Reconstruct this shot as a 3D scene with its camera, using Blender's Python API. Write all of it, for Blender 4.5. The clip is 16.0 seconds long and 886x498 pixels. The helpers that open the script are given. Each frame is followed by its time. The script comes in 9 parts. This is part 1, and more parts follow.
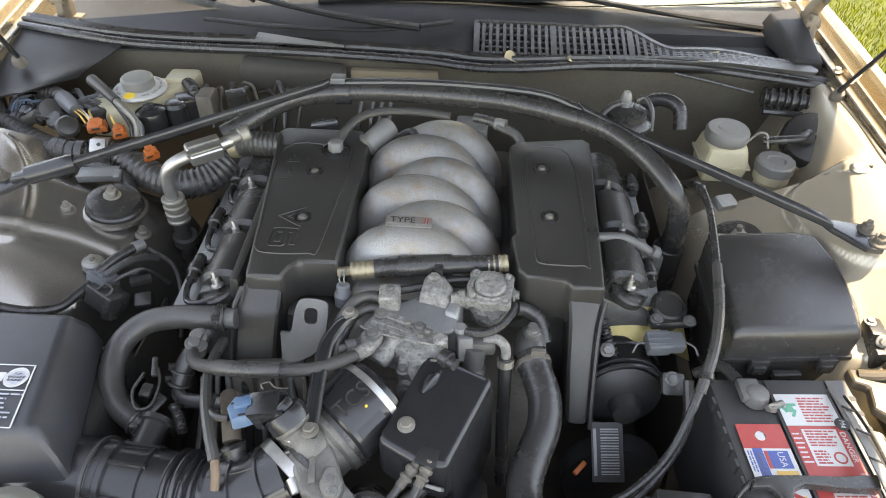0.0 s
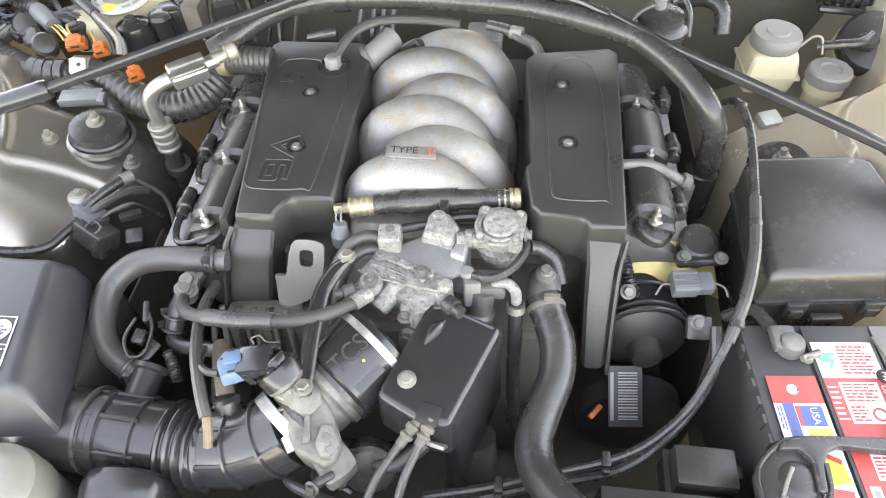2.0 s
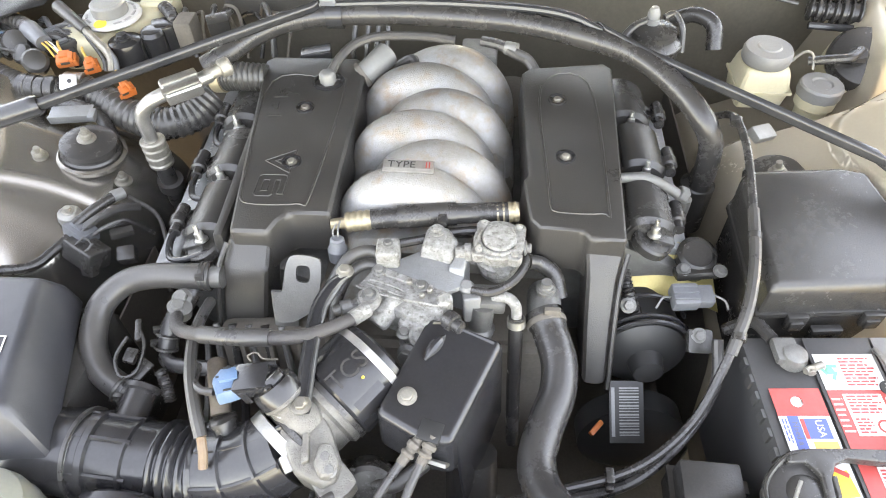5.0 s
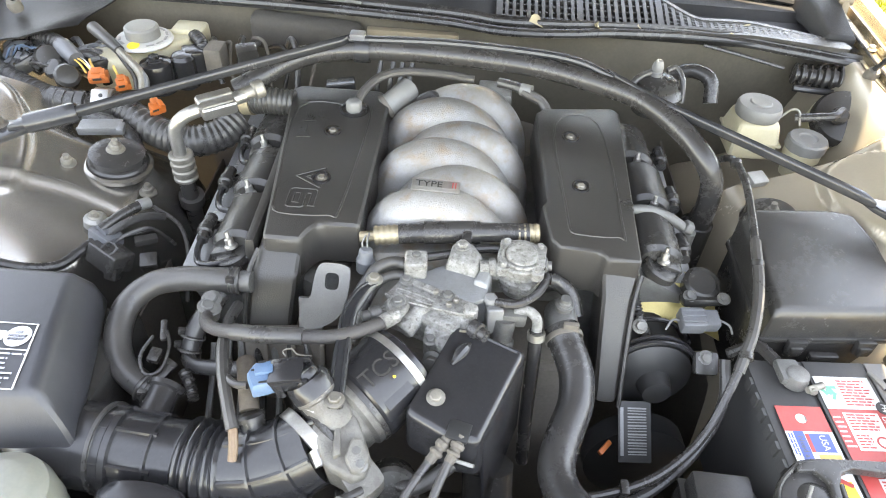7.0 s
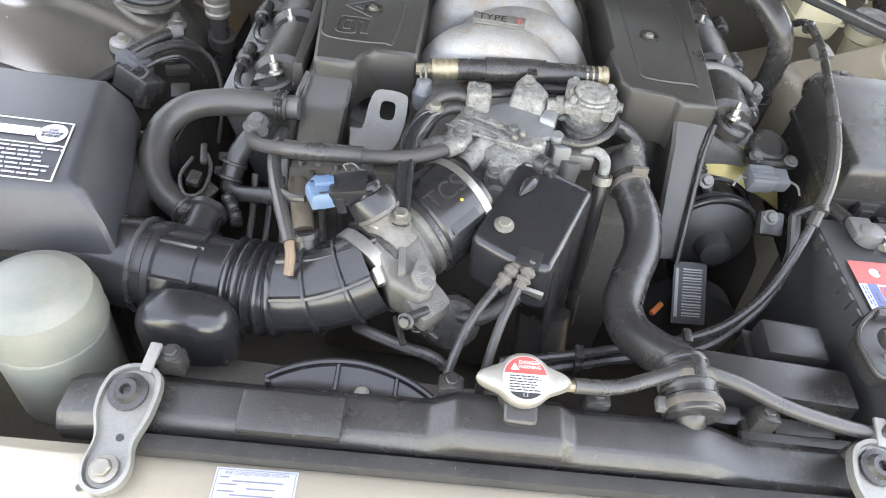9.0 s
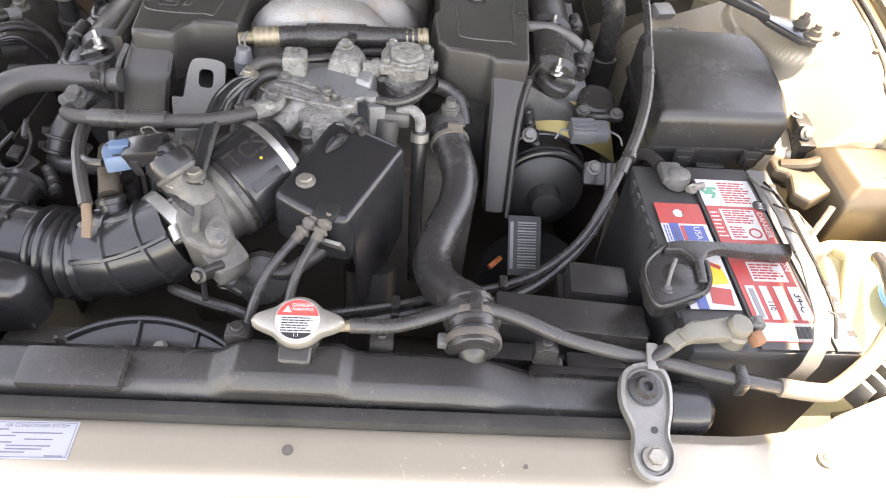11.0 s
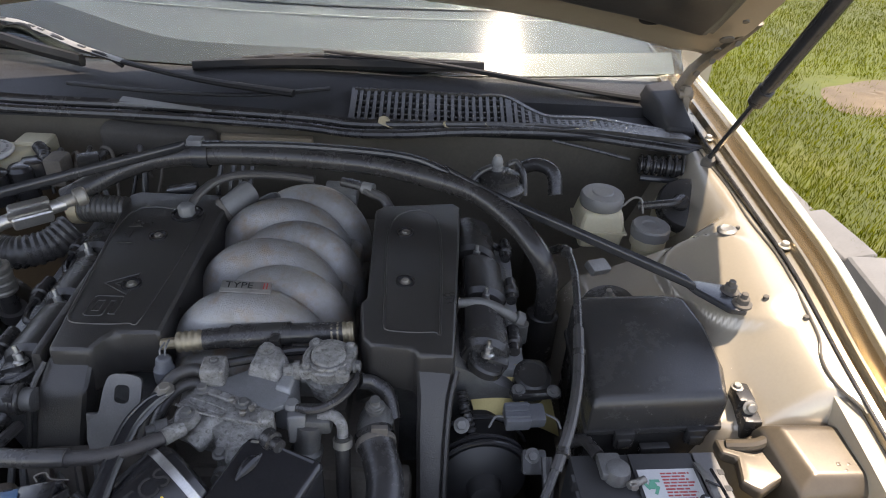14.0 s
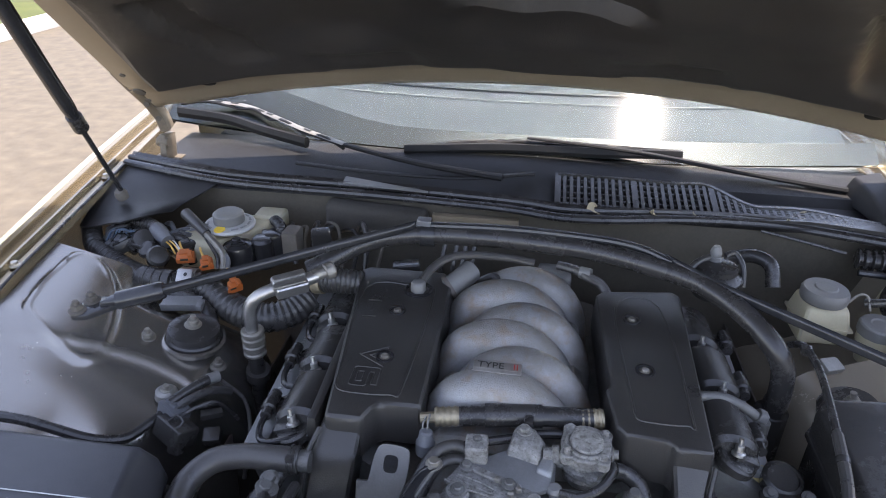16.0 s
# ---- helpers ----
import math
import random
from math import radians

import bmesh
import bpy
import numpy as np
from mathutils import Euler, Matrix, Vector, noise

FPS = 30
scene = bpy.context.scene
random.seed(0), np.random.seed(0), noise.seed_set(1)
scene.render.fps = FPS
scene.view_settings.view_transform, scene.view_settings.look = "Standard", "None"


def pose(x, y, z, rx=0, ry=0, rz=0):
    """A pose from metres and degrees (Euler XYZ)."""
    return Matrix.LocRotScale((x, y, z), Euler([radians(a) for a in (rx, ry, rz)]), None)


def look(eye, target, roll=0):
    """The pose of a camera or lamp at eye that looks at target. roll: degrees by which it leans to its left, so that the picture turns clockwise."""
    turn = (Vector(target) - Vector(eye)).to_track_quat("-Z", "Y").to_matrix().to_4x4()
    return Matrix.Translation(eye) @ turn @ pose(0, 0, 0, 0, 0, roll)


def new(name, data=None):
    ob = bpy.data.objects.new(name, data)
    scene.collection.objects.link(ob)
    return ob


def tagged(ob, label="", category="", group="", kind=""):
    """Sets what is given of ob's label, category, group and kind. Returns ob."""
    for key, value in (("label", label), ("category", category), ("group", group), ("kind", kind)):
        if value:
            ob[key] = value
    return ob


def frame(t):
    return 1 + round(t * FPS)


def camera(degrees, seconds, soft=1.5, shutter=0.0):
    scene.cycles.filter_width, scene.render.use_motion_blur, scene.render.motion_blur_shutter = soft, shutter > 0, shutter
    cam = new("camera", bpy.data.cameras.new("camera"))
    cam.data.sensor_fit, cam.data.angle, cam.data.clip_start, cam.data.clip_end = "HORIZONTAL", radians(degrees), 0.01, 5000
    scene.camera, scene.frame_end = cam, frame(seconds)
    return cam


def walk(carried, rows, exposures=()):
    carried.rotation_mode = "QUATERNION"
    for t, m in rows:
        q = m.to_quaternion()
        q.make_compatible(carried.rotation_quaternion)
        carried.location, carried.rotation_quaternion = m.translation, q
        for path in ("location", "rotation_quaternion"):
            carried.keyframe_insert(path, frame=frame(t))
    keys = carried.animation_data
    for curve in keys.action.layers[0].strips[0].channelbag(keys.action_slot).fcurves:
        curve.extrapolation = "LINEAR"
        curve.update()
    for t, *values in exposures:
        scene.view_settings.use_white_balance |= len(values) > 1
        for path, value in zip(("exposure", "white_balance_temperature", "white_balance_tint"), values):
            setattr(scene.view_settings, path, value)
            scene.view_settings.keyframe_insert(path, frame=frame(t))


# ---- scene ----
cam = camera(67.5, 16.0, soft=1.0)
PATH = [
    (0, (0.075, -0.196, 1.501), (-0.011, 1.303, 0.18), 0.5),
    (0.5, (0.082, -0.157, 1.501), (0.021, 1.231, 0.062), 1.0),
    (1, (0.093, -0.113, 1.485), (-0.024, 1.186, -0.031), -1.4),
    (1.5, (0.094, -0.109, 1.485), (-0.05, 1.156, -0.057), -2.4),
    (2, (0.097, -0.105, 1.484), (-0.061, 1.162, -0.056), -2.8),
    (2.5, (0.095, -0.098, 1.479), (-0.071, 1.163, -0.065), -3.1),
    (3, (0.096, -0.096, 1.478), (-0.074, 1.165, -0.065), -2.9),
    (3.5, (0.095, -0.096, 1.477), (-0.075, 1.17, -0.062), -2.8),
    (4, (0.1, -0.092, 1.475), (-0.074, 1.177, -0.061), -3.3),
    (6.5, (0.036, -0.159, 1.466), (0.01, 1.275, 0.072), 1.6),
    (7, (0.018, -0.179, 1.457), (-0.013, 1.285, 0.094), 3.7),
    (7.5, (-0.033, -0.193, 1.443), (0.03, 1.29, 0.102), 6.9),
    (8, (-0.089, -0.196, 1.38), (-0.008, 1.3, 0.056), 8.9),
    (8.2, (-0.086, -0.203, 1.344), (-0.06, 1.247, -0.033), 8.6),
    (10.3, (0.048, -0.277, 1.323), (0.113, 1.047, -0.174), 8.7),
    (10.5, (0.073, -0.277, 1.326), (0.131, 1.061, -0.16), 8.5),
    (11, (0.124, -0.277, 1.333), (0.219, 1.07, -0.142), 7.6),
    (11.5, (0.169, -0.269, 1.335), (0.338, 1.072, -0.139), 8.5),
    (12, (0.201, -0.252, 1.344), (0.391, 1.087, -0.13), 7.9),
    (12.5, (0.215, -0.227, 1.365), (0.392, 1.156, -0.068), 6.9),
    (13, (0.218, -0.196, 1.394), (0.368, 1.253, 0.024), 6.0),
    (13.5, (0.212, -0.159, 1.431), (0.309, 1.426, 0.216), 4.5),
    (14, (0.205, -0.156, 1.441), (0.262, 1.505, 0.328), 3.1),
    (14.5, (0.179, -0.159, 1.446), (0.194, 1.532, 0.379), 2.5),
    (15, (0.119, -0.173, 1.462), (0.03, 1.539, 0.433), 1.7),
    (15.5, (0.058, -0.183, 1.473), (-0.114, 1.548, 0.484), 1.3),
    (16, (0.011, -0.185, 1.475), (-0.23, 1.558, 0.525), 0.8),
]
EXPOSURES = [(0, 3.0, 8550, 10), (1.0, 3.45, 8950, 11), (2.0, 4.05, 9150, 11), (4.0, 4.25, 9150, 12), (6.5, 4.0, 8850, 10), (7.5, 3.9, 8550, 9), (8.2, 3.75, 8350, 8),
             (10.3, 3.85, 9450, 18), (11.5, 3.0, 8750, 17), (12.5, 2.45, 8150, 15), (13.5, 2.05, 7550, 16), (14.5, 1.9, 7250, 16), (16.0, 2.25, 6750, 18)]
walk(cam, [(t, look(eye, target, roll)) for t, eye, target, roll in PATH], EXPOSURES)

# ---- world, sun, exposure ----
SUN = Vector((0.24, 0.13, 0.962)).normalized()
world = bpy.data.worlds.new("sky")
world.use_nodes = True
scene.world = world
sky = world.node_tree.nodes.new("ShaderNodeTexSky")
sky.sky_type = "NISHITA"
sky.sun_disc = False
sky.sun_elevation = math.asin(SUN.z)
sky.sun_rotation = math.atan2(SUN.x, SUN.y)
sky.air_density = 0.8
sky.dust_density = 0.0
sky.ozone_density = 0.5
back = world.node_tree.nodes["Background"]
back.inputs["Strength"].default_value = 0.15
pale = world.node_tree.nodes.new("ShaderNodeHueSaturation")
pale.inputs["Saturation"].default_value = 0.7
world.node_tree.links.new(sky.outputs[0], pale.inputs["Color"])
world.node_tree.links.new(pale.outputs[0], back.inputs[0])
sun_data = bpy.data.lights.new("sun", "SUN")
sun_data.energy = 3.0
sun_data.angle = radians(0.53)
sun_data.color = (1.0, 0.93, 0.82)
sun = new("sun", sun_data)
sun.matrix_world = look(SUN * 30, (0, 0, 0))

# ---- materials ----
def mat(name, color, rough=0.5, metal=0.0, vary=0.25, scale=40.0, bump=0.1, dust=0.0, dust_color=(0.32, 0.28, 0.22), coat=0.0,
        trans=0.0, spec=0.5, stain=None, stain_amount=0.0, speck=0.0, speck_color=(0.45, 0.42, 0.38), sub=0.0, grain=0.0):
    """A node material: base colour broken up by two noises, dust and stains in patches, fine bump."""
    m = bpy.data.materials.new(name)
    m.use_nodes = True
    nt = m.node_tree
    n, ln = nt.nodes, nt.links
    b = n["Principled BSDF"]
    tc = n.new("ShaderNodeTexCoord")
    big = n.new("ShaderNodeTexNoise")
    big.inputs["Scale"].default_value = scale * 0.22
    big.inputs["Detail"].default_value = 5
    fine = n.new("ShaderNodeTexNoise")
    fine.inputs["Scale"].default_value = scale * 9
    fine.inputs["Detail"].default_value = 3
    for t in (big, fine):
        ln.new(tc.outputs["Object"], t.inputs["Vector"])
    mix = n.new("ShaderNodeMath")
    mix.operation = "MULTIPLY_ADD"
    ln.new(big.outputs[0], mix.inputs[0])
    mix.inputs[1].default_value = 0.7
    half = n.new("ShaderNodeMath")
    half.operation = "MULTIPLY"
    half.inputs[1].default_value = 0.3
    ln.new(fine.outputs[0], half.inputs[0])
    ln.new(half.outputs[0], mix.inputs[2])
    ramp = n.new("ShaderNodeValToRGB")
    lo, hi = ramp.color_ramp.elements
    lo.position, hi.position = 0.3, 0.7
    lo.color = (*[max(0.0, c * (1 - vary)) for c in color], 1)
    hi.color = (*[min(1.0, c * (1 + vary)) for c in color], 1)
    ln.new(mix.outputs[0], ramp.inputs[0])
    out = ramp.outputs[0]
    masks = []
    layers = ((dust, dust_color, scale * 0.35, 0.36, 0.78), (stain_amount, stain or (0, 0, 0), scale * 0.5, 0.52, 0.66), (dust * 0.35, dust_color, scale * 2.6, 0.46, 0.80), (speck, speck_color, 700.0, 0.66, 0.74))
    for k, (amount, col, sc, a, z) in enumerate(layers):
        if amount <= 0:
            continue
        t = n.new("ShaderNodeTexNoise")
        t.inputs["Scale"].default_value = sc
        t.inputs["Detail"].default_value = 8
        t.inputs["Roughness"].default_value = 0.65
        mp = n.new("ShaderNodeMapping")
        mp.inputs["Location"].default_value = (3.1 + k * 7, 1.7 + k, 0.4)
        ln.new(tc.outputs["Object"], mp.inputs["Vector"])
        ln.new(mp.outputs[0], t.inputs["Vector"])
        r = n.new("ShaderNodeMapRange")
        r.inputs["From Min"].default_value, r.inputs["From Max"].default_value = a, z
        r.inputs["To Max"].default_value = amount
        ln.new(t.outputs[0], r.inputs["Value"])
        mx = n.new("ShaderNodeMix")
        mx.data_type = "RGBA"
        ln.new(r.outputs[0], mx.inputs["Factor"])
        ln.new(out, mx.inputs["A"])
        mx.inputs["B"].default_value = (*col, 1)
        out = mx.outputs["Result"]
        if k in (0, 2):
            masks.append(r.outputs[0])
    ln.new(out, b.inputs["Base Color"])
    rr = n.new("ShaderNodeMapRange")
    rr.inputs["To Min"].default_value, rr.inputs["To Max"].default_value = max(0.02, rough * 0.8), min(1, rough * 1.25)
    ln.new(mix.outputs[0], rr.inputs["Value"])
    rough_out = rr.outputs[0]
    for mk in masks:
        ad = n.new("ShaderNodeMath")
        ad.operation = "MULTIPLY_ADD"
        ad.inputs[1].default_value = 0.2
        ad.use_clamp = True
        ln.new(mk, ad.inputs[0])
        ln.new(rough_out, ad.inputs[2])
        rough_out = ad.outputs[0]
    ln.new(rough_out, b.inputs["Roughness"])
    b.inputs["Metallic"].default_value = metal
    b.inputs["Specular IOR Level"].default_value = spec
    b.inputs["Coat Weight"].default_value = coat
    b.inputs["Coat Roughness"].default_value = 0.12
    b.inputs["Transmission Weight"].default_value = trans
    if sub:
        b.inputs["Subsurface Weight"].default_value = sub
        b.inputs["Subsurface Radius"].default_value = (0.02, 0.015, 0.008)
    if bump:
        bp = n.new("ShaderNodeBump")
        bp.inputs["Strength"].default_value = bump
        bp.inputs["Distance"].default_value = 0.002
        ln.new(mix.outputs[0], bp.inputs["Height"])
        normal = bp.outputs[0]
        if grain:
            g = n.new("ShaderNodeTexNoise")
            g.inputs["Scale"].default_value = 520
            g.inputs["Detail"].default_value = 4
            g.inputs["Roughness"].default_value = 0.7
            ln.new(tc.outputs["Object"], g.inputs["Vector"])
            bg = n.new("ShaderNodeBump")
            bg.inputs["Strength"].default_value = grain
            bg.inputs["Distance"].default_value = 0.0012
            ln.new(g.outputs[0], bg.inputs["Height"])
            ln.new(normal, bg.inputs["Normal"])
            normal = bg.outputs[0]
        ln.new(normal, b.inputs["Normal"])
    return m


PAINT = mat("champagne_paint", (0.41, 0.362, 0.286), 0.25, 0.38, 0.06, 30, 0.02, coat=0.4, dust=0.03, dust_color=(0.34, 0.295, 0.225), speck=0.08, speck_color=(0.16, 0.13, 0.10))
# same body colour under clearcoat, tinted golden for the surroundings it reflects
PAINT_WING = mat("wing_clearcoat_reflection_paint", (0.40, 0.325, 0.215), 0.22, 0.8, 0.05, 30, 0.01, coat=0.4, dust=0.03, dust_color=(0.34, 0.295, 0.225))
# dusty body paint, darkened for the shade under the hood and in the bay
PAINT_BAY_SHADE = mat("shaded_bay_paint", (0.26, 0.215, 0.155), 0.42, 0.25, 0.12, 25, 0.05, dust=0.5, dust_color=(0.30, 0.25, 0.18))
# body paint recoloured darker and greyer for the left tower's shade and sky sheen
PAINT_TOWER_SHADE = mat("shaded_tower_paint", (0.285, 0.27, 0.247), 0.24, 0.82, 0.06, 14, 0.0, dust=0.07, dust_color=(0.30, 0.26, 0.20))
PLASTIC = mat("black_plastic", (0.031, 0.030, 0.029), 0.23, 0, 0.3, 40, 0.12, dust=0.3, dust_color=(0.06, 0.054, 0.046), speck=0.12, grain=0.25)
COVER = mat("cover_plastic", (0.030, 0.0285, 0.027), 0.28, 0, 0.2, 50, 0.2, dust=0.3, dust_color=(0.048, 0.042, 0.035), speck=0.12, grain=0.4)
GLOSSY = mat("glossy_black_plastic", (0.020, 0.020, 0.022), 0.16, 0, 0.25, 30, 0.05, dust=0.28, dust_color=(0.036, 0.034, 0.031), speck=0.1, grain=0.1)
RUBBER = mat("black_rubber", (0.029, 0.028, 0.028), 0.24, 0, 0.25, 50, 0.15, dust=0.3, dust_color=(0.065, 0.058, 0.05), speck=0.12, grain=0.2)
RUBBER_GREY = mat("aged_rubber", (0.036, 0.035, 0.035), 0.25, 0, 0.3, 50, 0.15, dust=0.5, dust_color=(0.085, 0.077, 0.067), speck=0.15, grain=0.25)
DARK = mat("grimy_metal", (0.095, 0.085, 0.073), 0.75, 0.1, 0.5, 25, 0.3, dust=0.5, dust_color=(0.14, 0.12, 0.096))
CAST = mat("cast_aluminium", (0.33, 0.325, 0.312), 0.40, 0.45, 0.4, 420, 1.0, dust=0.8, dust_color=(0.12, 0.11, 0.095), stain=(0.075, 0.067, 0.057), stain_amount=0.75, speck=0.6, speck_color=(0.62, 0.61, 0.58), grain=1.0)
CAST_OLD = mat("stained_cast_alloy", (0.175, 0.168, 0.155), 0.36, 0.5, 0.5, 130, 1.0, dust=0.75, dust_color=(0.07, 0.064, 0.056), stain=(0.19, 0.18, 0.162), stain_amount=0.5, speck=0.5, speck_color=(0.4, 0.39, 0.365), grain=1.0)
CASTING = mat("smooth_casting", (0.24, 0.245, 0.25), 0.42, 0.5, 0.25, 70, 0.3, dust=0.5, dust_color=(0.13, 0.12, 0.11), speck=0.25, grain=0.5)
CAST_DARK = mat("dull_aluminium", (0.17, 0.17, 0.165), 0.42, 0.5, 0.35, 90, 0.5, dust=0.7, dust_color=(0.09, 0.082, 0.07), speck=0.3, grain=0.7)
SILVER = mat("silver_manifold_paint", (0.29, 0.29, 0.29), 0.42, 0.55, 0.22, 60, 0.45, dust=0.85, dust_color=(0.20, 0.172, 0.135), stain=(0.24, 0.15, 0.085), stain_amount=0.6, speck=0.45, speck_color=(0.14, 0.12, 0.10), grain=0.9)
STEEL = mat("bolt_steel", (0.28, 0.265, 0.235), 0.42, 0.7, 0.35, 150, 0.3, dust=0.6, dust_color=(0.14, 0.125, 0.10), speck=0.3, grain=0.5)
CHROME = mat("bright_steel", (0.50, 0.495, 0.48), 0.28, 0.9, 0.25, 60, 0.15, dust=0.6, dust_color=(0.2, 0.18, 0.15), speck=0.35, grain=0.25)
BRASS = mat("yellow_zinc", (0.34, 0.29, 0.20), 0.4, 0.65, 0.3, 80, 0.2, dust=0.5, dust_color=(0.16, 0.14, 0.11), grain=0.3)
ROD = mat("black_gloss_paint", (0.020, 0.021, 0.024), 0.2, 0, 0.25, 40, 0.05, dust=0.4, dust_color=(0.07, 0.066, 0.06), speck=0.15)
CREAM = mat("cream_plastic", (0.41, 0.375, 0.265), 0.45, 0, 0.14, 30, 0.05, dust=0.5, dust_color=(0.45, 0.38, 0.24), sub=0.15)
TANK = mat("yellowed_tank_plastic", (0.74, 0.66, 0.40), 0.4, 0, 0.08, 30, 0.04, dust=0.2, dust_color=(0.5, 0.42, 0.24), sub=0.2)
GREYCAP = mat("grey_plastic", (0.145, 0.145, 0.142), 0.45, 0, 0.2, 40, 0.1, dust=0.5, dust_color=(0.16, 0.15, 0.125), speck=0.15, grain=0.2)
ORANGE = mat("orange_plastic", (0.42, 0.10, 0.02), 0.45, 0, 0.2, 60, 0.06, dust=0.4, dust_color=(0.25, 0.13, 0.06))
BLUE = mat("blue_plastic", (0.075, 0.14, 0.235), 0.4, 0, 0.2, 60, 0.05, dust=0.4, dust_color=(0.2, 0.2, 0.2))
LIGHTGREY = mat("grey_connector", (0.11, 0.115, 0.125), 0.35, 0, 0.25, 60, 0.08, dust=0.4, dust_color=(0.07, 0.065, 0.058))
WHITE = mat("white_print", (0.56, 0.56, 0.55), 0.4, 0, 0.1, 60, 0.02, dust=0.2)
RED = mat("red_print", (0.42, 0.05, 0.045), 0.38, 0, 0.08, 60, 0.02, dust=0.12)
NAVY = mat("blue_print", (0.05, 0.09, 0.30), 0.38, 0, 0.08, 60, 0.02, dust=0.12)
GOLD = mat("gold_print", (0.62, 0.38, 0.10), 0.38, 0, 0.1, 60, 0.02)
GREEN = mat("green_print", (0.10, 0.33, 0.22), 0.4, 0, 0.1, 60, 0.02)
PALEINK = mat("pale_print", (0.42, 0.43, 0.48), 0.5, 0, 0.15, 60, 0.0)
STRIP = mat("chipped_rubber", (0.016, 0.015, 0.015), 0.85, 0, 0.3, 40, 0.3, dust=0.5, dust_color=(0.075, 0.07, 0.06), stain=(0.5, 0.48, 0.42), stain_amount=0.0, speck=0.9, speck_color=(0.55, 0.52, 0.46), grain=0.6)
WIPER = mat("wiper_black", (0.009, 0.009, 0.010), 0.55, 0, 0.2, 40, 0.05, dust=0.15, dust_color=(0.05, 0.047, 0.042), spec=0.2)
COWL = mat("cowl_plastic", (0.018, 0.018, 0.019), 0.42, 0, 0.3, 30, 0.15, spec=0.18, dust=0.25, dust_color=(0.040, 0.037, 0.032), speck=0.15, grain=0.4)
INK = mat("black_print", (0.02, 0.02, 0.02), 0.45, 0, 0.1, 60, 0.0)
GREYINK = mat("grey_print", (0.22, 0.22, 0.22), 0.5, 0, 0.2, 60, 0.0)
YELLOW = mat("yellow_print", (0.75, 0.50, 0.05), 0.4, 0, 0.1, 60, 0.02)
LINER = mat("hood_insulation", (0.026, 0.0245, 0.0235), 0.4, 0, 0.5, 14, 0.5, dust=0.5, dust_color=(0.060, 0.050, 0.040), speck=0.15, speck_color=(0.10, 0.09, 0.075), grain=0.8)
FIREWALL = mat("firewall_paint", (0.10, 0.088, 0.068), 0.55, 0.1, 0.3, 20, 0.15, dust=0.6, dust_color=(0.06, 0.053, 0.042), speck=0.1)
DASH = mat("dash_vinyl", (0.032, 0.036, 0.043), 0.7, 0, 0.15, 60, 0.1)
PEWTER = mat("worn_grey_bracket", (0.25, 0.245, 0.23), 0.42, 0.55, 0.2, 50, 0.2, dust=0.55, dust_color=(0.13, 0.12, 0.10), speck=0.35, speck_color=(0.42, 0.40, 0.36), grain=0.4)
HOOK = mat("dark_hook_steel", (0.125, 0.123, 0.12), 0.45, 0.4, 0.25, 50, 0.2, dust=0.5, dust_color=(0.08, 0.074, 0.064), speck=0.2, grain=0.4)
HEATPAN = mat("dusty_beige_metal", (0.36, 0.30, 0.125), 0.3, 0.6, 0.2, 40, 0.15, dust=0.4, dust_color=(0.3, 0.22, 0.08))

GLASS = bpy.data.materials.new("windscreen_glass")
GLASS.use_nodes = True
_b = GLASS.node_tree.nodes["Principled BSDF"]
_b.inputs["Base Color"].default_value = (0.50, 0.57, 0.58, 1)
_b.inputs["Roughness"].default_value = 0.02
_b.inputs["Transmission Weight"].default_value = 1.0
_b.inputs["IOR"].default_value = 1.3
_b.inputs["Specular IOR Level"].default_value = 0.35
# an added rough coat spreads the sun's mirror image into a lens-bloom glow
_b.inputs["Coat Weight"].default_value = 0.05
_b.inputs["Coat Roughness"].default_value = 0.13


# ---- mesh helpers ----
def tidy(bm, angle=32):
    bmesh.ops.recalc_face_normals(bm, faces=bm.faces)
    for e in bm.edges:
        e.smooth = not (len(e.link_faces) == 2 and e.calc_face_angle(0) > radians(angle))
    for f in bm.faces:
        f.smooth = True
    return bm


def thing(name, at, label, category, group="", kind=""):
    ob = new(name)
    ob.empty_display_size = 0.02
    ob.location = at
    bpy.context.view_layer.update()
    return tagged(ob, label, category, group, kind)


def part(name, bm, material, parent=None, label="", angle=32):
    """Links a bmesh, in world metres, as one mesh object under a thing or under a part."""
    tidy(bm, angle)
    me = bpy.data.meshes.new(name)
    bm.to_mesh(me)
    bm.free()
    me.materials.append(material)
    ob = new(name, me)
    if parent is not None:
        ob.parent = parent
        base = Matrix.Translation(parent.location) if parent.type == "EMPTY" else Matrix.Identity(4)
        ob.matrix_parent_inverse = base.inverted()
    return tagged(ob, label)


def solo(name, bm, material, label, category, group="", kind="", angle=32):
    return tagged(part(name, bm, material, None, "", angle), label, category, group, kind)


def bev(bm, width, seg=2, angle=25):
    if width > 0:
        bmesh.ops.recalc_face_normals(bm, faces=bm.faces)
        es = [e for e in bm.edges if len(e.link_faces) == 2 and e.calc_face_angle(0) > radians(angle)]
        bmesh.ops.bevel(bm, geom=es, offset=width, segments=seg, affect="EDGES", profile=0.6, clamp_overlap=True)
    return bm


def turn(bm, rot, at=(0, 0, 0)):
    m = Matrix.LocRotScale(at, Euler([radians(a) for a in rot]), None)
    bmesh.ops.transform(bm, matrix=m, verts=bm.verts)
    return bm


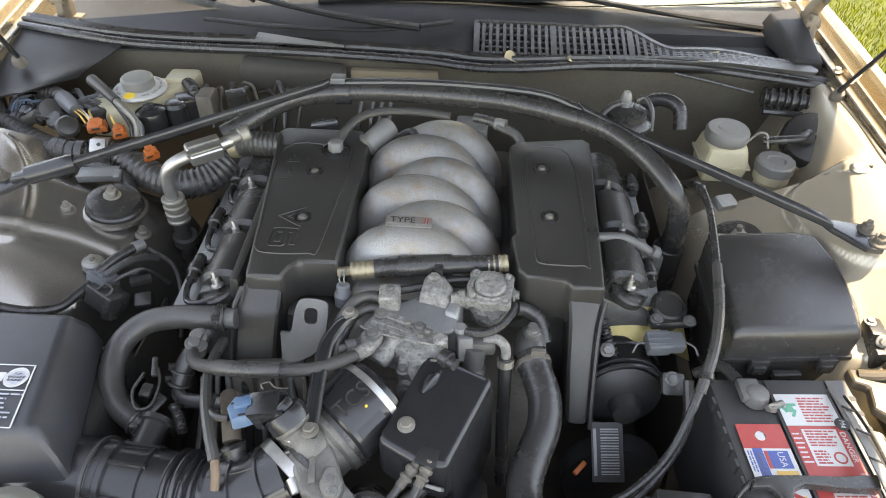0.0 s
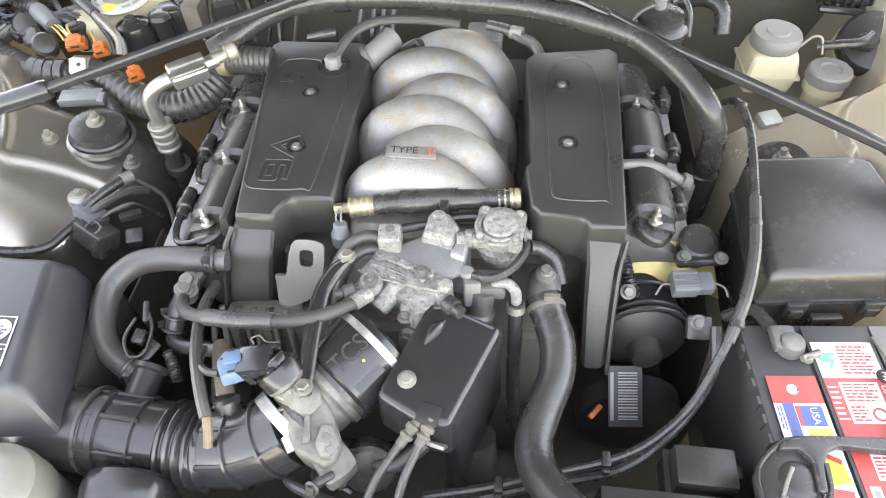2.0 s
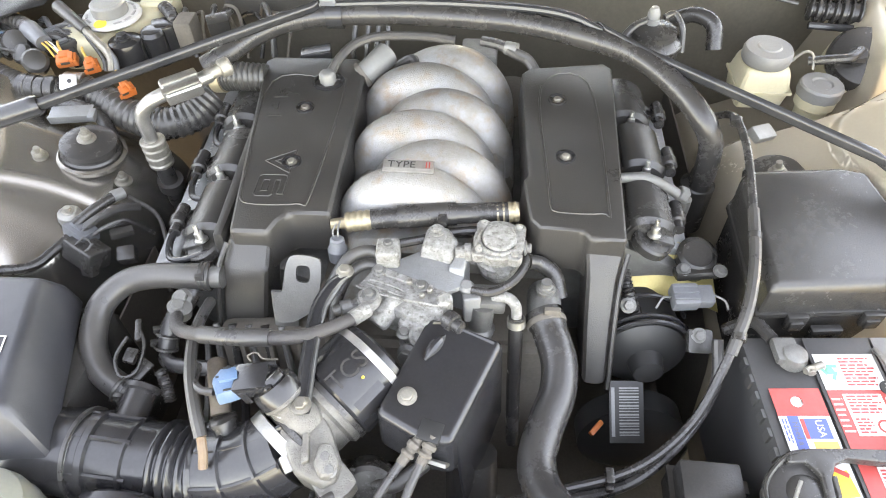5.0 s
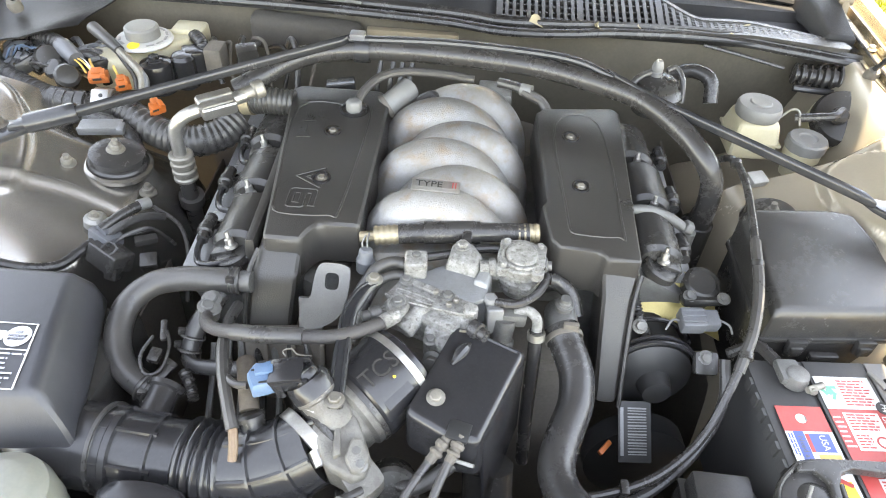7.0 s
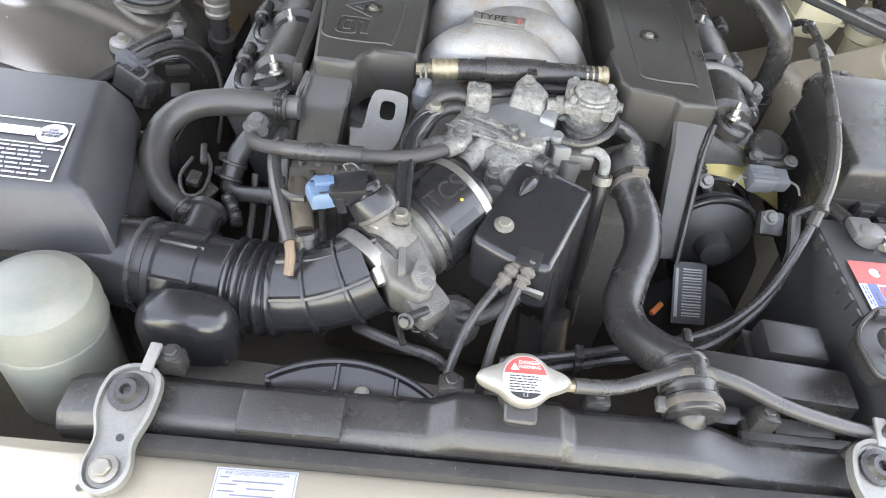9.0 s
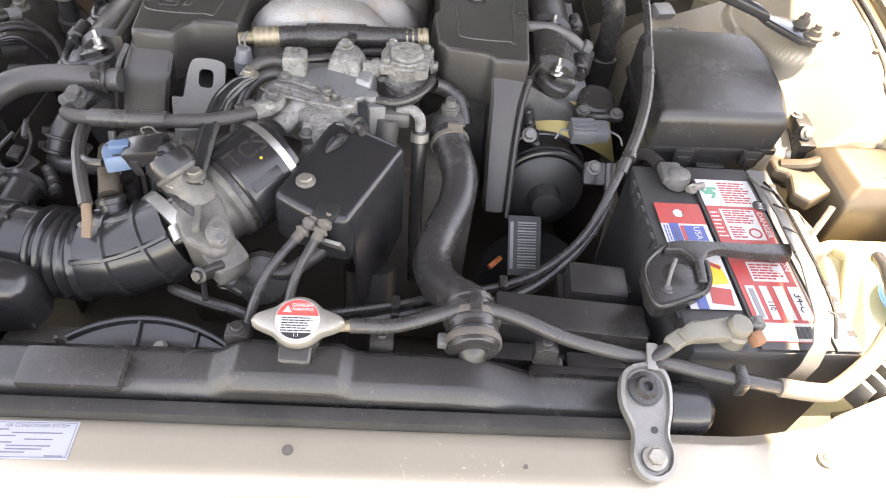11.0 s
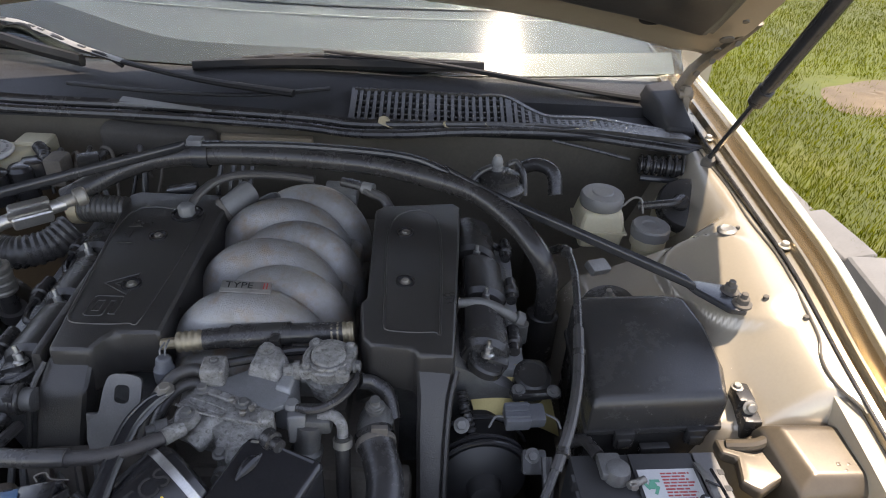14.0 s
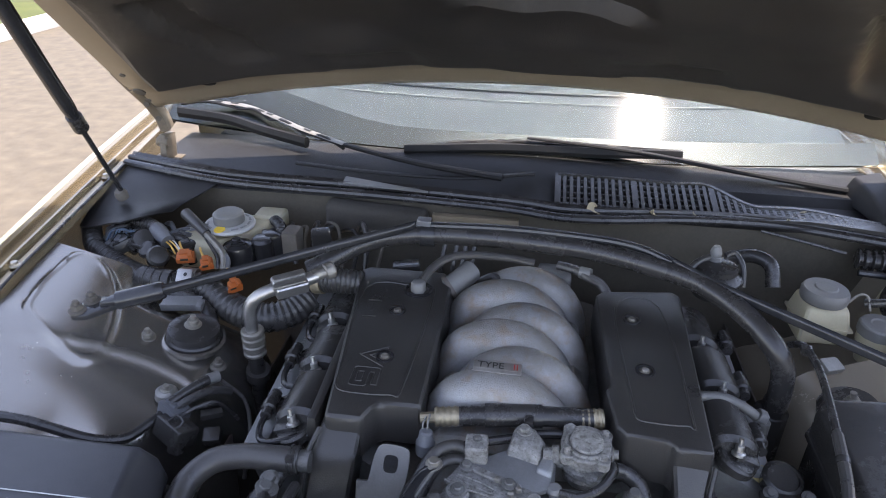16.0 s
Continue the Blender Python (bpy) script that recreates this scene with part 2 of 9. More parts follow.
def box(c, s, bevel=0.003, rot=(0, 0, 0), seg=2, taper=1.0):
    bm = bmesh.new()
    bmesh.ops.create_cube(bm, size=1)
    for v in bm.verts:
        k = taper if v.co.z > 0 else 1.0
        v.co = Vector((v.co.x * s[0] * k, v.co.y * s[1] * k, v.co.z * s[2]))
    bev(bm, min(bevel, 0.45 * min(s)), seg)
    return turn(bm, rot, c)


def join(*bms):
    out = bmesh.new()
    me = bpy.data.meshes.new("tmp")
    for b in bms:
        b.to_mesh(me)
        b.free()
        out.from_mesh(me)
    bpy.data.meshes.remove(me)
    return out


def loft(loops, bevel=0.0, seg=2, caps=True, closed=True):
    bm = bmesh.new()
    rings = [[bm.verts.new(p) for p in loop] for loop in loops]
    n = len(rings[0])
    for a, b in zip(rings, rings[1:]):
        for i in range(n if closed else n - 1):
            bm.faces.new((a[i], a[(i + 1) % n], b[(i + 1) % n], b[i]))
    if caps:
        bm.faces.new(rings[0][::-1])
        bm.faces.new(rings[-1])
    return bev(bm, bevel, seg)


def prism(pts, z0, z1, bevel=0.003, draft=0.0, seg=2, tilt=None):
    """An outline in plan, raised from z0 to z1; draft: how far the top draws in."""
    c = Vector((sum(p[0] for p in pts) / len(pts), sum(p[1] for p in pts) / len(pts)))
    top = []
    for p in pts:
        d = Vector(p) - c
        q = c + d * max(0.1, 1 - draft / max(d.length, 1e-4))
        top.append((q.x, q.y, z1 if tilt is None else z1 + tilt(q.x, q.y)))
    return loft([[(x, y, z0) for x, y in pts], top], bevel, seg)


def spline(pts, res=6):
    p = [Vector(q) for q in pts]
    if len(p) == 2:
        return [p[0].lerp(p[1], i / res) for i in range(res + 1)]
    p = [2 * p[0] - p[1], *p, 2 * p[-1] - p[-2]]
    out = []
    for i in range(1, len(p) - 2):
        a, b, c, d = p[i - 1 : i + 3]
        for k in range(res):
            t = k / res
            out.append(0.5 * (2 * b + (c - a) * t + (2 * a - 5 * b + 4 * c - d) * t * t + (3 * b - a - 3 * c + d) * t**3))
    return out + [p[-2]]


def round_loop(pts, res=5):
    """A closed outline made smooth."""
    p = [Vector(q) for q in pts]
    out = []
    for i in range(len(p)):
        a, b, c, d = p[i - 1], p[i], p[(i + 1) % len(p)], p[(i + 2) % len(p)]
        for k in range(res):
            t = k / res
            out.append(tuple(0.5 * (2 * b + (c - a) * t + (2 * a - 5 * b + 4 * c - d) * t * t + (3 * b - a - 3 * c + d) * t**3)))
    return out


def tube(pts, r, n=12, res=6, flat=1.0):
    """A round tube along a smooth line; r may be a function of the way along, 0 to 1."""
    line = spline(pts, res)
    bm = bmesh.new()
    rings, up = [], None
    for i, p in enumerate(line):
        t = (line[min(i + 1, len(line) - 1)] - line[max(i - 1, 0)]).normalized()
        if up is None:
            up = Vector((0, 0, 1)) if abs(t.z) < 0.9 else Vector((1, 0, 0))
        up = (up - up.dot(t) * t).normalized()
        side = t.cross(up)
        k = r(i / (len(line) - 1)) if callable(r) else r
        rings.append([bm.verts.new(p + k * (math.cos(a) * side + flat * math.sin(a) * up)) for a in [2 * math.pi * j / n for j in range(n)]])
    for a, b in zip(rings, rings[1:]):
        for j in range(n):
            bm.faces.new((a[j], a[(j + 1) % n], b[(j + 1) % n], b[j]))
    bm.faces.new(rings[0][::-1])
    bm.faces.new(rings[-1])
    return bm


def axis_frame(ax):
    return Vector(ax).normalized().to_track_quat("Z", "Y").to_matrix().to_4x4()


def lathe(prof, c, ax=(0, 0, 1), n=24, spin=0.0):
    """Turned from (radius, height) pairs about an axis."""
    bm = bmesh.new()
    rings = [[bm.verts.new((r * math.cos(a), r * math.sin(a), h)) for a in [spin + 2 * math.pi * j / n for j in range(n)]] for r, h in [(max(r, 1e-5), h) for r, h in prof]]
    for a, b in zip(rings, rings[1:]):
        for j in range(n):
            bm.faces.new((a[j], a[(j + 1) % n], b[(j + 1) % n], b[j]))
    bm.faces.new(rings[0][::-1])
    bm.faces.new(rings[-1])
    bmesh.ops.transform(bm, matrix=Matrix.Translation(c) @ axis_frame(ax), verts=bm.verts)
    return bm


def bolt_mesh(c, ax=(0, 0, 1), r=0.006, h=0.006, stud=0.0):
    """A flanged hexagon head, with a stud through it where one shows."""
    bms = [lathe([(r * 1.45, 0), (r * 1.45, h * 0.25), (r * 1.1, h * 0.4)], c, ax, 18), bev(lathe([(r, h * 0.3), (r, h * 1.1)], c, ax, 6), r * 0.12, 1)]
    if stud:
        bms.append(lathe([(r * 0.5, h), (r * 0.5, h + stud)], c, ax, 10))
    return join(*bms)


def sheet(fn, nu, nv, thick=0.0):
    """A surface fn(u, v), u and v from 0 to 1."""
    bm = bmesh.new()
    g = [[bm.verts.new(fn(i / nu, j / nv)) for j in range(nv + 1)] for i in range(nu + 1)]
    for i in range(nu):
        for j in range(nv):
            bm.faces.new((g[i][j], g[i + 1][j], g[i + 1][j + 1], g[i][j + 1]))
    bmesh.ops.recalc_face_normals(bm, faces=bm.faces)
    if thick:
        bmesh.ops.solidify(bm, geom=bm.faces[:], thickness=thick)
    return bm


def place(o, xdir, updir):
    """A frame at o whose x runs along xdir and whose z is near updir."""
    x = Vector(xdir).normalized()
    z = Vector(updir)
    z = (z - z.dot(x) * x).normalized()
    y = z.cross(x)
    m = Matrix((x, y, z)).transposed().to_4x4()
    m.translation = Vector(o)
    return m


def text(body, size, m, material, parent, name="lettering", depth=0.0004, align="CENTER", squash=1.0):
    cu = bpy.data.curves.new("tmp_text", "FONT")
    cu.body, cu.size, cu.extrude = body, size, depth
    cu.align_x, cu.align_y = align, "CENTER"
    cu.resolution_u = 3
    ob = bpy.data.objects.new("tmp_text", cu)
    scene.collection.objects.link(ob)
    bpy.context.view_layer.update()
    me = bpy.data.meshes.new_from_object(ob.evaluated_get(bpy.context.evaluated_depsgraph_get()))
    bpy.data.objects.remove(ob)
    bpy.data.curves.remove(cu)
    bm = bmesh.new()
    bm.from_mesh(me)
    bpy.data.meshes.remove(me)
    bmesh.ops.transform(bm, matrix=m @ Matrix.Diagonal((squash, 1, 1, 1)), verts=bm.verts)
    return part(name, bm, material, parent)


def plate(m, x0, y0, x1, y1, h=0.0006, bevel=0.0):
    """A thin flat piece in the frame m."""
    bm = box(((x0 + x1) / 2, (y0 + y1) / 2, h / 2), (abs(x1 - x0), abs(y1 - y0), h), bevel)
    bmesh.ops.transform(bm, matrix=m, verts=bm.verts)
    return bm


def bars(m, x0, y0, x1, y1, rows, material, parent, h=0.0008, fill=0.5, ragged=0.3, seed=1, name="print_bar"):
    """Rows of plain dashes standing for small print; one mesh a row."""
    rnd = random.Random(seed)
    dy = (y1 - y0) / rows
    for i in range(rows):
        end = x0 + (x1 - x0) * (1 - ragged * rnd.random())
        x, words = x0, []
        while x < end - 1e-5:
            w = min(end - x, dy * rnd.uniform(1.0, 2.6))
            words.append(plate(m, x, y0 + dy * (i + 0.5 - fill / 2), x + w, y0 + dy * (i + 0.5 + fill / 2), h))
            x += w + dy * 0.35
        part(name, join(*words), material, parent)


# ---- ground and surroundings ----
ASPHALT = mat("pale_asphalt", (0.100, 0.083, 0.060), 0.9, 0, 0.4, 40, 0.8, dust=0.4, dust_color=(0.120, 0.098, 0.069), speck=0.5, speck_color=(0.08, 0.06, 0.045))
GRASS = mat("lawn_soil", (0.056, 0.068, 0.004), 0.9, 0, 0.4, 5, 0.5, stain=(0.12, 0.11, 0.02), stain_amount=0.3)
BLADE = mat("grass_blade", (0.106, 0.119, 0.002), 0.9, 0, 0.45, 3, 0.0, spec=0.02)
STONE = mat("granite_kerb", (0.14, 0.137, 0.132), 0.85, 0, 0.3, 20, 0.6)
CONCRETE = mat("concrete_kerb", (0.55, 0.52, 0.47), 0.9, 0, 0.15, 15, 0.3)

solo("ground", sheet(lambda u, v: (-400 + 800 * u, -400 + 800 * v, 0), 4, 4), ASPHALT, "sunlit pale asphalt drive under the car", "ground", kind="structure")


def edge(y):
    """Line of the lawn's near edge, which closes in on the drive."""
    return 1.845 - 0.11 * (y - 1.9)


def lawn(name, x0, x1, y0, y1, z, skewed=False):
    return solo(name, sheet(lambda u, v: ((edge(y0 + (y1 - y0) * v) if skewed else x0) * (1 - u) + x1 * u, y0 + (y1 - y0) * v, z + 0.015 * noise.noise((u * 40, v * 40, 1))), 40, 60), GRASS,
                "mown green lawn with a bare patch, beside the drive", "lawn", kind="structure")


lawn("lawn", 1.94, 7.2, -3, 9, 0.10, True)
lawn("lawn_far", -60, -5.95, -10, 40, 0.08)
solo("path", box((4.4, 10.2, 0.06), (30, 2.2, 0.1), 0.02), CONCRETE, "pale concrete path across the end of the lawn", "path", kind="structure")
lawn("lawn_back", 1.98, 40, 11.3, 60, 0.10)


def grass_blades():
    """Tufts of short blades over the part of the lawn that the camera sees."""
    rnd = random.Random(5)
    vs, fs = [], []
    for _ in range(170000):
        y = 0.6 + 8.4 * rnd.random() ** 1.2
        x = edge(y) + 0.01 + 3.7 * rnd.random() ** 1.3
        bare = math.hypot((x - 2.85) / 0.40, (y - 3.7) / 0.30)
        if bare < 1 and rnd.random() < 0.9:
            continue
        h, a = rnd.uniform(0.012, 0.034), rnd.uniform(0, math.pi)
        w, lean = rnd.uniform(0.0012, 0.0030), rnd.uniform(-0.030, 0.030)
        k = len(vs)
        dx, dy = w * math.cos(a), w * math.sin(a)
        vs += [(x - dx, y - dy, 0.10), (x + dx, y + dy, 0.10), (x + lean, y + lean * 0.6, 0.10 + h)]
        fs.append((k, k + 1, k + 2))
    me = bpy.data.meshes.new("grass")
    me.from_pydata(vs, [], fs)
    me.materials.append(BLADE)
    return tagged(new("grass", me), "short green grass blades growing on the lawn", "grass", kind="stuff")


grass_blades()
SOIL = mat("bare_soil", (0.105, 0.077, 0.046), 0.95, 0, 0.5, 18, 1.0, speck=0.6, speck_color=(0.10, 0.07, 0.045))
bare_patch = sheet(lambda u, v: (2.95 + 0.50 * v * math.cos(2 * math.pi * u) * (1 + 0.25 * math.sin(9 * u + 1)), 3.62 + 0.34 * v * math.sin(2 * math.pi * u) * (1 + 0.3 * math.sin(14 * u)), 0.118 + 0.02 * (1 - v) * noise.noise((u * 9, v * 9, 3)) - 0.016 * v * v), 40, 8)
solo("soil_patch", bare_patch, SOIL, "bare brown soil patch in the lawn", "soil", kind="structure")
kerb = thing("kerb", (1.9, 2, 0), "row of rough grey granite kerb stones edging the lawn", "kerb", kind="structure")
rnd = random.Random(3)
yy = -0.6
while yy < 6:
    ln_ = rnd.uniform(0.22, 0.36)
    part("stone", box((edge(yy) - 0.062 + rnd.uniform(-0.018, 0.018), yy + ln_ / 2, 0.05 + rnd.uniform(-0.012, 0.008)), (0.15 + rnd.uniform(-0.02, 0.02), ln_ - 0.012, 0.14), 0.022, (rnd.uniform(-5, 5), rnd.uniform(-7, 7), 6.3 + rnd.uniform(-6, 6)), 3), STONE, kerb)
    yy += ln_
solo("kerb_far", box((-5.78, 10, 0.05), (0.22, 50, 0.16), 0.03), CONCRETE, "whitish concrete kerb along the far side of the drive", "kerb", kind="structure")


# ---- the car's body ----
def xg(y):
    """Half width of the bay at the gutter."""
    return 0.655 + 0.072 * y


def skew(y):
    """The body stands turned a little against the engine."""
    return -0.06 * (y - 0.45)


def gz(y):
    """How the wing's edge rises towards the back."""
    return 0.122 * smooth(-0.12, 0.62, y) - 0.02


def gx(s, y):
    """The gutter's line on either side; the body stands a little askew."""
    return xg(y) + skew(y) + 0.018 * smooth(0.45, 0.2, y) if s > 0 else -(0.742 + 0.165 * (y - 0.53))


def lerp_table(t, rows):
    for (a, za), (b, zb) in zip(rows, rows[1:]):
        if t <= b:
            i = rows.index((a, za))
            p, q = rows[max(0, i - 1)], rows[min(len(rows) - 1, i + 2)]
            k, h = max(0.0, (t - a) / (b - a)), b - a
            ma = (zb - p[1]) / (b - p[0]) * h
            mb = (q[1] - za) / (q[0] - a) * h
            return (2 * k**3 - 3 * k**2 + 1) * za + (k**3 - 2 * k**2 + k) * ma + (3 * k**2 - 2 * k**3) * zb + (k**3 - k**2) * mb
    return rows[-1][1]


def smooth(a, b, t):
    k = min(1.0, max(0.0, (t - a) / (b - a)))
    return k * k * (3 - 2 * k)


TOWER = ((0.40, 0.70), (0.42, 0.79), (0.45, 0.831), (0.49, 0.848), (0.55, 0.875), (0.61, 0.906), (0.67, 0.926), (0.74, 0.936), (0.90, 0.94))


TOWER_LEFT = ((0.40, 0.70), (0.42, 0.79), (0.45, 0.832), (0.49, 0.852), (0.55, 0.876), (0.61, 0.898), (0.67, 0.917), (0.74, 0.936), (0.95, 0.985))
PAD = ((0.712, 0.528), (0.650, 0.492), (0.592, 0.477), (0.570, 0.500), (0.580, 0.560), (0.620, 0.636), (0.675, 0.692), (0.735, 0.700), (0.732, 0.600))


def inside(poly, x, y):
    """How far a place lies inside a rounded outline (negative outside)."""
    best = 1.0
    for (ax, ay), (bx, by) in zip(poly, poly[1:] + poly[:1]):
        d = math.hypot(bx - ax, by - ay)
        k = ((x - ax) * (by - ay) - (y - ay) * (bx - ax)) / d
        best = -math.log(math.exp(-best * 140) + math.exp(-k * 140)) / 140
    return best


def tower_z(u, y, s=1):
    z = lerp_table(u, TOWER if s > 0 else TOWER_LEFT)
    f = 0.045 * smooth(0.48, 0.62, u)
    if s < 0:
        edge = lerp_table(u, ((0.40, 0.545), (0.43, 0.525), (0.465, 0.465), (0.485, 0.412), (0.55, 0.372), (0.64, 0.360), (0.95, 0.350)))
        z -= 0.17 * smooth(edge + 0.010, edge - 0.045, y) + 0.010 * smooth(0.512, 0.490, y - 0.02 * math.sin((u - 0.4) * 14))
    z -= (0.16 * smooth(0.415 - f, 0.362 - f, y) if s > 0 else 0.0) + 0.02 * smooth(0.52, 0.41, y) + 0.03 * smooth(0.46, 0.36, y) * smooth(0.5, 0.6, u)
    z -= 0.05 * smooth(0.72, 0.86, y) * smooth(0.66, 0.55, u)
    # raised seat under the brace's foot
    if s < 0:
        k = inside(PAD, u, y)
        z += 0.005 * smooth(-0.004, 0.004, k) + 0.0015 * math.exp(-(((k - 0.007) / 0.003) ** 2))
    else:
        rr = math.hypot((u - 0.622 + 0.25 * (y - 0.57)) / 0.062, (y - 0.575) / 0.105)
        z += 0.013 * smooth(1.08, 0.97, rr)
    if s < 0:
        z -= 0.05 * smooth(0.61, 0.70, y) * smooth(0.66, 0.56, u)
    if s > 0:
        z -= 0.11 * smooth(0.69, 0.735, y) * smooth(0.705, 0.665, u)
    if s > 0:
        k = smooth(gx(1, y) - 0.10, gx(1, y) - 0.012, u) * smooth(0.335, 0.375, y)
        z += (0.848 + gz(y) - z) * k
    # a pressed swage running across the panel
    z += 0.002 * math.exp(-(((y - 0.47) - 0.25 * (u - 0.5)) / 0.018) ** 2)
    return z


body = thing("car_body", (0, 0.5, 0), "champagne metallic car body with an open engine bay", "car")
for s in (1, -1):
    # left tower takes the shaded copy of the paint, right one the sunlit paint
    part("strut_tower", sheet(lambda u, v: (s * 0.40 + (gx(s, 0.30 + (0.72 if s > 0 else 0.405) * v) - s * 0.40) * u, 0.30 + (0.72 if s > 0 else 0.405) * v, tower_z(0.40 + (abs(gx(s, 0.30 + (0.72 if s > 0 else 0.405) * v)) - 0.40) * u, 0.30 + (0.72 if s > 0 else 0.405) * v, s)), 96, 120, 0.003), PAINT_TOWER_SHADE if s < 0 else PAINT, body,
         "champagne painted strut tower panel, dusty")
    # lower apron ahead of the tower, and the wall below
    part("apron", sheet(lambda u, v: (s * (0.60 + (abs(gx(s, -0.05 + 0.43 * v)) - 0.60) * u), -0.02 + 0.40 * v, 0.70 + 0.13 * u**2 + 0.03 * v), 14, 20, 0.003), PAINT_BAY_SHADE, body)
    part("apron_wall", sheet(lambda u, v: (s * (0.405 + 0.012 * v), 0.36 + 0.62 * u, 0.40 + 0.33 * v), 10, 10, 0.003), DARK, body)
    # fender: gutter, inner lip, crown and side
    prof = ((0.0, -0.012), (0.004, 0.0), (0.022, 0.002), (0.027, 0.014), (0.032, 0.015), (0.038, 0.000), (0.048, -0.006), (0.060, -0.004), (0.066, 0.015), (0.073, 0.019), (0.082, 0.012), (0.12, 0.002), (0.15, -0.04), (0.18, -0.12), (0.19, -0.45))

    def fender_pt(u, v):
        k = u * (len(prof) - 1)
        i = min(int(k), len(prof) - 2)
        f = k - i
        px, pz = prof[i][0] + (prof[i + 1][0] - prof[i][0]) * f, prof[i][1] + (prof[i + 1][1] - prof[i][1]) * f
        y = -0.12 + 1.62 * v
        zz = 0.85 + gz(y) + 0.022 * smooth(0.4, 1.4, y)
        grow = 0.50 + 0.30 * smooth(0.0, 1.1, y)
        return (gx(s, y) + s * px * grow, y, zz + pz)

    part("fender", sheet(fender_pt, 42, 40, 0.0015), PAINT_WING, body, "champagne metallic front wing with a rolled inner edge")
    part("gutter_seal", tube([(gx(s, y) + s * 0.002, y, 0.853 + gz(y) + 0.022 * smooth(0.4, 1.4, y)) for y in (0.12, 0.25, 0.4, 0.55, 0.7, 0.85, 1.0)], 0.0024, 8), RUBBER, body)
    for y in (0.31, 0.60, 0.93):
        part("bolt", bolt_mesh((gx(s, y) + s * 0.010, y, 0.854 + gz(y) + 0.022 * smooth(0.4, 1.4, y)), r=0.006, h=0.007), PAINT, body)
    # bay side below the gutter and cabin side
    part("door_pillar", box((s * 0.88, 2.2, 0.75), (0.10, 1.4, 0.6), 0.03), PAINT, body)

# narrow ledge inside the wing, ahead of the tower, and the overlapping flange beside it
part("inner_ledge", sheet(lambda u, v: (gx(1, 0.05 + 0.32 * v) - 0.024 * (1 - u), 0.05 + 0.32 * v, 0.842 + gz(0.05 + 0.32 * v) - (0.035 if u < 0.08 else 0.0)), 12, 20, 0.002), PAINT, body, "champagne painted ledge along the wing")


def flange_in(y):
    """How far the lapped flange reaches in from the gutter."""
    return 0.004 + 0.015 * smooth(0.45, 0.41, y) * smooth(0.352, 0.372, y) + 0.002 * math.sin(y * 30)


part("lapped_flange", sheet(lambda u, v: (gx(1, 0.34 + 0.58 * v) - flange_in(0.34 + 0.58 * v) * (1 - u), 0.34 + 0.58 * v, 0.8515 + gz(0.34 + 0.58 * v) - 0.0012 * (1 - u)), 6, 60, 0.0018), PAINT, body, "lapped panel edge, its shadow drawn as a dark line")
# dark tube drawn along the flange as its edge shadow
part("edge_shadow_line", tube([(gx(1, 0.345 + 0.565 * k / 18) - flange_in(0.345 + 0.565 * k / 18), 0.345 + 0.565 * k / 18, 0.8495 + gz(0.345 + 0.565 * k / 18)) for k in range(19)], 0.0017, 6, 4), DARK, body)
for x, y, r in ((0.640, 0.505, 0.0035), (0.676, 0.470, 0.0032), (0.66, 0.66, 0.0028)):
    part("hole", lathe([(r, 0), (r, 0.004)], (x, y, tower_z(x, y) + 0.0005), (-0.15, 0, 1), 12), DARK, body)
part("grommet", lathe([(0.013, 0), (0.014, 0.004), (0.009, 0.007), (0.005, 0.006)], (0.645, 0.66, tower_z(0.645, 0.66) + 0.002), (-0.15, 0, 1), 18), PEWTER, body)

# front cross panel
LINE = lambda x: -0.012 + 0.035 * x + 0.10 * max(0.0, abs(x) - 0.44)  # noqa: E731
prof2 = ((0.012, 0.770), (0.008, 0.796), (-0.004, 0.802), (-0.045, 0.802), (-0.058, 0.798), (-0.066, 0.788), (-0.092, 0.784), (-0.104, 0.776), (-0.110, 0.72), (-0.13, 0.62))


def cross_pt(u, v):
    x = -0.62 + 1.24 * u
    k = v * (len(prof2) - 1)
    i = min(int(k), len(prof2) - 2)
    f = k - i
    y, z = prof2[i][0] + (prof2[i + 1][0] - prof2[i][0]) * f, prof2[i][1] + (prof2[i + 1][1] - prof2[i][1]) * f
    pocket = 0.012 * smooth(0.55, 0.7, math.sin(x * 22 + 0.9)) * smooth(0.45, 0.6, v) * smooth(0.9, 0.75, v)
    lift = 0.03 * smooth(0.42, 0.62, abs(x))
    return (x, LINE(x) + y, z - pocket + lift)


part("front_panel", sheet(cross_pt, 80, 36, 0.002), PAINT, body, "champagne painted panel above the grille, dusty with chips")
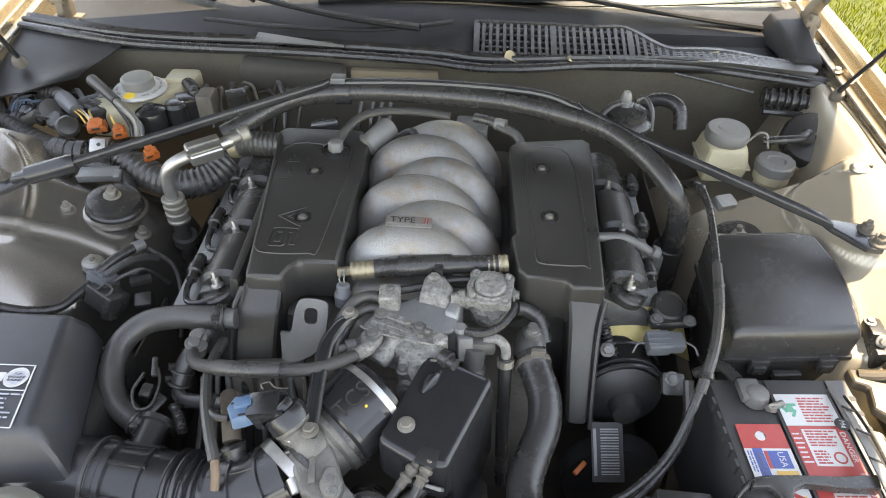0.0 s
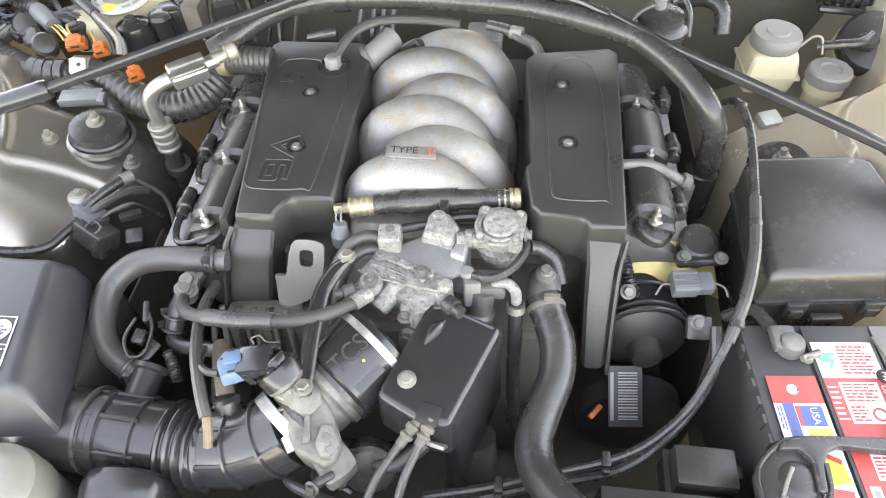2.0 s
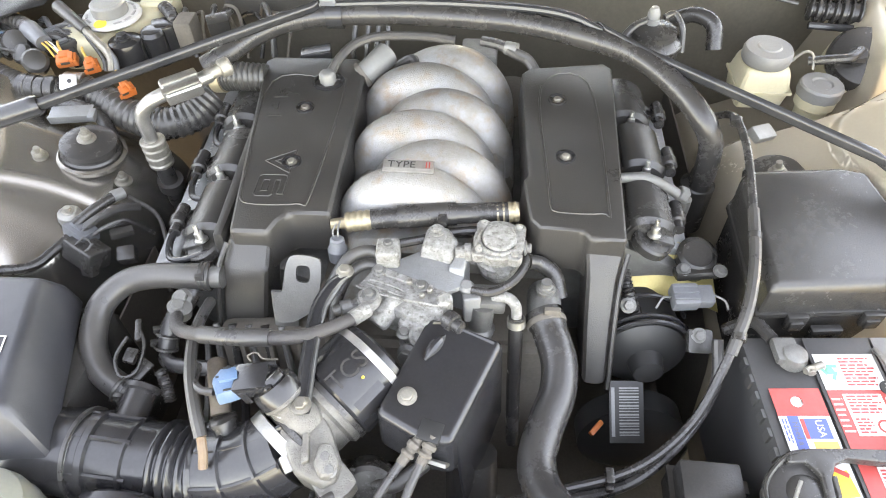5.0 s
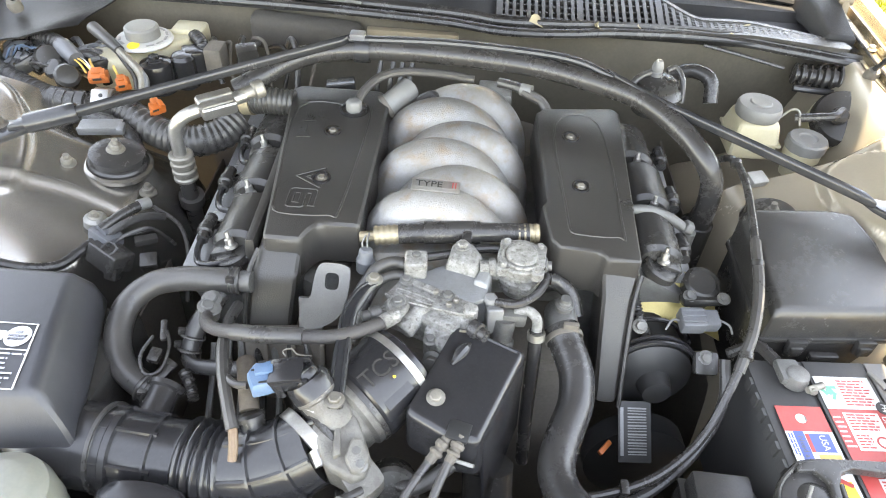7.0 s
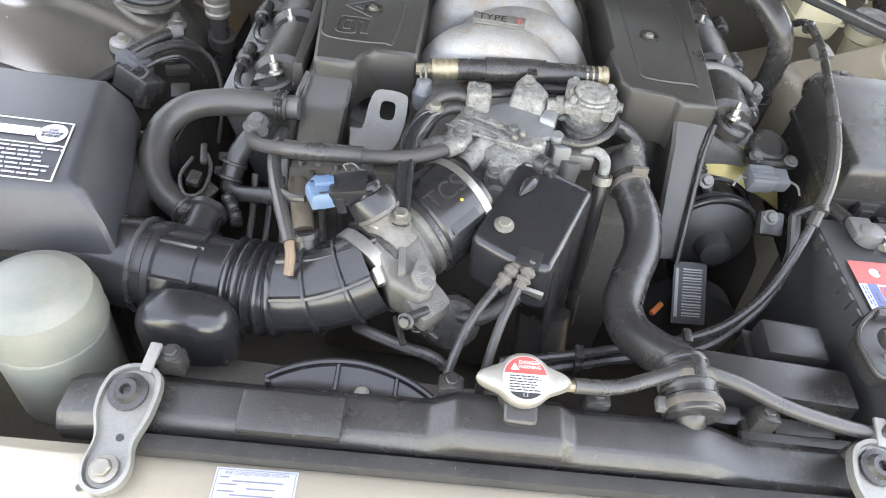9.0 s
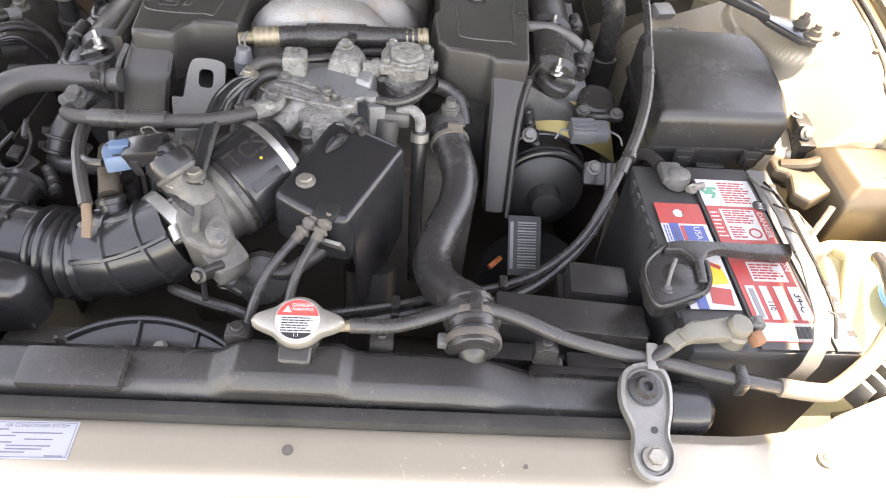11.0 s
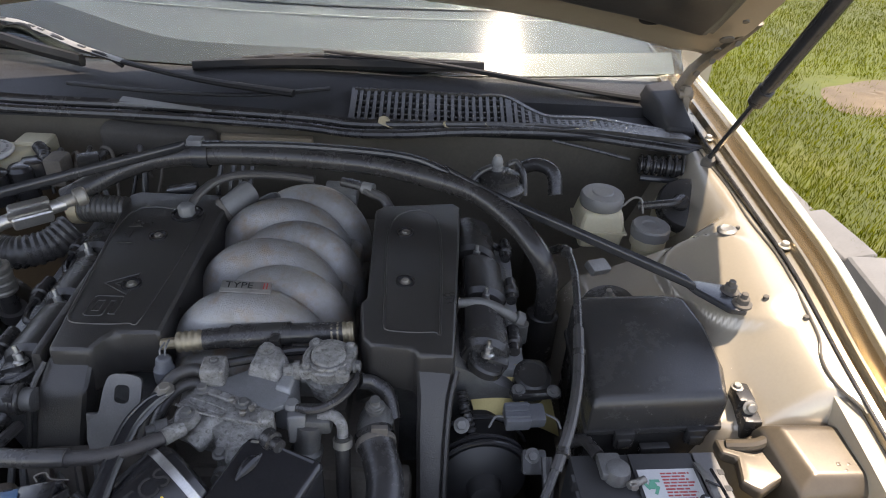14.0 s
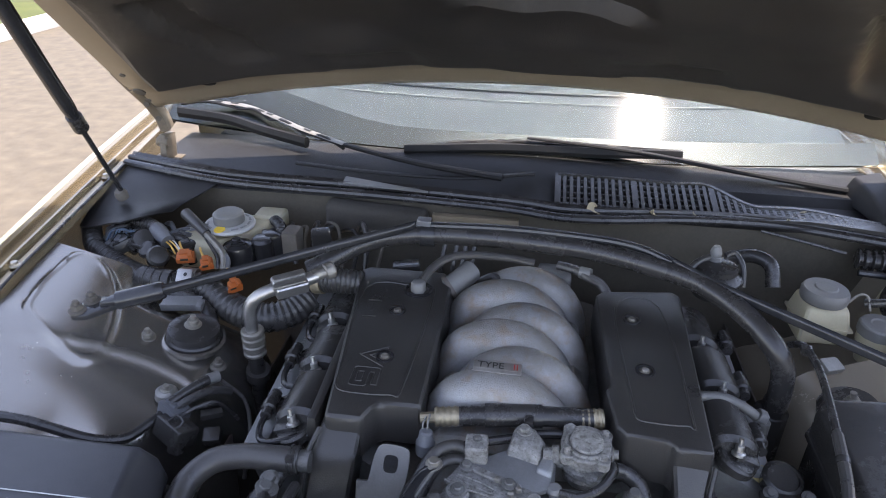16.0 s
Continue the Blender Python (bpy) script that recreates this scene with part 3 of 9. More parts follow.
for s in (1, -1):
    # slanted corner brace
    part("corner_brace", loft([[(s * x, y, z), (s * (x + 0.030 + 0.012 * k), y - 0.062, z - 0.002), (s * (x + 0.030 + 0.012 * k), y - 0.064, z - 0.030), (s * x, y, z - 0.030)] for k, (x, y, z) in enumerate(((0.453, -0.009, 0.806), (0.525, 0.030, 0.816), (0.592, 0.057, 0.826), (0.632, 0.070, 0.836), (0.694, 0.098, 0.850)))], 0.004, 2), PAINT, body)
    for x, y, z in ((0.500, -0.014, 0.814), (0.600, 0.030, 0.829), (0.655, 0.050, 0.843)):
        part("bolt", bolt_mesh((s * x, y, z), r=0.0055, h=0.006), PAINT, body)
    part("rubber_stop", lathe([(0.014, 0), (0.0125, 0.022), (0.0115, 0.026), (0.006, 0.026), (0.005, 0.016)], (s * 0.655, 0.025, 0.841), n=20), GREYCAP, body)
    for x, y, z, r in ((0.540, 0.001, 0.8177, 0.01), (0.515, -0.020, 0.8141, 0.005), (0.620, 0.041, 0.8325, 0.005), (0.630, 0.019, 0.8350, 0.004), (0.570, 0.003, 0.8222, 0.0025)):
        part("hole", lathe([(r, 0), (r, 0.0012)], (s * x, y, z), (-s * 0.15, 0, 1), 18), DARK, body)
        part("hole_rim", lathe([(r + 0.003, 0), (r + 0.002, 0.0018), (r, 0.0018), (r, 0.0)], (s * x, y, z - 0.0006), (-s * 0.15, 0, 1), 18), PAINT, body)
for x, r in ((0.035, 0.007), (-0.124, 0.006), (-0.30, 0.004), (0.235, 0.003)):
    part("hole", lathe([(r * 0.65, 0), (r * 0.65, 0.0016)], (x, LINE(x) - (0.022 if r > 0.0065 else 0.078 if r > 0.005 else 0.03), 0.8026 if r != 0.006 else 0.7862), n=16), DARK, body)
part("bumper", loft([[(x, -0.16 + 0.12 * (abs(x) / 0.9) ** 2.5, 0.66), (x, -0.36 + 0.35 * (abs(x) / 0.9) ** 2.5, 0.60), (x, -0.40 + 0.4 * (abs(x) / 0.9) ** 2.5, 0.40), (x, -0.2 + 0.2 * (abs(x) / 0.9) ** 2.5, 0.30)] for x in [-0.88 + 1.76 * i / 24 for i in range(25)]], 0.0), PAINT, body)

# bay floor and firewall
FELT = mat("grey_felt", (0.055, 0.05, 0.044), 0.9, 0, 0.4, 30, 0.5, dust=0.4, dust_color=(0.085, 0.076, 0.063), grain=0.8)
part("bay_floor", box((0, 0.45, 0.40), (1.36, 1.1, 0.02), 0.004), DARK, body)
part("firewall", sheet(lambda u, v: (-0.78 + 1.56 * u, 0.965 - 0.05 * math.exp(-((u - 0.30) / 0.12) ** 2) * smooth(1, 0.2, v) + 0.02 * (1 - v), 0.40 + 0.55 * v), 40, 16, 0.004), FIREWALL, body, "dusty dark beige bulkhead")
part("bulkhead_pad", box((-0.275, 0.945, 0.912), (0.20, 0.040, 0.066), 0.019, (8, 3, 0), 5), FELT, body, "soft grey felt pad")
part("bulkhead_plate", box((-0.085, 0.952, 0.917), (0.165, 0.012, 0.03), 0.003, (8, 0, 0)), PAINT_BAY_SHADE, body, "bare champagne painted strip")
part("front_shroud", box((0, -0.02, 0.58), (1.2, 0.02, 0.38), 0.004), DARK, body)

# cowl panel, seal and grille
def cowl_z(x, y):
    return 0.958 + 0.045 * smooth(0.95, 1.10, y) - 0.035 * (abs(x) / 0.7) ** 2 * smooth(0.93, 1.1, y)


cowl = thing("cowl", (0, 1.0, 0.95), "matt black plastic cowl panel below the windscreen", "cowl panel")
part("cowl_panel", sheet(lambda u, v: (-0.80 + 1.50 * u, 0.945 + (0.175 + 0.10 * (abs(-0.8 + 1.5 * u) / 0.7) ** 2) * v, cowl_z(-0.8 + 1.5 * u, 0.945 + 0.175 * v) - (0.012 if (0.06 < -0.8 + 1.5 * u < 0.66 and 0.02 < v < 0.5) else 0)), 60, 16, 0.003), COWL, cowl)
part("cowl_step", tube([(-0.46, 1.03, 0.985), (-0.30, 1.0, 0.988), (-0.12, 0.995, 0.99), (0.02, 1.03, 0.995)], 0.006, 8, flat=0.6), COWL, cowl)


def grille():
    bms = []
    def pt(a, b):
        x = 0.066 + 0.60 * a
        w = 0.105 - 0.065 * smooth(0.44, 0.62, a)
        y = 0.940 + 0.018 * smooth(0.35, 0.62, a) - 0.030 * smooth(0.72, 1.0, a) + w * b
        return Vector((x, y, cowl_z(x, y) + 0.004 + 0.006 * smooth(0.5, 0.75, a)))
    n, m = 46, 7
    out = bmesh.new()
    def quad(p, q, w):
        d = (q - p).normalized()
        side = d.cross(Vector((0, 0, 1))).normalized() * w
        vs = [out.verts.new(p + side * i + Vector((0, 0, j))) for i, j in ((-1, 0), (1, 0), (1, -0.006), (-1, -0.006))]
        ws = [out.verts.new(q + side * i + Vector((0, 0, j))) for i, j in ((-1, 0), (1, 0), (1, -0.006), (-1, -0.006))]
        for i in range(4):
            out.faces.new((vs[i], vs[(i + 1) % 4], ws[(i + 1) % 4], ws[i]))
    for i in range(n + 1):
        wide = 0.0055 if i in (0, n, 11, 22) else 0.0030
        quad(pt(i / n, 0), pt(i / n, 1), wide)
    for j in range(m + 1):
        for i in range(n):
            quad(pt(i / n, j / m) + Vector((0, 0, 0.0006)), pt((i + 1) / n, j / m) + Vector((0, 0, 0.0006)), 0.0048 if j in (0, m) else 0.0032)
    return out


part("grille", grille(), PLASTIC, cowl, "black mesh air inlet grille")
part("cowl_end", loft([[(0.635, 0.965, 0.955), (0.690, 0.958, 0.955), (0.690, 0.958, 0.972), (0.640, 0.965, 0.975)], [(0.625, 1.04, 0.955), (0.690, 1.04, 0.955), (0.686, 1.04, 0.995), (0.640, 1.04, 0.992)], [(0.610, 1.11, 0.955), (0.690, 1.12, 0.955), (0.680, 1.12, 1.010), (0.630, 1.11, 1.002)]], 0.006, 3), COWL, cowl)
seal = thing("cowl_seal", (0, 0.95, 0.96), "long black rubber seal along the cowl", "rubber seal")
part("bulb", tube([(-0.83, 1.02, 0.965), (-0.70, 0.985, 0.965), (-0.58, 0.962, 0.963), (-0.44, 0.955, 0.962), (-0.30, 0.95, 0.963), (-0.16, 0.943, 0.962), (-0.02, 0.932, 0.961), (0.07, 0.915, 0.960), (0.16, 0.917, 0.961), (0.285, 0.938, 0.962), (0.44, 0.958, 0.956), (0.577, 0.942, 0.949), (0.70, 0.920, 0.943)], 0.010, 10, flat=0.8), RUBBER, seal)
SEAL = spline([(-0.83, 1.022, 0.968), (-0.70, 0.987, 0.968), (-0.58, 0.964, 0.966), (-0.44, 0.957, 0.965), (-0.30, 0.952, 0.966), (-0.16, 0.945, 0.965), (-0.02, 0.934, 0.964), (0.07, 0.917, 0.963), (0.16, 0.919, 0.964), (0.285, 0.940, 0.965), (0.44, 0.960, 0.959), (0.577, 0.944, 0.952), (0.70, 0.922, 0.946)], 5)
part("flap", sheet(lambda u, v: SEAL[min(int(u * 60 + 0.5), 60)] + Vector((0, (0.036 - 0.026 * smooth(0.60, 0.80, u)) * v - 0.006, 0.004 + 0.007 * v - 0.005 * math.sin(math.pi * v))), 60, 6, 0.002), RUBBER, seal, "flat black rubber flap of the seal")
part("upper_lip", tube([(-0.83, 1.035, 0.972), (-0.58, 0.978, 0.972), (-0.30, 0.965, 0.973), (-0.02, 0.947, 0.971), (0.07, 0.931, 0.970), (0.16, 0.933, 0.971), (0.285, 0.950, 0.970), (0.44, 0.963, 0.961), (0.577, 0.948, 0.954), (0.70, 0.926, 0.948)], 0.006, 8), RUBBER, seal)
solo("cowl_clip", sheet(lambda u, v: (-0.345 + 0.17 * u, 0.962 - 0.022 * u + 0.026 * v * (1 - 0.9 * u), 0.978 + 0.003 * v), 10, 4, 0.002), GREYCAP, "grey tape strip lying on the cowl seal", "tape strip")
LEAF = mat("dry_leaf", (0.30, 0.25, 0.16), 0.8, 0, 0.3, 60, 0.2)
for x, y, a in ((0.138, 0.935, 20), (0.24, 0.945, 70), (0.33, 0.952, 10), (0.49, 0.972, 40)):
    lf = sheet(lambda u, v: ((u - 0.5) * 0.05, (v - 0.5) * 0.022 * math.sin(math.pi * min(1, max(0.02, u))), 0.012 * math.sin(3 * u + x * 9) * (v + 0.3)), 8, 3, 0.0008)
    solo("leaf", turn(lf, (10, 15, a), (x, y, cowl_z(x, y) + 0.008)), LEAF, "dry curled tan leaf lying on the grille", "leaf", "leaves on the cowl")

# rubber sheet over the left rear corner and the corner seal
BACK_EDGE = ((-0.835, 1.020), (-0.760, 1.000), (-0.690, 0.980), (-0.600, 0.952))
FRONT_EDGE = ((-0.800, 0.800), (-0.750, 0.782), (-0.700, 0.778), (-0.640, 0.850))


def cover_pt(u, v):
    """The rubber sheet, from the seal at the back to its free front edge."""
    k = u * 3
    i = min(int(k), 2)
    f = k - i
    b = Vector(BACK_EDGE[i]).lerp(Vector(BACK_EDGE[i + 1]), f)
    a = Vector(FRONT_EDGE[i]).lerp(Vector(FRONT_EDGE[i + 1]), f)
    p = b.lerp(a, v)
    return (p.x, p.y, 0.962 - 0.020 * v - 0.012 * v * v * (1 - u) + 0.006 * math.sin(5 * u + 4 * v) * v + 0.010 * math.sin(math.pi * u) * v)


part("corner_cover", sheet(cover_pt, 24, 18, 0.003), COWL, body, "black rubber sheet over the corner")

# windscreen with dash behind it
def ws_z(x, y):
    return 1.0 + 0.655 * (y - 1.09 - 0.21 * x * x) - 0.02 * x * x


glass = solo("windscreen", sheet(lambda u, v: (-0.88 + 1.62 * u, 1.095 + 0.21 * (-0.88 + 1.62 * u) ** 2 + 0.85 * v, ws_z(-0.88 + 1.62 * u, 1.095 + 0.21 * (-0.88 + 1.62 * u) ** 2 + 0.85 * v)), 36, 24, 0.005), GLASS,
             "curved tinted windscreen reflecting sky and sun", "windscreen", kind="structure")
glass.visible_shadow = False
def frit_pt(u, v):
    x = -0.86 + 1.58 * u
    y = 1.10 + 0.21 * x * x + (0.05 + 0.07 * smooth(-0.25, -0.7, x)) * v
    return (x, y, ws_z(x, y) - 0.009)


frit = sheet(frit_pt, 40, 3, 0.001)
solo("glass_border", frit, INK, "black printed border along the windscreen's lower edge", "glass border", kind="structure")
dash = thing("dashboard", (0, 1.5, 0.9), "grey-blue vinyl dashboard seen through the windscreen", "dashboard")
part("dash_top", sheet(lambda u, v: (-0.72 + 1.44 * u, 1.16 + 0.65 * v + 0.15 * (-0.72 + 1.44 * u) ** 2, 0.965 + 0.06 * smooth(0, 0.7, v) - 0.05 * smooth(0.8, 1, v)), 30, 20, 0.004), DASH, dash)
for y, r, m_ in ((1.46, 0.002, GREYCAP), (1.52, 0.006, INK)):
    part("trim_line", tube([(x, y + 0.16 * x * x, 0.965 + 0.06 * smooth(0, 0.7, (y - 1.16) / 0.65) + 0.004) for x in (-0.64, -0.45, -0.2, 0.05, 0.3, 0.55, 0.64)], r, 6, 6, 0.5), m_, dash)
part("cabin_back", box((0, 2.6, 0.9), (1.6, 0.05, 1.2), 0.02), DARK, dash)
part("cabin_floor", box((0, 2.1, 0.5), (1.6, 1.0, 0.05), 0.02), DARK, dash)
roof = sheet(lambda u, v: (-0.66 + 1.32 * u, 1.98 + 1.2 * v + 0.1 * (-0.66 + 1.32 * u) ** 2, 1.40 + 0.03 * v - 0.08 * (2 * u - 1) ** 4), 20, 8, 0.02)
part("roof", roof, PAINT, body)
for s in (1, -1):
    part("screen_pillar", tube([(s * 0.85, 1.34, 1.01), (s * 0.78, 1.66, 1.19), (s * 0.68, 2.0, 1.38)], 0.03, 10), PAINT, body)

# ---- open hood ----
HA = radians(38.5)
def hood_pt(x, d, lift=0.0):
    """A point of the hood: d metres along it from its rear edge at the middle."""
    crown = 0.085 * (1 - (x / 0.75) ** 2)
    n = Vector((0, math.sin(HA), math.cos(HA)))
    p = Vector((x + 0.016, 1.075, 1.054)) + d * Vector((0, -math.cos(HA), math.sin(HA)))
    return p + n * (crown + lift) + Vector((skew(p.y), 0, 0))


def hood_half(d):
    return 0.775 - 0.075 * d


def hood_rear(x):
    return 0.028 * (1 - (abs(x) / 0.74) ** 3)


hood = thing("hood", (0, 1.08, 1.05), "open champagne hood with a black insulation pad underneath", "car hood")
def hood_sheet(d0, d1, inset, lift):
    def f(u, v):
        d = d0 + (d1 - d0) * v
        x = (2 * u - 1) * (hood_half(d) - inset)
        return hood_pt(x, d + hood_rear(x) * (1 - v), lift)
    return f


HINGE = mat("grimy_hinge_paint", (0.15, 0.122, 0.088), 0.5, 0.2, 0.4, 40, 0.2, dust=0.6, dust_color=(0.06, 0.05, 0.038), speck=0.4, speck_color=(0.04, 0.03, 0.02))
part("outer_skin", sheet(hood_sheet(0.0, 1.35, 0.0, 0.022), 40, 40, 0.002), PAINT, hood)
def inner_f(u, v):
    d = 0.002 + 1.335 * v
    x = (2 * u - 1) * (hood_half(d) - 0.002)
    e = min(min(u, 1 - u) * 1.4 / 0.10, v / 0.05, (1 - v) / 0.05)
    rib = 0.010 * math.exp(-((min(u, 1 - u) * 1.4 - 0.055) / 0.02) ** 2) + 0.010 * math.exp(-((v - 0.055) / 0.02) ** 2)
    return hood_pt(x, d + hood_rear(x) * (1 - v), 0.018 - 0.024 * smooth(0, 0.5, e) + rib)


part("inner_frame", sheet(inner_f, 60, 60, 0.0015), PAINT_BAY_SHADE, hood, "champagne painted pressed hood frame")
def liner_f(u, v):
    d = 0.138 + 1.057 * v + 0.004 * noise.noise((u * 7, 3, 1)) * (1 - v)
    x = (2 * u - 1) * (hood_half(d) - 0.075)
    quilt = 0.018 * noise.noise((x * 4, d * 4, 2)) + 0.009 * noise.noise((x * 11, d * 11, 5)) - 0.010 * smooth(0.5, 0.8, math.sin(x * 7 + 1)) * smooth(0.4, 0.8, math.sin(d * 9))
    quilt -= 0.016 * abs(noise.noise((x * 5 + 1.5 * d, d * 3.2, 9)))
    # pressed pockets over the frame's openings
    for px, pd, w, h in ((-0.26, 0.185, 0.10, 0.045), (0.24, 0.185, 0.10, 0.045), (-0.50, 0.33, 0.05, 0.12), (0.50, 0.33, 0.05, 0.12), (0.0, 0.42, 0.16, 0.07)):
        quilt += 0.020 * smooth(1.0, 0.72, abs(x - px + 0.4 * (d - pd)) / w) * smooth(1.0, 0.70, abs(d - pd) / h)
    quilt *= 0.25 + 0.75 * smooth(0.02, 0.22, v)
    edge = smooth(0, 0.025, min(u, 1 - u, v, 1 - v))
    return hood_pt(x, d + hood_rear(x) * (1 - v), min(-0.0095, -0.0095 - 0.024 * edge + quilt * edge))


part("insulation_pad", sheet(liner_f, 130, 110, 0.004), LINER, hood, "sagging black felt insulation pad")
for fx_ in (-0.585, 0.585):
    part("fastener", lathe([(0.026, 0), (0.026, 0.003), (0.017, 0.006), (0.008, 0.004)], hood_pt(fx_, 0.160, -0.016), (0, -math.sin(HA), -math.cos(HA)), 22), WIPER, hood, "round black plastic fastener")
for s in (1, -1):
    for d, r in ((0.13, 0.012), (0.09, 0.006), (0.20, 0.005)):
        p = hood_pt(s * (hood_half(d) - 0.045), d + 0.0, -0.009)
        part("hole", lathe([(r, 0), (r, 0.003)], p, (0, -math.sin(HA), -math.cos(HA)), 16), DARK, hood)
    arm_ = [(0.694, 1.085, 1.005), (0.704, 1.075, 1.040), (0.720, 1.058, 1.070), (0.745, 1.030, 1.112), (0.762, 1.005, 1.150)] if s > 0 else [(-0.762, 1.085, 1.015), (-0.770, 1.085, 1.045), (-0.776, 1.062, 1.082), (-0.786, 1.030, 1.122), (-0.792, 1.000, 1.160)]
    hinge = part("hinge", loft([[(x - 0.011, y - 0.012, z), (x + 0.011, y - 0.012, z + 0.004), (x + 0.012, y + 0.012, z + 0.012), (x - 0.010, y + 0.012, z + 0.008)] for x, y, z in arm_], 0.004, 2), HINGE, hood, "dirty champagne painted hood hinge arm")
    for k in (1, 2, 3):
        x, y, z = arm_[k]
        part("hole", lathe([(0.006, 0), (0.006, 0.003)], (x + 0.001, y - 0.0125, z + 0.003), (0.1, -0.9, -0.2), 14), DARK, hinge)
    part("hinge_base", join(box((arm_[0][0], 1.075, 0.985), (0.016, 0.05, 0.06), 0.005, (-10, 0, 4)), box((arm_[0][0] + s * 0.006, 1.060, 0.957), (0.06, 0.08, 0.008), 0.003), lathe([(0.010, 0), (0.010, 0.026)], (arm_[0][0] - 0.013, 1.062, 1.0), (1, 0, 0), 14)), HINGE, hinge)
    part("hinge_pin", bolt_mesh((arm_[0][0] + s * 0.020, 1.045, 0.961), (0, 0, 1), 0.008, 0.008), STEEL, hinge)

# gas struts that hold it
for s in (1, -1):
    st = thing("gas_strut", (s * 0.70, 0.87, 0.955), "black gas strut holding the hood open", "gas strut", "hood struts")
    a = Vector((0.684, 0.868, 0.958)) if s > 0 else Vector((-0.746, 0.868, 0.968))
    j = Vector((0.677, 0.750, 1.114)) if s > 0 else Vector((-0.710, 0.750, 1.140))
    e = j + (j - a).normalized() * 0.40
    part("rod", tube([a, j], 0.0045, 10, 2), ROD, st)
    part("cylinder", tube([j, e], lambda t: 0.0115 if t > 0.05 else 0.009, 14, 20), ROD, st)
    part("collar", tube([j - (j - a).normalized() * 0.012, j + (j - a).normalized() * 0.02], 0.0125, 14, 2), RUBBER, st)
    part("ball_joint", lathe([(0.004, 0), (0.011, 0.004), (0.012, 0.014), (0.009, 0.022)], a - Vector((0, 0, 0.014)), (0, -0.4, 1), 14), DARK, st)

# wipers
def wiper(blade_pts, frame_pts, arm_pts, frame_mat, label):
    w = thing("wiper", arm_pts[0], label, "windscreen wiper", "wipers")
    part("blade", tube(blade_pts, 0.008, 6, 8, 1.6), WIPER, w)
    line = spline([Vector(p) for p in frame_pts], 10)
    fr = part("frame", tube(frame_pts, 0.0085, 6, 8, 0.35), frame_mat, w)
    for k in range(10):
        p = line[int((k + 0.7) * (len(line) - 1) / 11)]
        q = line[int((k + 0.7) * (len(line) - 1) / 11) + 1]
        d = (q - p).normalized() * 0.009
        if k % 4 != 3:
            part("slot", tube([p + Vector((0, -0.002, 0.003)) - d, p + Vector((0, -0.002, 0.003)) + d], 0.0032, 6, 2, 0.5), INK, fr)
    for k in range(4):
        a, b = line[k * (len(line) - 1) // 4], line[(k + 1) * (len(line) - 1) // 4]
        m = (a + b) / 2
        part("bridge", tube([a + Vector((0, -0.006, -0.008)), m + Vector((0, -0.004, 0.002)), b + Vector((0, -0.006, -0.008))], 0.0042, 6, 5, 0.7), WIPER, w)
    part("arm", tube(arm_pts, lambda t: 0.011 - 0.006 * t, 8, 8, 0.6), WIPER, w)
    return w


# this black wiper's frame gets pale grey as painted sunlight
wiper([(-0.81, 1.225, 1.015), (-0.68, 1.20, 1.012), (-0.58, 1.155, 1.006), (-0.46, 1.10, 1.004)], [(-0.81, 1.25, 1.036), (-0.66, 1.232, 1.037), (-0.57, 1.185, 1.032), (-0.47, 1.118, 1.026), (-0.37, 1.072, 1.016)],
      [(-0.04, 0.995, 0.996), (-0.20, 1.02, 1.004), (-0.36, 1.068, 1.014), (-0.48, 1.12, 1.022)], PEWTER, "black wiper, slotted frame coloured pale for sunlight, resting low on the windscreen")
wiper([(-0.25, 1.098, 1.002), (-0.05, 1.112, 1.012), (0.14, 1.115, 1.014), (0.31, 1.132, 1.012)], [(-0.16, 1.118, 1.016), (-0.03, 1.128, 1.024), (0.12, 1.126, 1.026), (0.30, 1.14, 1.018)],
      [(0.62, 1.10, 0.975), (0.42, 1.095, 1.0), (0.20, 1.105, 1.026), (0.0, 1.12, 1.036)], WIPER, "black wiper blade lying along the base of the windscreen")

# ---- engine: block, covers, manifold ----
engine = thing("engine", (0, 0.55, 0.45), "grimy V6 engine block filling the middle of the bay", "engine")
part("block", box((0.0, 0.56, 0.62), (0.36, 0.44, 0.36), 0.02), DARK, engine)
part("front_case", box((0.0, 0.345, 0.62), (0.40, 0.03, 0.34), 0.012), DARK, engine)
part("rear_case", box((-0.14, 0.86, 0.60), (0.60, 0.13, 0.38), 0.03), DARK, engine)
part("valley", box((0.01, 0.58, 0.80), (0.22, 0.36, 0.06), 0.012), DARK, engine)
for s in (-1, 1):
    part("cylinder_head", loft([[(s * 0.12, y, 0.80), (s * 0.245, y, 0.872), (s * 0.335, y, 0.824), (s * 0.30, y, 0.70), (s * 0.15, y, 0.68)] for y in (0.415 if s < 0 else 0.44, 0.775)], 0.008), CAST_DARK, engine)


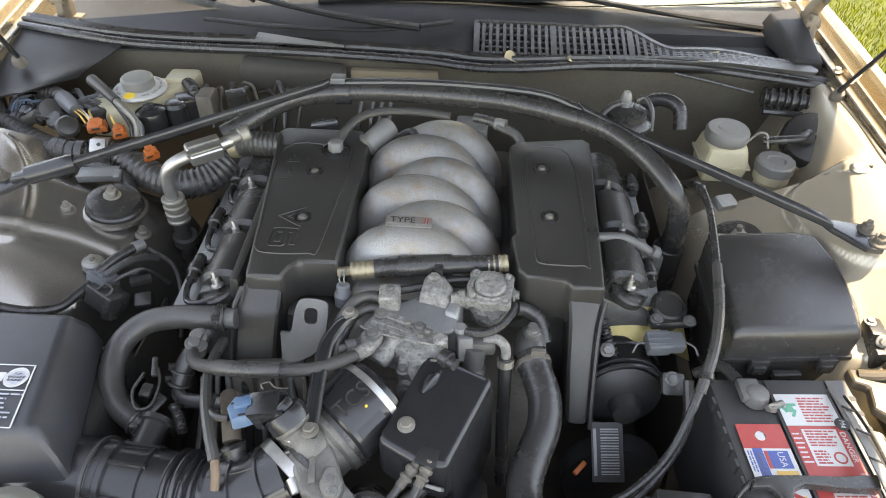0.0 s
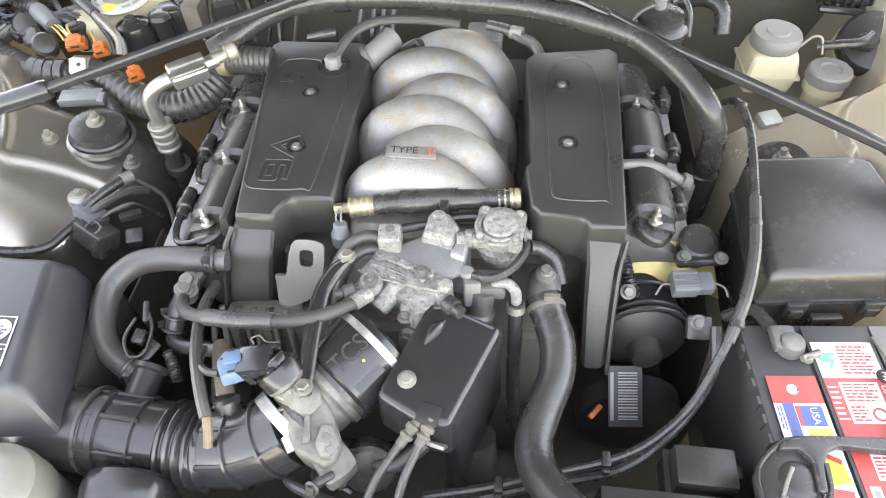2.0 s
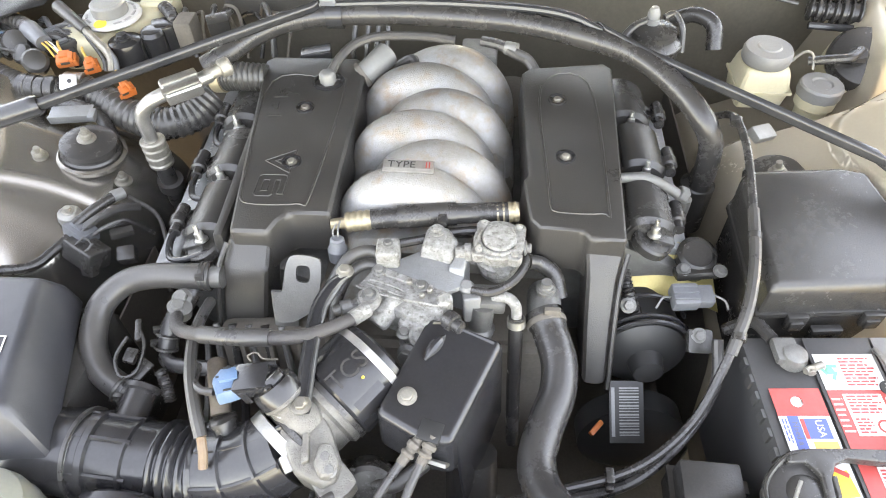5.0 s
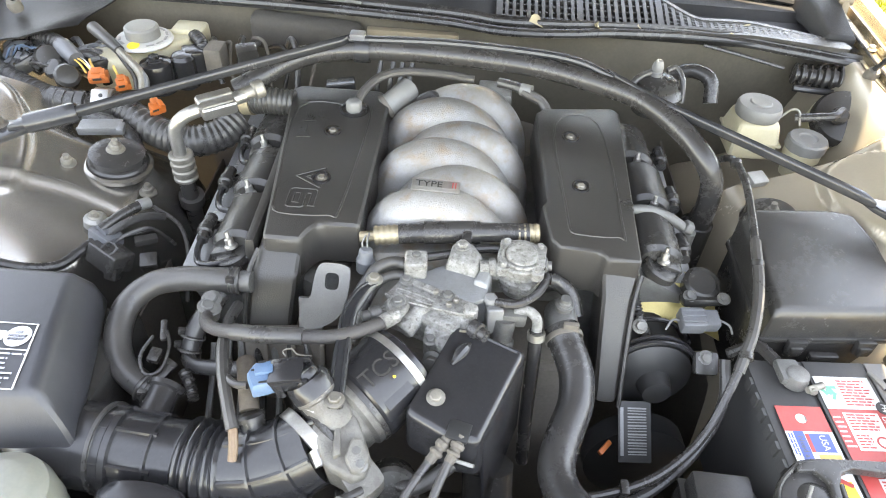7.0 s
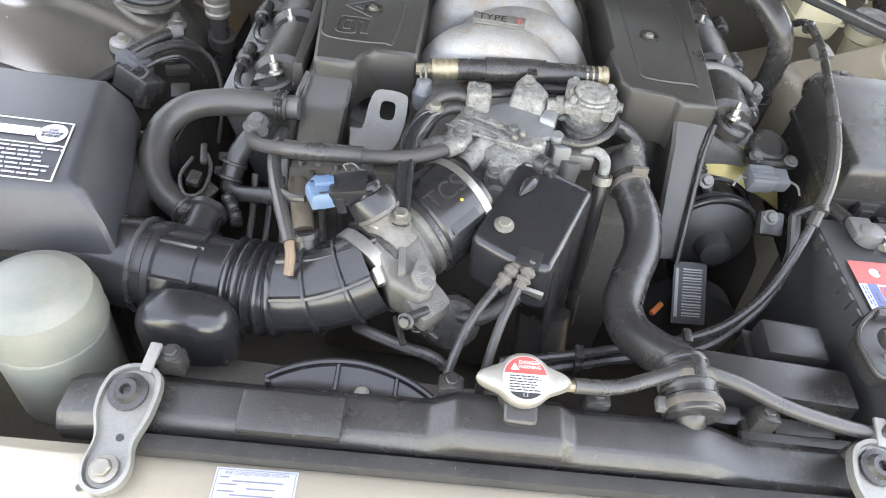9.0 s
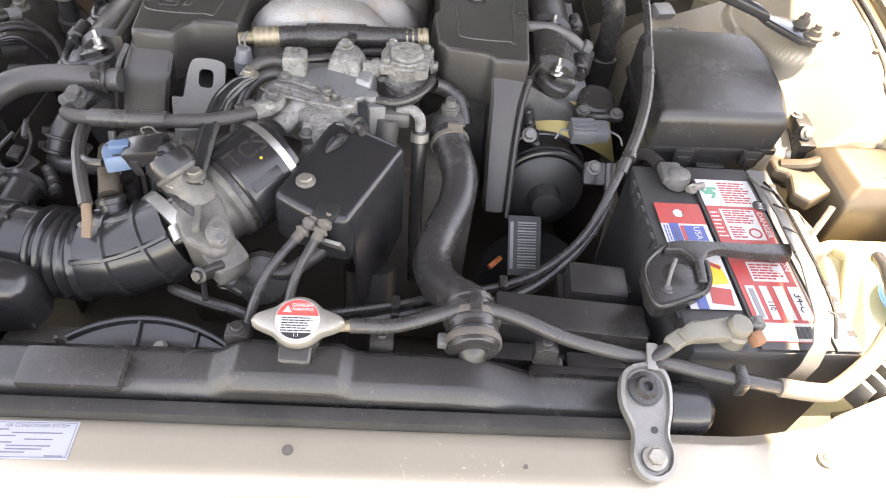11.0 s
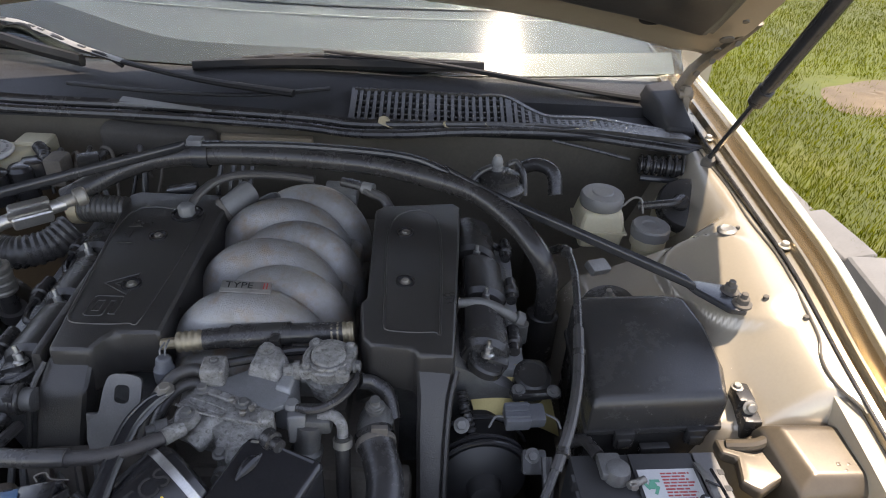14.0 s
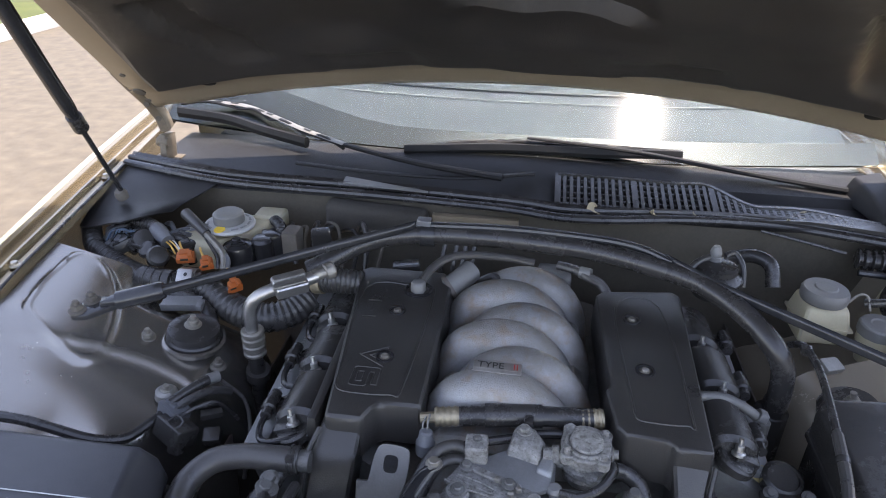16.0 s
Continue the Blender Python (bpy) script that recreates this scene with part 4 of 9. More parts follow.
def cover(s):
    """One bank's top cover with its front leg, rim, bolts."""
    t = thing("engine_cover", (s * 0.17, 0.55, 0.86), "satin black plastic engine cover over one cylinder bank", "engine cover", "engine covers")
    if s < 0:
        o = [(-0.096, 0.425), (-0.096, 0.732), (-0.112, 0.765), (-0.245, 0.765), (-0.258, 0.752), (-0.214, 0.392), (-0.166, 0.392), (-0.158, 0.412), (-0.148, 0.424)]
    else:
        o = [(0.134, 0.425), (0.145, 0.412), (0.196, 0.408), (0.204, 0.396), (0.246, 0.396), (0.262, 0.745), (0.250, 0.758), (0.140, 0.742), (0.127, 0.728), (0.131, 0.502), (0.124, 0.492)]
    part("top", prism(o, 0.855, 0.921 if s > 0 else 0.918, 0.009, 0.006, 3), COVER, t)
    # long outer skirt
    part("skirt", loft([[(s * 0.242, y, 0.862), (s * (0.236 if y < 0.5 else 0.248), y, 0.905), (s * 0.225, y, 0.905), (s * 0.225, y, 0.862)] for y in (0.402, 0.75)], 0.004), COVER, t)
    # front leg running down over the belt
    leg = part("front_leg", loft([[(0.199, 0.404, 0.904), (0.247, 0.404, 0.902), (0.247, 0.45, 0.912), (0.199, 0.45, 0.912)], [(0.203, 0.381, 0.874), (0.240, 0.381, 0.872), (0.244, 0.44, 0.87), (0.203, 0.44, 0.87)],
                                  [(0.2035, 0.350, 0.83), (0.237, 0.350, 0.83), (0.240, 0.42, 0.82), (0.2035, 0.42, 0.82)], [(0.207, 0.307, 0.762), (0.236, 0.307, 0.762), (0.240, 0.38, 0.75), (0.206, 0.38, 0.75)]] if s > 0 else [[(s * 0.166, 0.40, 0.900), (s * 0.216, 0.40, 0.900), (s * 0.216, 0.45, 0.912), (s * 0.166, 0.45, 0.912)],
                                  [(s * 0.168, 0.374, 0.876), (s * 0.225, 0.374, 0.876), (s * 0.225, 0.44, 0.87), (s * 0.168, 0.44, 0.87)],
                                  [(s * 0.176, 0.352, 0.82), (s * 0.232, 0.352, 0.82), (s * 0.232, 0.42, 0.81), (s * 0.176, 0.42, 0.81)],
                                  [(s * 0.184, 0.322, 0.70), (s * 0.243, 0.322, 0.70), (s * 0.243, 0.40, 0.70), (s * 0.184, 0.40, 0.70)]], 0.010, 3), COVER, t)
    part("leg_rim", tube([(0.2485, 0.402, 0.898), (0.2415, 0.379, 0.872), (0.2385, 0.348, 0.83), (0.2375, 0.305, 0.762)] if s > 0 else [(s * 0.218, 0.396, 0.899), (s * 0.227, 0.371, 0.876), (s * 0.234, 0.349, 0.82), (s * 0.245, 0.319, 0.70)], 0.003, 6, 5), COVER, leg)
    if s < 0:
        rim = [(-0.214, 0.455), (-0.232, 0.69), (-0.142, 0.70), (-0.122, 0.68), (-0.128, 0.465), (-0.142, 0.445), (-0.20, 0.443)]
        bolts = ((-0.164, 0.519), (-0.170, 0.632))
    else:
        rim = [(0.160, 0.455), (0.156, 0.69), (0.222, 0.70), (0.228, 0.46), (0.219, 0.443), (0.168, 0.443)]
        bolts = ((0.182, 0.540), (0.177, 0.659))
    zt = 0.9215 if s > 0 else 0.9185
    part("raised_rim", tube([(x, y, zt - 0.0008) for x, y in rim + rim[:1]], 0.0018, 6, 5), COVER, t)
    for x, y in bolts:
        part("bolt_recess", lathe([(0.0125, -0.001), (0.0125, 0.0016), (0.0095, 0.0016), (0.0088, -0.002)], (x, y, zt), n=20), GLOSSY, t)
        part("bolt", bolt_mesh((x, y, zt - 0.002), r=0.0052, h=0.005), STEEL, t)
    return t


coverL = cover(-1)
cover(1)
LETTER = mat("worn_raised_letters", (0.034, 0.032, 0.030), 0.35, 0, 0.25, 80, 0.1)
# outlined letters V and 6, their heads towards the manifold
for y0, w, loops in ((0.542, 0.044, (((0, 1), (0.5, 0), (1, 1), (0.78, 1), (0.5, 0.38), (0.22, 1)),)),
                     (0.494, 0.038, (((0.08, 0), (0, 0.1), (0, 0.9), (0.08, 1), (0.9, 1), (0.9, 0.8), (0.25, 0.8), (0.25, 0.62), (0.92, 0.62), (1, 0.54), (1, 0.1), (0.92, 0)), ((0.25, 0.2), (0.25, 0.42), (0.76, 0.42), (0.76, 0.2))))):
    for loop in loops:
        pts = [Vector((-0.198 + 0.036 * v, y0 - w * u, 0.9186)) for u, v in loop + loop[:1]]
        dense = [a.lerp(b, f) for a, b in zip(pts, pts[1:]) for f in (0.0, 0.08, 0.92)] + [pts[-1]]
        part("letter_outline", tube(dense, 0.0009, 6, 1), LETTER, coverL)
for k, (bx, by, w, h) in enumerate(((-0.209, 0.612, 0.022, 0.004), (-0.209, 0.634, 0.004, 0.020), (-0.209, 0.655, 0.022, 0.004), (-0.216, 0.668, 0.004, 0.018))):
    part("raised_mark", box((bx, by, 0.9188), (w * 0.9 if w > 0.01 else 0.0022, h * 0.9 if h > 0.01 else 0.0022, 0.0016), 0.0006, (0, 0, 4)), LETTER, coverL)

# oil filler dip tube and bracket at the rear of the cover
oil = thing("dipstick_cap", (-0.148, 0.70, 0.915), "grey hexagonal filler plug in a recess of the cover", "filler plug")
part("recess_ring", lathe([(0.022, -0.001), (0.023, 0.003), (0.019, 0.004), (0.017, 0.0)], (-0.149, 0.694, 0.917), n=24), GLOSSY, oil)
part("plug", join(bev(lathe([(0.0125, 0), (0.0125, 0.016), (0.009, 0.019)], (-0.149, 0.694, 0.916), n=6, spin=0.3), 0.001, 1)), GREYCAP, oil)

manifold = thing("intake_manifold", (0, 0.58, 0.82), "silver painted intake manifold with six interlaced runners", "intake manifold")
for k in range(3):
    y0 = 0.482 + 0.112 * k
    part("runner", tube([(-0.072, y0 - 0.006, 0.80), (-0.074, y0 - 0.004, 0.852), (-0.058, y0, 0.886), (-0.022, y0 + 0.004, 0.902), (0.018, y0 + 0.001, 0.899), (0.052, y0 - 0.008, 0.876), (0.074, y0 - 0.014, 0.83), (0.078, y0 - 0.018, 0.79)], 0.0345, 20, 6), SILVER, manifold, "rounded cast runner")
    part("runner", tube([(-0.045, y0 + 0.070, 0.845), (-0.022, y0 + 0.066, 0.880), (0.016, y0 + 0.060, 0.899), (0.055, y0 + 0.048, 0.896), (0.083, y0 + 0.036, 0.866), (0.090, y0 + 0.028, 0.82), (0.090, y0 + 0.024, 0.78)], 0.0335, 20, 6), SILVER, manifold, "rounded cast runner")
part("plenum", box((0.01, 0.60, 0.83), (0.20, 0.36, 0.09), 0.03, (0, 0, 0), 3), SILVER, manifold)
part("throat", tube([(-0.05, 0.47, 0.845), (-0.055, 0.43, 0.82), (-0.06, 0.38, 0.80)], 0.032, 16), SILVER, manifold)
badge = thing("badge", (-0.01, 0.49, 0.935), "small silver plate badge with black and red letters", "badge")
bm_ = place((-0.0105, 0.492, 0.9395), (1, -0.03, 0.0), (0, -0.30, 1))
part("badge_plate", plate(bm_, -0.031, -0.008, 0.031, 0.0085, 0.002, 0.0006), CHROME, badge)
part("badge_field", plate(bm_, -0.0295, -0.0035, 0.0295, 0.0072, 0.0024), CHROME, badge)
text("TYPE", 0.0125, bm_ @ Matrix.Translation((-0.0085, 0.0017, 0.0024)), INK, badge, "lettering", 0.0003, squash=1.25)
text("II", 0.0125, bm_ @ Matrix.Translation((0.0235, 0.0017, 0.0024)), RED, badge, "lettering", 0.0003, squash=1.2)

# ---- coil rows ----
def coil_row(s):
    rows = ((-0.260, 0.415), (-0.265, 0.522), (-0.273, 0.632)) if s < 0 else ((0.288, 0.450), (0.291, 0.556), (0.283, 0.660))
    for x0, y0 in rows:
        c = thing("ignition_coil", (x0, y0, 0.84), "black ignition coil pack with a bright bolt, beside the engine cover", "ignition coil", "ignition coils")
        sl = 20 if s > 0 else -20
        lean = math.tan(radians(1.5)) * (1 if s < 0 else -1)

        def ring(y, r, lift, wide=1.0, n=14):
            """One arched slice of the coil's moulded case."""
            xc = x0 + s * 0.005 + lean * (y - y0)
            pts = [(-0.031 * wide, -0.046), *[(-r * wide * math.cos(math.pi * k / n), lift - 0.016 + r * 0.62 * math.sin(math.pi * k / n) + 0.008) for k in range(n + 1)], (0.031 * wide, -0.046)]
            a = radians(sl)
            return [(xc + px * math.cos(a) + pz * math.sin(a), y, 0.882 - px * math.sin(a) + pz * math.cos(a)) for px, pz in pts]

        part("coil_body", loft([ring(y0 + 0.006, 0.018, -0.014, 0.92), ring(y0 + 0.009, 0.027, -0.004), ring(y0 + 0.016, 0.0305, 0.0), ring(y0 + 0.092, 0.0305, 0.0), ring(y0 + 0.097, 0.027, -0.004), ring(y0 + 0.099, 0.018, -0.012, 0.92)], 0.0, 1), PLASTIC, c)
        # flat flange with an upturned rim round the bolt, and an inner shoulder along the cover
        part("flange", join(lathe([(0.024, -0.010), (0.0245, 0.0), (0.022, 0.003), (0.0205, 0.001), (0.008, 0.001)], (x0, y0 - 0.002, 0.872), (s * 0.33, 0.0, 1), 24), box((x0 + s * 0.012, y0 + 0.006, 0.868), (0.030, 0.024, 0.012), 0.004, (0, sl, 0))), PLASTIC, c)
        part("shoulder", box((x0 - s * 0.026, y0 + 0.050, 0.872), (0.012, 0.078, 0.020), 0.005, (0, sl, 0)), COVER, c)
        part("side_tab", loft([[(x0 + s * 0.022, y0 + 0.080, z), (x0 + s * 0.050, y0 + 0.072, z - 0.012), (x0 + s * 0.050, y0 + 0.060, z - 0.012), (x0 + s * 0.022, y0 + 0.064, z)] for z in (0.866, 0.858)], 0.002, 1), PLASTIC, c)
        part("bolt", bolt_mesh((x0, y0, 0.878), (s * 0.15 - 0.1, 0.25, 1), 0.0058, 0.012, 0.010), CHROME, c)
        part("bolt", bolt_mesh((x0 + s * 0.014, y0 + 0.100, 0.874), (s * 0.3, 0, 1), 0.0046, 0.005, 0.003), CHROME, c)
        xo = 0.311 + (0.006 if y0 > 0.5 else 0) + (0.016 if s > 0 else 0)
        part("plug_boot", tube([(s * xo, y0 + 0.072, 0.862), (s * xo, y0 + 0.050, 0.862), (s * (xo - 0.002), y0 + 0.026, 0.862)], lambda t: 0.0085 if t < 0.45 else 0.0105 if t < 0.75 else 0.0075, 14, 12), RUBBER, c)
        if s < 0:
            part("lead", tube([(s * (xo - 0.002), y0 + 0.030, 0.862), (s * (xo - 0.001), y0 + 0.010, 0.860), (s * (xo - 0.010), y0 - 0.014, 0.862), (s * (xo - 0.028), y0 - 0.022, 0.866), (s * 0.252, y0 - 0.014, 0.872), (s * 0.225, y0 - 0.004, 0.876)], 0.0044, 10), GLOSSY, c)
    y0, y1 = (0.40, 0.79) if s < 0 else (0.46, 0.72)
    x0 = 0.308 if s < 0 else 0.318
    rail = part("head_flange", loft([[(s * (x0 + k - 0.014), y, 0.853), (s * (x0 + k + 0.022), y, 0.840), (s * (x0 + k + 0.023), y, 0.826), (s * (x0 + k - 0.014), y, 0.834)] for y, k in ((y0, 0.0), (y1, 0.014 if s < 0 else 0.004))], 0.003), CASTING, engine, "bare alloy head edge with cast marks")
    for n_, y in ((5, 0.425), (9, 0.515), (8, 0.598)) if s < 0 else ((6, 0.55), (10, 0.625)):
        for k in range(n_):
            part("cast_mark", box((s * (x0 + 0.006 + 0.014 * (y - y0) / 0.39), y + 0.0066 * k, 0.8474), (0.0055 - 0.002 * (k % 2), 0.0022, 0.0014), 0.0004, (0, s * 20, 0)), CHROME, rail)



coil_row(-1)
coil_row(1)
pipe = thing("breather_pipe", (0.29, 0.53, 0.87), "short bent metal pipe with a union beside the coils", "pipe")
part("tube_bend", tube([(0.252, 0.535, 0.893), (0.285, 0.537, 0.893), (0.312, 0.530, 0.886), (0.333, 0.528, 0.872)], 0.0068, 12), CAST_DARK, pipe)
part("union", join(bev(lathe([(0.011, 0), (0.011, 0.012)], (0.330, 0.529, 0.876), (1, 0, -0.5), 6), 0.001, 1), lathe([(0.009, 0), (0.009, 0.03)], (0.340, 0.527, 0.868), (0, 0, -1), 14)), CAST_DARK, pipe)

# ---- fuel hose across the front of the manifold ----
hose = thing("fuel_hose", (0.03, 0.44, 0.90), "black fuel hose with two brass-coloured crimped ends", "hose")
part("hose_body", tube([(-0.052, 0.438, 0.902), (0.0, 0.445, 0.904), (0.05, 0.449, 0.906), (0.112, 0.452, 0.908)], 0.0125, 14), RUBBER, hose)
part("sleeve", tube([(-0.02, 0.4425, 0.9035), (0.02, 0.447, 0.905), (0.05, 0.449, 0.906)], 0.0145, 14), RUBBER, hose)
for a, b in (((-0.082, 0.434, 0.900), (-0.052, 0.438, 0.902)), ((0.096, 0.451, 0.907), (0.124, 0.453, 0.909))):
    part("crimp", tube([a, b], lambda t: 0.0115 + 0.0012 * (math.sin(t * 25) > 0), 16, 16), BRASS, hose, "brass-coloured crimped ferrule")
part("pipe_stub", tube([(-0.100, 0.431, 0.899), (-0.08, 0.434, 0.900)], 0.007, 10), BRASS, hose)
part("holder", box((0.034, 0.442, 0.898), (0.012, 0.036, 0.036), 0.004), RUBBER, hose)

# ---- idle valve, EGR and bracket in cast alloy at the front ----
egr = thing("air_valve_assembly", (0.03, 0.36, 0.86), "oxidised cast aluminium valve assembly on the front of the engine", "air valve")
part("slant_block", prism([(-0.062, 0.338), (-0.042, 0.372), (0.044, 0.333), (0.030, 0.300), (-0.012, 0.318)], 0.842, 0.883, 0.005, 0.002, 2), CAST, egr)
part("gasket_plate", loft([[(-0.056, 0.346, z), (-0.040, 0.376, z), (0.050, 0.341, z), (0.046, 0.322, z), (0.020, 0.326, z)] for z in (0.883, 0.8905)], 0.002, 2), CAST, egr)
part("ridge", loft([[(-0.040, 0.366, z), (-0.034, 0.374, z), (0.030, 0.349, z), (0.026, 0.340, z)] for z in (0.890, 0.894)], 0.0015, 1), CAST, egr)
part("solenoid_block", loft([[(-0.010, 0.306, 0.836), (0.006, 0.332, 0.840), (0.046, 0.324, 0.840), (0.040, 0.292, 0.836), (0.014, 0.284, 0.834)], [(-0.009, 0.310, 0.874), (0.004, 0.334, 0.885), (0.045, 0.326, 0.886), (0.040, 0.298, 0.874), (0.014, 0.290, 0.868)]], 0.005, 3), CAST, egr)
part("boss", lathe([(0.0145, 0), (0.0135, 0.02), (0.0115, 0.024)], (-0.041, 0.334, 0.868), (0, -0.08, 1), 18), CAST, egr)
part("boss", lathe([(0.0125, 0), (0.0125, 0.040), (0.0105, 0.043), (0.007, 0.043)], (-0.008, 0.344, 0.880), (-0.55, -0.75, -0.30), 18), CAST, egr)
part("boss", lathe([(0.0095, 0), (0.0095, 0.030), (0.007, 0.032)], (-0.046, 0.336, 0.876), (-0.75, -0.6, -0.1), 14), CAST, egr)
part("boss", lathe([(0.0125, -0.012), (0.0125, 0.006), (0.0095, 0.008), (0.007, 0.0065)], (0.018, 0.300, 0.866), (0.05, -0.55, 0.8), 20), CAST, egr)
part("boss", lathe([(0.009, -0.02), (0.009, 0.004), (0.006, 0.006)], (0.043, 0.330, 0.890), (0, -0.1, 1), 16), CAST, egr)
part("fitting", lathe([(0.009, 0), (0.009, 0.012), (0.006, 0.013), (0.006, 0.022)], (-0.060, 0.326, 0.880), (-0.9, -0.4, 0), 12), CAST_DARK, egr)
for x, y, z in ((-0.041, 0.333, 0.8915), (-0.034, 0.367, 0.8925), (0.016, 0.347, 0.8925), (0.0, 0.300, 0.868)):
    part("bolt", bolt_mesh((x, y, z), r=0.0058, h=0.006), CAST_DARK, egr)
for x, y, z in ((0.002, 0.352, 0.8915), (0.018, 0.334, 0.8915), (0.026, 0.341, 0.8915)):
    part("stud", lathe([(0.0035, 0), (0.0035, 0.004), (0.002, 0.005)], (x, y, z), n=10), STEEL, egr)
part("wing_plate", loft([[(-0.034, 0.374, 0.893), (0.020, 0.402, 0.897), (0.062, 0.400, 0.896), (0.062, 0.352, 0.890), (0.030, 0.335, 0.889)], [(-0.034, 0.374, 0.885), (0.020, 0.402, 0.887), (0.062, 0.400, 0.886), (0.062, 0.352, 0.882), (0.030, 0.335, 0.881)]], 0.003, 2), CASTING, egr)
part("square_lug", box((-0.025, 0.386, 0.901), (0.027, 0.029, 0.028), 0.006, (0, 0, 3), 3), CAST, egr)
part("bolt", bolt_mesh((-0.025, 0.390, 0.9145), r=0.004, h=0.003), CAST_DARK, egr)
part("plate_rim", tube([(-0.057, 0.346, 0.8905), (-0.030, 0.336, 0.8905), (0.020, 0.326, 0.8905), (0.047, 0.322, 0.8905)], 0.0016, 6), CAST, egr)
part("plate_rim", tube([(-0.044, 0.350, 0.8912), (-0.040, 0.355, 0.8912), (-0.004, 0.342, 0.8912), (-0.002, 0.336, 0.8912), (-0.008, 0.335, 0.8912), (-0.044, 0.350, 0.8912)], 0.0012, 6, 4), CAST, egr)
part("nipple", join(lathe([(0.006, 0), (0.006, 0.012), (0.0045, 0.013), (0.0045, 0.018)], (-0.058, 0.322, 0.872), (-0.4, -0.8, 0.3), 12), bolt_mesh((-0.056, 0.320, 0.880), (-0.2, -0.5, 0.8), 0.005, 0.005)), CAST_DARK, egr)
part("screw", bolt_mesh((0.006, 0.286, 0.850), (-0.3, -0.8, 0.4), 0.009, 0.012), CAST_DARK, egr)
part("left_tower", loft([[(0.004, 0.384, 0.875), (0.018, 0.424, 0.875), (0.044, 0.424, 0.875), (0.060, 0.402, 0.875), (0.052, 0.376, 0.875)], [(0.010, 0.390, 0.900), (0.018, 0.422, 0.908), (0.042, 0.422, 0.908), (0.056, 0.402, 0.904), (0.048, 0.380, 0.899)], [(0.013, 0.396, 0.908), (0.020, 0.420, 0.913), (0.041, 0.420, 0.913), (0.053, 0.403, 0.910), (0.045, 0.385, 0.907)]], 0.005, 3), CAST, egr)
part("bolt", bolt_mesh((0.029, 0.413, 0.913), r=0.0065, h=0.006), CAST, egr)
part("bridge", loft([[(0.044, 0.372, 0.898), (0.056, 0.398, 0.904), (0.068, 0.398, 0.904), (0.062, 0.366, 0.896)], [(0.044, 0.352, 0.850), (0.056, 0.380, 0.850), (0.070, 0.380, 0.850), (0.064, 0.346, 0.850)]], 0.004, 3), CASTING, egr)
DC = (0.101, 0.402, 0.913)
dom = part("diaphragm_body", join(lathe([(0.019, -0.056), (0.024, -0.048), (0.024, -0.042), (0.020, -0.040), (0.021, -0.030), (0.0285, -0.0285), (0.029, -0.0225), (0.024, -0.021), (0.0235, -0.011), (0.0290, -0.0095), (0.0295, 0.000), (0.0275, 0.0015), (0.020, 0.002), (0.0195, 0.0055), (0.0175, 0.0075), (0.004, 0.008)], DC, (0, -0.05, 1), 32)), CAST, egr, "round cast diaphragm valve")
for k in range(4):
    a = radians(38 + 90 * k)
    ex, ey = DC[0] + 0.0285 * math.cos(a), DC[1] + 0.0285 * math.sin(a)
    part("ear", join(lathe([(0.0085, -0.0095), (0.0085, 0.001), (0.0075, 0.002)], (ex, ey, DC[2]), n=14), lathe([(0.0042, 0.002), (0.0042, 0.006), (0.003, 0.007)], (ex, ey, DC[2]), n=8)), CAST, dom)
    b_ = radians(12 + 90 * k)
    part("lower_ear", lathe([(0.0075, -0.0285), (0.0075, -0.0215)], (DC[0] + 0.028 * math.cos(b_), DC[1] + 0.028 * math.sin(b_), DC[2]), n=12), CAST, dom)
part("rib", tube([(DC[0] + 0.0225 * math.cos(radians(a)), DC[1] + 0.0225 * math.sin(radians(a)), DC[2] + 0.002) for a in range(150, 331, 20)], 0.0022, 6, 3), CAST, dom)
part("side_nut", bolt_mesh((0.130, 0.398, 0.906), (1, -0.1, 0.1), 0.006, 0.007), CAST_DARK, dom)
part("union", join(lathe([(0.0085, 0), (0.0085, 0.010), (0.011, 0.011), (0.011, 0.018), (0.008, 0.019), (0.008, 0.028)], (0.052, 0.392, 0.900), (1, 0.05, 0.05), 16)), CAST, egr)
part("corroded_plug", join(box((0.072, 0.345, 0.866), (0.020, 0.022, 0.036), 0.004, (-10, 0, 8), 3), lathe([(0.008, 0), (0.009, 0.006), (0.006, 0.010)], (0.066, 0.354, 0.882), (0, -0.1, 1), 12)), GREYCAP, egr, "corroded green-grey sensor plug")
part("lower_valve", join(lathe([(0.017, 0), (0.019, 0.014), (0.015, 0.018), (0.015, 0.05)], (0.080, 0.335, 0.82), (0.1, 0.2, 1), 18), box((0.088, 0.352, 0.868), (0.045, 0.03, 0.02), 0.005)), CAST_DARK, egr)
part("elbow", tube([(0.096, 0.348, 0.876), (0.112, 0.346, 0.880), (0.122, 0.338, 0.874), (0.123, 0.33, 0.855)], 0.0062, 12), CAST, egr)
part("drop_hose", tube([(0.123, 0.333, 0.862), (0.124, 0.318, 0.82), (0.126, 0.30, 0.74), (0.13, 0.28, 0.66)], 0.0085, 12), RUBBER, egr)
part("hose_clip", tube([(0.123, 0.332, 0.860), (0.1235, 0.329, 0.851)], 0.0108, 14, 2), STEEL, egr)
part("vacuum_hose", tube([(0.072, 0.350, 0.886), (0.095, 0.346, 0.889), (0.118, 0.360, 0.892), (0.132, 0.385, 0.895), (0.128, 0.405, 0.893)], 0.0052, 10), RUBBER, egr)

